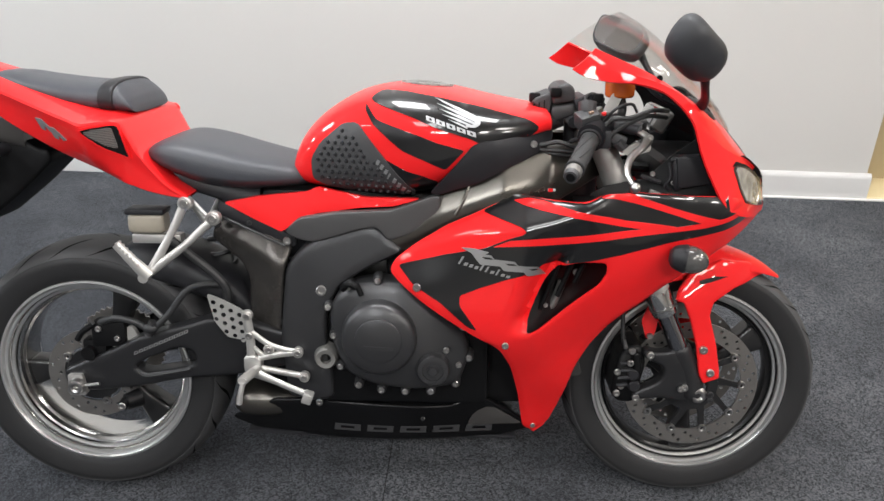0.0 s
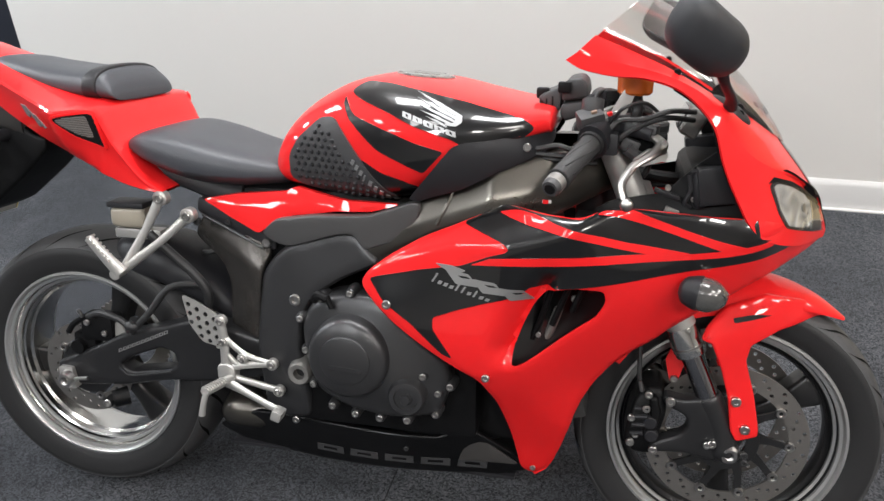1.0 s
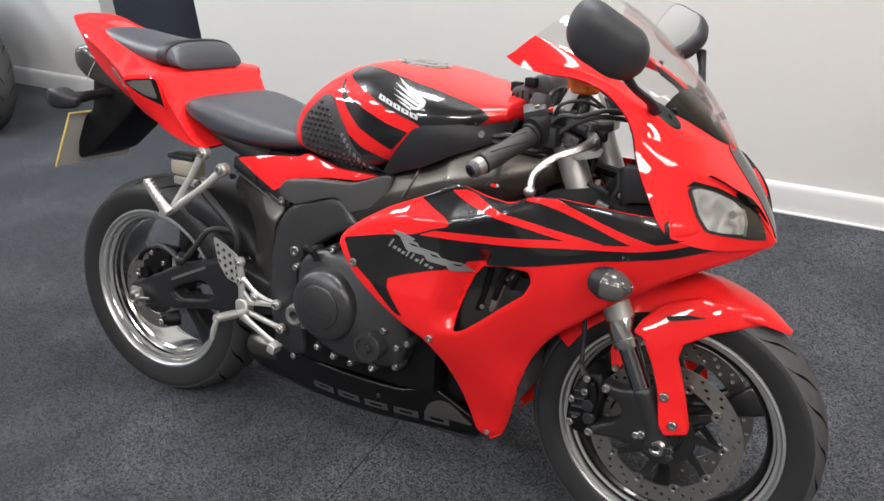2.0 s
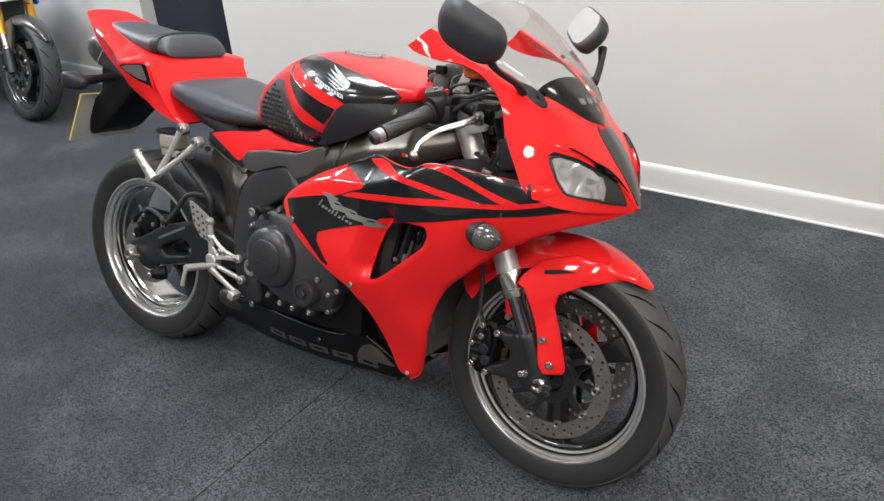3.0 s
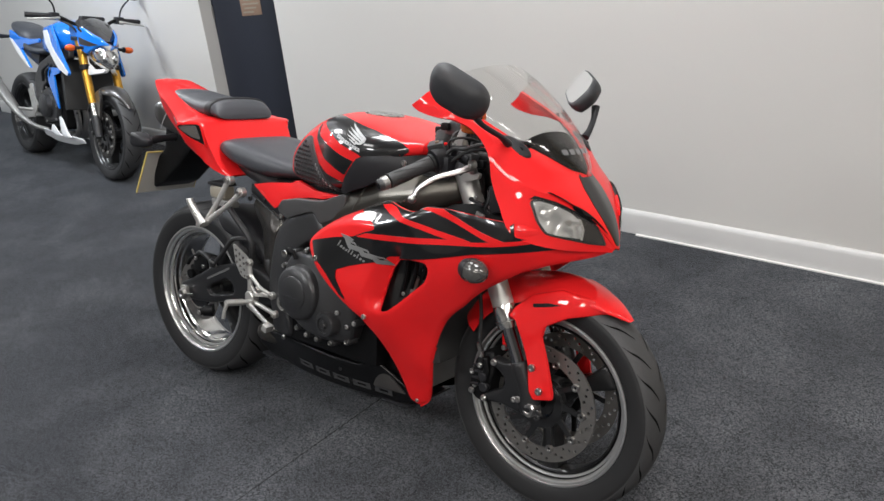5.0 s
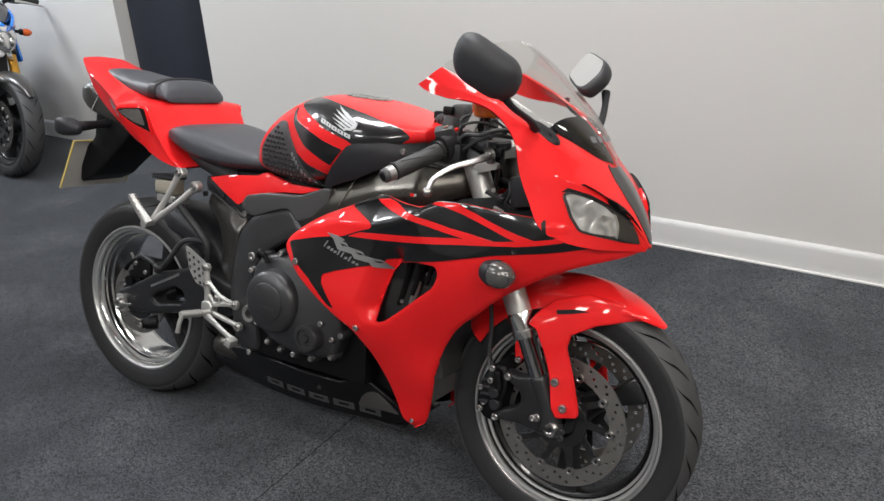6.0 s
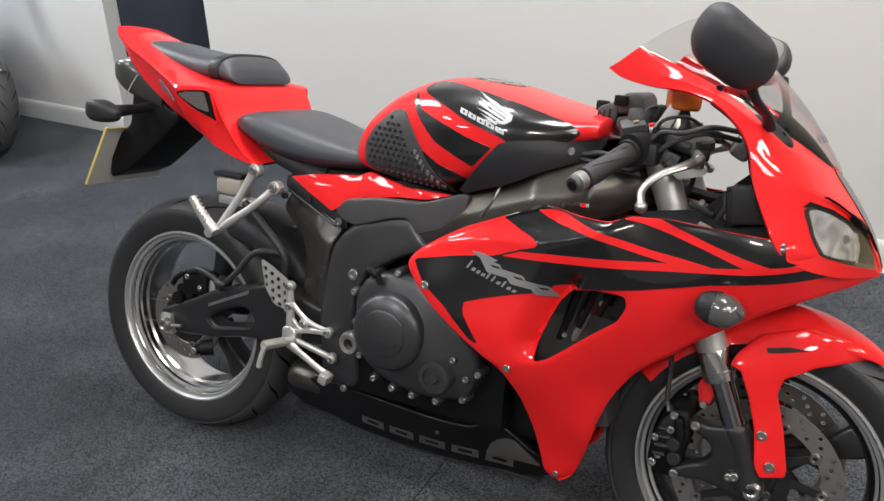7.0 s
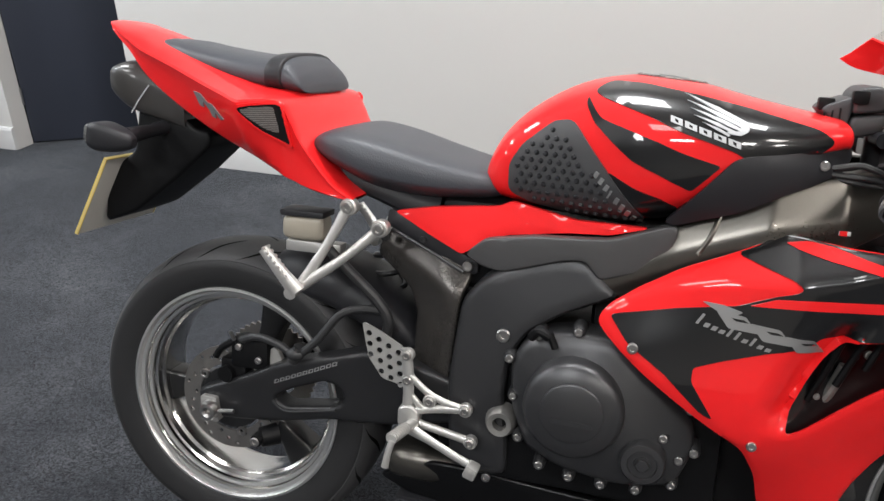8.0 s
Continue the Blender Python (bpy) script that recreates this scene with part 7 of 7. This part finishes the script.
part("switch_lump", joined(moved(block(-0.022, 0.022, -0.016, 0.016, -0.014, 0.014, 0.005), pose(1.125, -0.06, 0.955, 0, -20, 0)), moved(block(-0.014, 0.014, -0.012, 0.012, -0.02, 0.02, 0.004), pose(1.15, -0.05, 0.950, 0, 20, 0)), lathe([(0, -0.09), (0.012, -0.09), (0.012, -0.03), (0, -0.03)], 16, (1.10, 0, 0.915))), PLASTIC, bike)
dash = part("instrument_panel", moved(block(-0.016, 0.020, -0.066, 0.066, -0.026, 0.026, 0.010, 3), pose(1.292, 0, 0.918, 0, 28, 0)), GREYBOX, bike, "cloudy grey instrument panel")
part("dial_face", moved(block(-0.019, -0.0165, -0.058, 0.058, -0.020, 0.020, 0.002), pose(1.292, 0, 0.918, 0, 28, 0)), SMOKE, dash)
for pts, r in (([(1.090, -0.13, 0.880), (1.140, -0.17, 0.908), (1.165, -0.17, 0.932), (1.204, -0.17, 0.936), (1.246, -0.165, 0.950), (1.290, -0.12, 0.945)], 0.0048),
               ([(1.120, -0.15, 0.880), (1.159, -0.17, 0.897), (1.178, -0.17, 0.911), (1.205, -0.168, 0.927), (1.241, -0.165, 0.939), (1.290, -0.11, 0.930)], 0.0048),
               ([(1.000, -0.11, 0.890), (1.021, -0.15, 0.876), (1.062, -0.15, 0.882), (1.105, -0.15, 0.870), (1.125, -0.15, 0.890)], 0.0050),
               ([(1.000, -0.11, 0.880), (1.021, -0.15, 0.868), (1.074, -0.15, 0.864), (1.115, -0.15, 0.859), (1.138, -0.15, 0.871)], 0.0050),
               ([(1.000, -0.10, 0.872), (1.030, -0.145, 0.861), (1.080, -0.146, 0.854), (1.130, -0.13, 0.850)], 0.0042),
               ([(1.150, -0.16, 0.925), (1.170, -0.185, 0.955), (1.205, -0.16, 0.962), (1.230, -0.10, 0.940)], 0.0032),
               ([(1.135, -0.14, 0.930), (1.120, -0.10, 0.965), (1.150, -0.04, 0.970), (1.190, 0.02, 0.930)], 0.0036),
               ([(1.200, -0.13, 0.905), (1.222, -0.12, 0.872), (1.215, -0.10, 0.830), (1.190, -0.06, 0.800)], 0.0050)):
    part("control_cable", tube(pts, r, 8), HOSE, bike, "black control cable")
sw = part("throttle_case", joined(moved(block(-0.024, 0.020, -0.018, 0.018, -0.016, 0.018, 0.006), pose(1.118, -0.165, 0.930, 20, -15, 20)), moved(lathe([(0, -0.012), (0.017, -0.012), (0.019, -0.008), (0.019, 0.012), (0, 0.012)], 18), pose(1.118, -0.150, 0.952, 70, 0, 0))), COCKPIT, bike, "black throttle and switch case")
part("switch_button", moved(block(-0.005, 0.005, -0.003, 0.003, -0.003, 0.003, 0.001), pose(1.122, -0.178, 0.946, 20, -15, 20)), NOTICE, sw, "small brown sticker")
part("switch_button", moved(block(-0.004, 0.004, -0.003, 0.003, -0.003, 0.003, 0.001), pose(1.148, -0.176, 0.944, 20, -15, 20)), RED, sw, "red stop switch")
part("brake_switch", joined(moved(block(-0.030, 0.026, -0.014, 0.014, -0.009, 0.009, 0.004), pose(1.205, -0.155, 0.918, 0, 5, -15)), moved(block(-0.016, 0.016, -0.012, 0.012, -0.012, 0.010, 0.004), pose(1.185, -0.150, 0.890, 0, 20, 0)), tube([(1.180, -0.16, 0.885), (1.200, -0.155, 0.870), (1.225, -0.15, 0.872)], [0.012, 0.010, 0.008], 10, 3)), COCKPIT, bike, "black brake switch and lever bracket")
for x, y, z in ((1.062, -0.065, 0.976), (1.020, -0.035, 0.962), (1.150, -0.075, 0.965), (1.235, -0.140, 0.900)):
    part("cable_clip", block(x - 0.012, x + 0.012, y - 0.010, y + 0.010, z - 0.010, z + 0.010, 0.004), SHADE, bike)
part("nose_stay", joined(tube([(1.13, 0.0, 0.83), (1.25, -0.02, 0.81), (1.40, -0.04, 0.81)], 0.012, 10), tube([(1.32, -0.18, 0.81), (1.32, 0.18, 0.81)], 0.010, 10, 0)), SHADE, bike)
part("headlight_back", block(1.28, 1.42, -0.14, 0.14, 0.745, 0.85, 0.03, 3), SHADE, bike, "black back of the headlight unit")
tag = part("warning_tag", moved(block(-0.008, 0.008, -0.001, 0.001, -0.003, 0.003, 0.0008), pose(1.049, -0.180, 0.787, 0, 0, 0)), PALE, bike, "small red and white tag")
part("tag_dot", moved(block(-0.005, 0.005, -0.001, 0.001, -0.0036, 0.0036, 0.0005), pose(1.047, -0.1815, 0.787, 0, 0, 0)), RED, tag)

# ---- the blue naked motorcycle by the doorway ----
blue = thing("motorcycle", "blue and white naked motorcycle with gold forks by the wall", "motorcycle", pose(-4.10, 1.37, 0, -13, 0, -6.5))
BX = 1.42
bf = make_wheel(blue, "front_wheel", BX, 0.300, 0.300, 0.060, 0.229, 0.046, WHEEL, WHEEL, 15, "black five-inch front wheel", 18)
br_ = make_wheel(blue, "rear_wheel", 0.0, 0.311, 0.311, 0.090, 0.228, 0.075, WHEEL, WHEEL, 40, "black rear wheel", 14)
for side in (-1, 1):
    far_disc = brake_disc(bf, BX, 0.300, 0.066, 0.150, 0.112, holes=24, side=side)
    far_disc.data.materials[0] = CASTING
    fk = part("fork_leg", tube([(1.150, side * 0.10, 0.900), (1.330, side * 0.10, 0.500)], 0.027, 20, 0), GOLD, blue, "gold anodised fork tube")
    part("chrome_tube", tube([(1.325, side * 0.10, 0.510), (1.375, side * 0.10, 0.400)], 0.021, 18, 0), POLISHED, fk)
    part("fork_bottom", tube([(1.366, side * 0.10, 0.420), (1.390, side * 0.10, 0.350), (1.418, side * 0.102, 0.285)], [0.026, 0.027, 0.024], 16, 3), FRAME_DARK, fk)
    part("fork_clamp", tube([(1.222, side * 0.10, 0.740), (1.236, side * 0.10, 0.708)], 0.034, 18, 0), SHADE, fk)
    cl = part("caliper", joined(shell(rounded([(1.275, 0.40), (1.315, 0.42), (1.345, 0.36), (1.335, 0.29), (1.295, 0.29)], 0.012), 0.105, thick=0.07, roll=0.01, side=side)), SHADE, fk, "black front brake caliper")
    bolt(cl, 1.30, 0.106, 0.39, 0.009, side=side)
    bolt(cl, 1.32, 0.106, 0.31, 0.009, side=side)
    hb = part("handlebar", tube([(1.10, 0, 1.00), (1.09, side * 0.10, 1.005), (1.06, side * 0.20, 1.045), (1.02, side * 0.36, 1.045)], 0.012, 12), SHADE, blue, "black tapered handlebar")
    part("grip", tube([(1.05, side * 0.245, 1.045), (1.012, side * 0.385, 1.045)], 0.017, 14, 0), RUBBER, hb)
    part("lever", tube([(1.10, side * 0.20, 1.035), (1.12, side * 0.26, 1.03), (1.075, side * 0.39, 1.02)], [0.010, 0.008, 0.006], 10), ALLOY, hb, "alloy lever")
    part("switch_box", block(1.03, 1.085, side * 0.19, side * 0.245, 1.02, 1.07, 0.008), PLASTIC, hb)
    mr = part("mirror", moved(ball((0, 0, 0), 0.022, 0.068, 0.046), pose(1.03, side * 0.335, 1.235, 0, 8, 0)), PLASTIC, blue, "black mirror on a stalk")
    part("mirror_stalk", tube([(1.07, side * 0.215, 1.06), (1.07, side * 0.235, 1.13), (1.045, side * 0.315, 1.21)], 0.006, 8), PLASTIC, mr)
    part("mirror_glass", moved(ball((0, 0, 0), 0.004, 0.060, 0.039), pose(1.009, side * 0.335, 1.238, 0, 8, 0)), MIRROR, mr)
    fi = part("front_indicator", joined(tube([(1.235, side * 0.11, 0.855), (1.235, side * 0.165, 0.853)], 0.011, 10, 0), ball((1.235, side * 0.165, 0.853), 0.024, 0.014, 0.020)), PLASTIC, blue)
    part("lens", ball((1.240, side * 0.195, 0.852), 0.026, 0.034, 0.022), ORANGE, fi, "orange indicator lens")
    part("tank_shroud", shell(rounded([(0.70, 0.965), (0.86, 0.99), (1.02, 0.90), (1.20, 0.685), (1.17, 0.665), (1.05, 0.70), (0.90, 0.80), (0.78, 0.86)], 0.02), bulge([(0.70, 0.96, 0.165), (0.86, 0.98, 0.175), (1.02, 0.88, 0.205), (1.18, 0.69, 0.195), (0.90, 0.82, 0.195)]), thick=0.01, roll=0.006, side=side), BLUE, blue, "blue tank shroud")
    part("shroud_flash", shell(rounded([(0.715, 0.945), (0.80, 0.955), (0.92, 0.87), (1.08, 0.77), (1.19, 0.69), (1.17, 0.668), (1.05, 0.705), (0.90, 0.805), (0.78, 0.865)], 0.012), bulge([(0.70, 0.96, 0.165), (0.86, 0.98, 0.175), (1.02, 0.88, 0.205), (1.18, 0.69, 0.195), (0.90, 0.82, 0.195)]), thick=0.006, roll=0, side=side, lift=0.003), WHITE, blue, "white shroud flash")
    part("radiator_shroud", shell(rounded([(0.68, 0.706), (0.80, 0.702), (1.056, 0.714), (0.995, 0.672), (0.88, 0.650), (0.905, 0.54), (0.920, 0.42), (0.885, 0.45), (0.80, 0.55), (0.744, 0.605)], 0.015), bulge([(0.68, 0.70, 0.150), (1.05, 0.71, 0.185), (0.92, 0.43, 0.165), (0.76, 0.60, 0.165)]), thick=0.008, roll=0.004, side=side), BLUE, blue, "blue side panel beside the radiator")
    part("frame_spar", shell(rounded([(0.46, 0.62), (0.56, 0.72), (0.80, 0.80), (1.08, 0.86), (1.10, 0.78), (0.86, 0.68), (0.62, 0.56), (0.56, 0.36), (0.47, 0.36)], 0.02), 0.15, thick=0.03, roll=0.008, side=side), FRAME_DARK, blue, "black frame spar")
    spoiler = part("belly_spoiler", shell(rounded([(0.48, 0.247), (0.70, 0.255), (0.90, 0.246), (1.05, 0.250), (1.16, 0.245), (1.17, 0.214), (1.033, 0.189), (0.734, 0.183), (0.60, 0.195), (0.50, 0.198)], 0.012), bulge([(0.48, 0.23, 0.12), (0.9, 0.25, 0.15), (1.16, 0.22, 0.10), (0.85, 0.18, 0.12)]), thick=0.006, roll=0.004, side=side), WHITE, blue, "white belly spoiler with two fins")
    for o in ([(0.868, 0.366), (0.885, 0.372), (0.922, 0.356), (1.01, 0.285), (1.09, 0.248), (0.96, 0.236), (0.900, 0.275)], [(0.730, 0.302), (0.755, 0.303), (0.84, 0.264), (0.92, 0.240), (0.80, 0.232), (0.715, 0.262)]):
        part("fin", shell(rounded(o, 0.008), bulge([(0.87, 0.37, 0.150), (1.05, 0.25, 0.160), (0.73, 0.30, 0.150), (0.80, 0.23, 0.155)]), thick=0.008, roll=0.003, side=side), WHITE, spoiler)
    part("swingarm", shell(rounded([(-0.05, 0.335), (0.20, 0.37), (0.50, 0.42), (0.50, 0.34), (0.20, 0.29), (-0.05, 0.285)], 0.015), 0.12, thick=0.03, roll=0.008, side=side), ALLOY, blue, "grey alloy swingarm")
    part("tail_panel", shell(rounded([(-0.10, 0.935), (0.10, 0.888), (0.30, 0.878), (0.50, 0.888), (0.50, 0.860), (0.28, 0.832), (0.14, 0.795), (0.31, 0.668), (0.22, 0.690), (0.04, 0.775), (-0.10, 0.865)], 0.012), 0.122, thick=0.010, roll=0.005, side=side), BLUE, blue, "blue tail panel")
    part("tail_flash", shell(rounded([(-0.095, 0.875), (-0.04, 0.866), (0.13, 0.786), (0.300, 0.670), (0.22, 0.694), (0.04, 0.780)], 0.008), 0.1245, thick=0.004, roll=0, side=side), WHITE, blue, "white tail flash")
    part("rear_indicator", tube([(-0.10, side * 0.06, 0.885), (-0.12, side * 0.15, 0.880), (-0.12, side * 0.20, 0.880)], [0.008, 0.014, 0.020], 12, 3), PLASTIC, blue, "black rear indicator")
    part("foot_hanger", shell(rounded([(0.36, 0.52), (0.42, 0.53), (0.52, 0.42), (0.50, 0.36), (0.44, 0.37), (0.40, 0.44)], 0.01), 0.17, thick=0.012, side=side), ALLOY, blue, "alloy footrest hanger")
    part("foot_peg", tube([(0.46, side * 0.18, 0.38), (0.45, side * 0.27, 0.39)], 0.011, 10, 0), ALLOY, blue)
part("fuel_tank", hull([(0.52, 0.86, 0.83, 0.80, 0.08, 2.4, 2.4), (0.56, 0.93, 0.84, 0.78, 0.12, 2.6, 2.6), (0.68, 1.00, 0.87, 0.77, 0.155, 2.6, 2.8), (0.82, 1.03, 0.89, 0.77, 0.175, 2.6, 2.8), (0.96, 1.01, 0.89, 0.79, 0.165, 2.6, 2.8), (1.06, 0.96, 0.89, 0.83, 0.11, 2.5, 2.6), (1.08, 0.92, 0.89, 0.86, 0.06, 2.3, 2.3)], 36, 5), BLUE, blue, "glossy blue fuel tank", sharp=60)
part("seat", hull([(0.14, 0.865, 0.84, 0.82, 0.09, 2.5, 2.4), (0.22, 0.862, 0.82, 0.79, 0.135, 2.7, 2.5), (0.36, 0.835, 0.80, 0.77, 0.135, 2.7, 2.5), (0.50, 0.835, 0.80, 0.77, 0.10, 2.5, 2.4), (0.56, 0.86, 0.82, 0.79, 0.07, 2.3, 2.3)], 28, 5), VINYL, blue, "black vinyl rider seat", sharp=60)
part("pillion_seat", hull([(-0.20, 0.985, 0.97, 0.95, 0.05, 2.4, 2.4), (-0.14, 1.00, 0.96, 0.93, 0.09, 2.6, 2.5), (0.0, 0.985, 0.93, 0.89, 0.115, 2.7, 2.5), (0.14, 0.95, 0.89, 0.85, 0.115, 2.6, 2.5), (0.19, 0.90, 0.87, 0.84, 0.08, 2.4, 2.4)], 28, 5), VINYL, blue, "black vinyl pillion seat", sharp=60)
part("undertail", hull([(-0.24, 0.965, 0.95, 0.93, 0.04, 2.5, 2.5), (-0.10, 0.94, 0.89, 0.85, 0.08, 3, 3), (0.15, 0.86, 0.80, 0.74, 0.10, 3, 3), (0.42, 0.80, 0.72, 0.66, 0.10, 3, 3)], 24, 4), PLASTIC, blue)
part("crankcase", block(0.52, 0.92, -0.13, 0.13, 0.28, 0.54, 0.04, 3), SHADE, blue, "black crankcase")
part("cylinder_block", block(0.70, 0.98, -0.13, 0.13, 0.46, 0.74, 0.05, 3), SHADE, blue, "black cylinder block")
part("clutch_cover", lathe([(0, -0.205), (0.05, -0.203), (0.08, -0.19), (0.085, -0.15)], 32, (0.70, 0, 0.43)), ENGINE, blue, "round dark clutch cover")
part("radiator", moved(block(-0.02, 0.02, -0.17, 0.17, -0.17, 0.17, 0.006), pose(1.03, 0, 0.60, 0, -12, 0)), RADIATOR, blue, "black radiator")
for k in range(4):
    part("exhaust_pipe", tube([(0.96, -0.105 + 0.07 * k, 0.56), (1.03, -0.10 + 0.066 * k, 0.47), (1.02, -0.07 + 0.047 * k, 0.33), (0.92, -0.05 + 0.03 * k, 0.24), (0.60, -0.05 + 0.015 * k, 0.22)], 0.019, 10), STEEL, blue, "steel header pipe")
sil = part("silencer", tube([(0.56, -0.10, 0.24), (0.44, -0.15, 0.255), (0.33, -0.18, 0.29), (0.22, -0.195, 0.335), (0.04, -0.205, 0.425), (-0.20, -0.21, 0.545)], [0.016, 0.017, 0.019, 0.027, 0.040, 0.042], 20, 5), FRAME, blue, "brushed steel silencer")
part("end_band", tube([(-0.190, -0.21, 0.540), (-0.204, -0.21, 0.547)], 0.045, 20, 0), FRAME_DARK, sil, "dark end band")
gt, gl = [], []
for a in np.linspace(38, 150, 9):
    f = (a - 38) / 112
    r = radians(a)
    gt.append((BX + 0.325 * math.cos(r), 0, 0.300 + 0.325 * math.sin(r)))
    rad = 0.318 - 0.05 * min(1, f * 2.5)
    gl.append((BX + rad * math.cos(r), -(0.015 + 0.062 * min(1, f * 2.5)), 0.300 + rad * math.sin(r)))
gm = arch(gt, gl, nv=30, nu=9, thick=0.004)
mg = part("mudguard", joined(gm, moved(gm, FLIP)), CHARCOAL, blue, "dark grey front mudguard", sharp=50)
for side in (-1, 1):
    part("mudguard_stay", shell(rounded([(1.30, 0.55), (1.40, 0.60), (1.42, 0.54), (1.395, 0.40), (1.36, 0.40)], 0.012), 0.088, thick=0.012, roll=0.004, side=side), CHARCOAL, mg)
hl = part("headlight", hull([(1.20, 0.885, 0.81, 0.745, 0.060, 2.6, 2.4), (1.30, 0.895, 0.815, 0.728, 0.074, 2.6, 2.0), (1.36, 0.885, 0.810, 0.722, 0.070, 2.5, 1.9), (1.395, 0.855, 0.800, 0.730, 0.056, 2.4, 1.9), (1.406, 0.83, 0.795, 0.755, 0.032, 2.2, 1.9)], 32, 5), REFLECT, blue, "clear headlight with a round bright reflector", sharp=60)
part("lens", hull([(1.29, 0.900, 0.815, 0.722, 0.078, 2.6, 2.0), (1.365, 0.890, 0.810, 0.716, 0.074, 2.5, 1.9), (1.402, 0.860, 0.800, 0.724, 0.060, 2.4, 1.9), (1.414, 0.83, 0.795, 0.750, 0.034, 2.2, 1.9)], 32, 5), LENS, hl, "clear lens", sharp=60)
for side in (-1, 1):
    part("bulb_bowl", ball((1.392, side * 0.030, 0.795), 0.020, 0.026, 0.036), POLISHED, hl)
    part("bulb_core", ball((1.410, side * 0.030, 0.795), 0.006, 0.010, 0.010), PALE, hl)
    part("cowl_side", shell(rounded([(1.06, 0.995), (1.22, 0.985), (1.37, 0.925), (1.425, 0.880), (1.36, 0.872), (1.31, 0.845), (1.25, 0.815), (1.16, 0.86), (1.10, 0.90)], 0.014), bulge([(1.06, 0.99, 0.13), (1.15, 0.87, 0.122), (1.26, 0.94, 0.104), (1.425, 0.876, 0.026), (1.33, 0.88, 0.086), (1.26, 0.82, 0.098)]), thick=0.012, roll=0.006, side=side), BLUE, hl, "blue headlight cowl")
    part("cowl_inset", shell(rounded([(1.19, 0.922), (1.31, 0.896), (1.37, 0.880), (1.30, 0.868), (1.20, 0.876)], 0.008), bulge([(1.06, 0.99, 0.13), (1.15, 0.87, 0.122), (1.26, 0.94, 0.104), (1.425, 0.876, 0.026), (1.33, 0.88, 0.086), (1.26, 0.82, 0.098)]), thick=0.004, roll=0, side=side, lift=0.003), CHARCOAL, hl, "grey inset lamp strip")
    part("chin", shell(rounded([(1.20, 0.81), (1.22, 0.76), (1.29, 0.718), (1.385, 0.728), (1.378, 0.704), (1.28, 0.682), (1.19, 0.725)], 0.012), bulge([(1.19, 0.79, 0.100), (1.28, 0.70, 0.092), (1.385, 0.715, 0.036)]), thick=0.025, roll=0.005, side=side), WHITE, hl, "white headlight chin")
fs_t = [(1.13, 0, 1.060), (1.19, 0, 1.040), (1.25, 0, 1.000), (1.30, 0, 0.950), (1.335, 0, 0.905)]
fs_l = [(1.10, -0.105, 1.005), (1.15, -0.115, 0.985), (1.20, -0.115, 0.960), (1.26, -0.095, 0.930), (1.325, -0.04, 0.90)]
fm = arch(fs_t, fs_l, nv=20, nu=9, thick=0.004)
part("flyscreen", joined(fm, moved(fm, FLIP)), SMOKE, blue, "dark smoked flyscreen", sharp=60)
part("instrument_pod", block(1.10, 1.16, -0.08, 0.08, 0.97, 1.06, 0.015, 3), PLASTIC, blue)
part("top_clamp", block(1.08, 1.17, -0.13, 0.13, 0.895, 0.925, 0.01), FRAME_DARK, blue)
for k in range(3):
    part("control_cable", tube([(1.06, -0.20 + 0.02 * k, 1.03), (1.16, -0.14 + 0.03 * k, 0.98 - 0.02 * k), (1.12, -0.05, 0.88)], 0.005, 8), HOSE, blue)
part("side_stand", joined(tube([(0.56, 0.15, 0.28), (0.60, 0.23, 0.14), (0.625, 0.262, 0.066)], [0.014, 0.012, 0.011], 10, 4), moved(block(-0.03, 0.03, -0.018, 0.018, -0.005, 0.005, 0.003), pose(0.628, 0.268, 0.066, 13, 0, 0))), SHADE, blue, "lowered black side stand")
part("engine_case", shell(rounded([(0.56, 0.40), (0.60, 0.52), (0.70, 0.56), (0.80, 0.53), (0.88, 0.44), (0.86, 0.34), (0.66, 0.31)], 0.02), 0.158, thick=0.04, roll=0.012), ENGINE, blue, "dark engine side case")
for x, z in ((0.58, 0.42), (0.61, 0.52), (0.70, 0.555), (0.80, 0.52), (0.865, 0.44), (0.85, 0.35), (0.68, 0.32)):
    bolt(blue, x, 0.160, z, 0.008)
part("heel_guard", shell(rounded([(0.40, 0.56), (0.46, 0.57), (0.50, 0.44), (0.47, 0.32), (0.43, 0.34)], 0.012), 0.172, [circle(0.455, 0.50, 0.012, 10), circle(0.460, 0.42, 0.010, 10)], thick=0.006, roll=0.002), ALLOY, blue, "alloy heel guard")
for k in range(3):
    part("engine_hose", tube([(0.62 + 0.08 * k, -0.15, 0.60), (0.66 + 0.07 * k, -0.165, 0.67), (0.74 + 0.06 * k, -0.15, 0.72)], 0.010, 8), HOSE, blue)
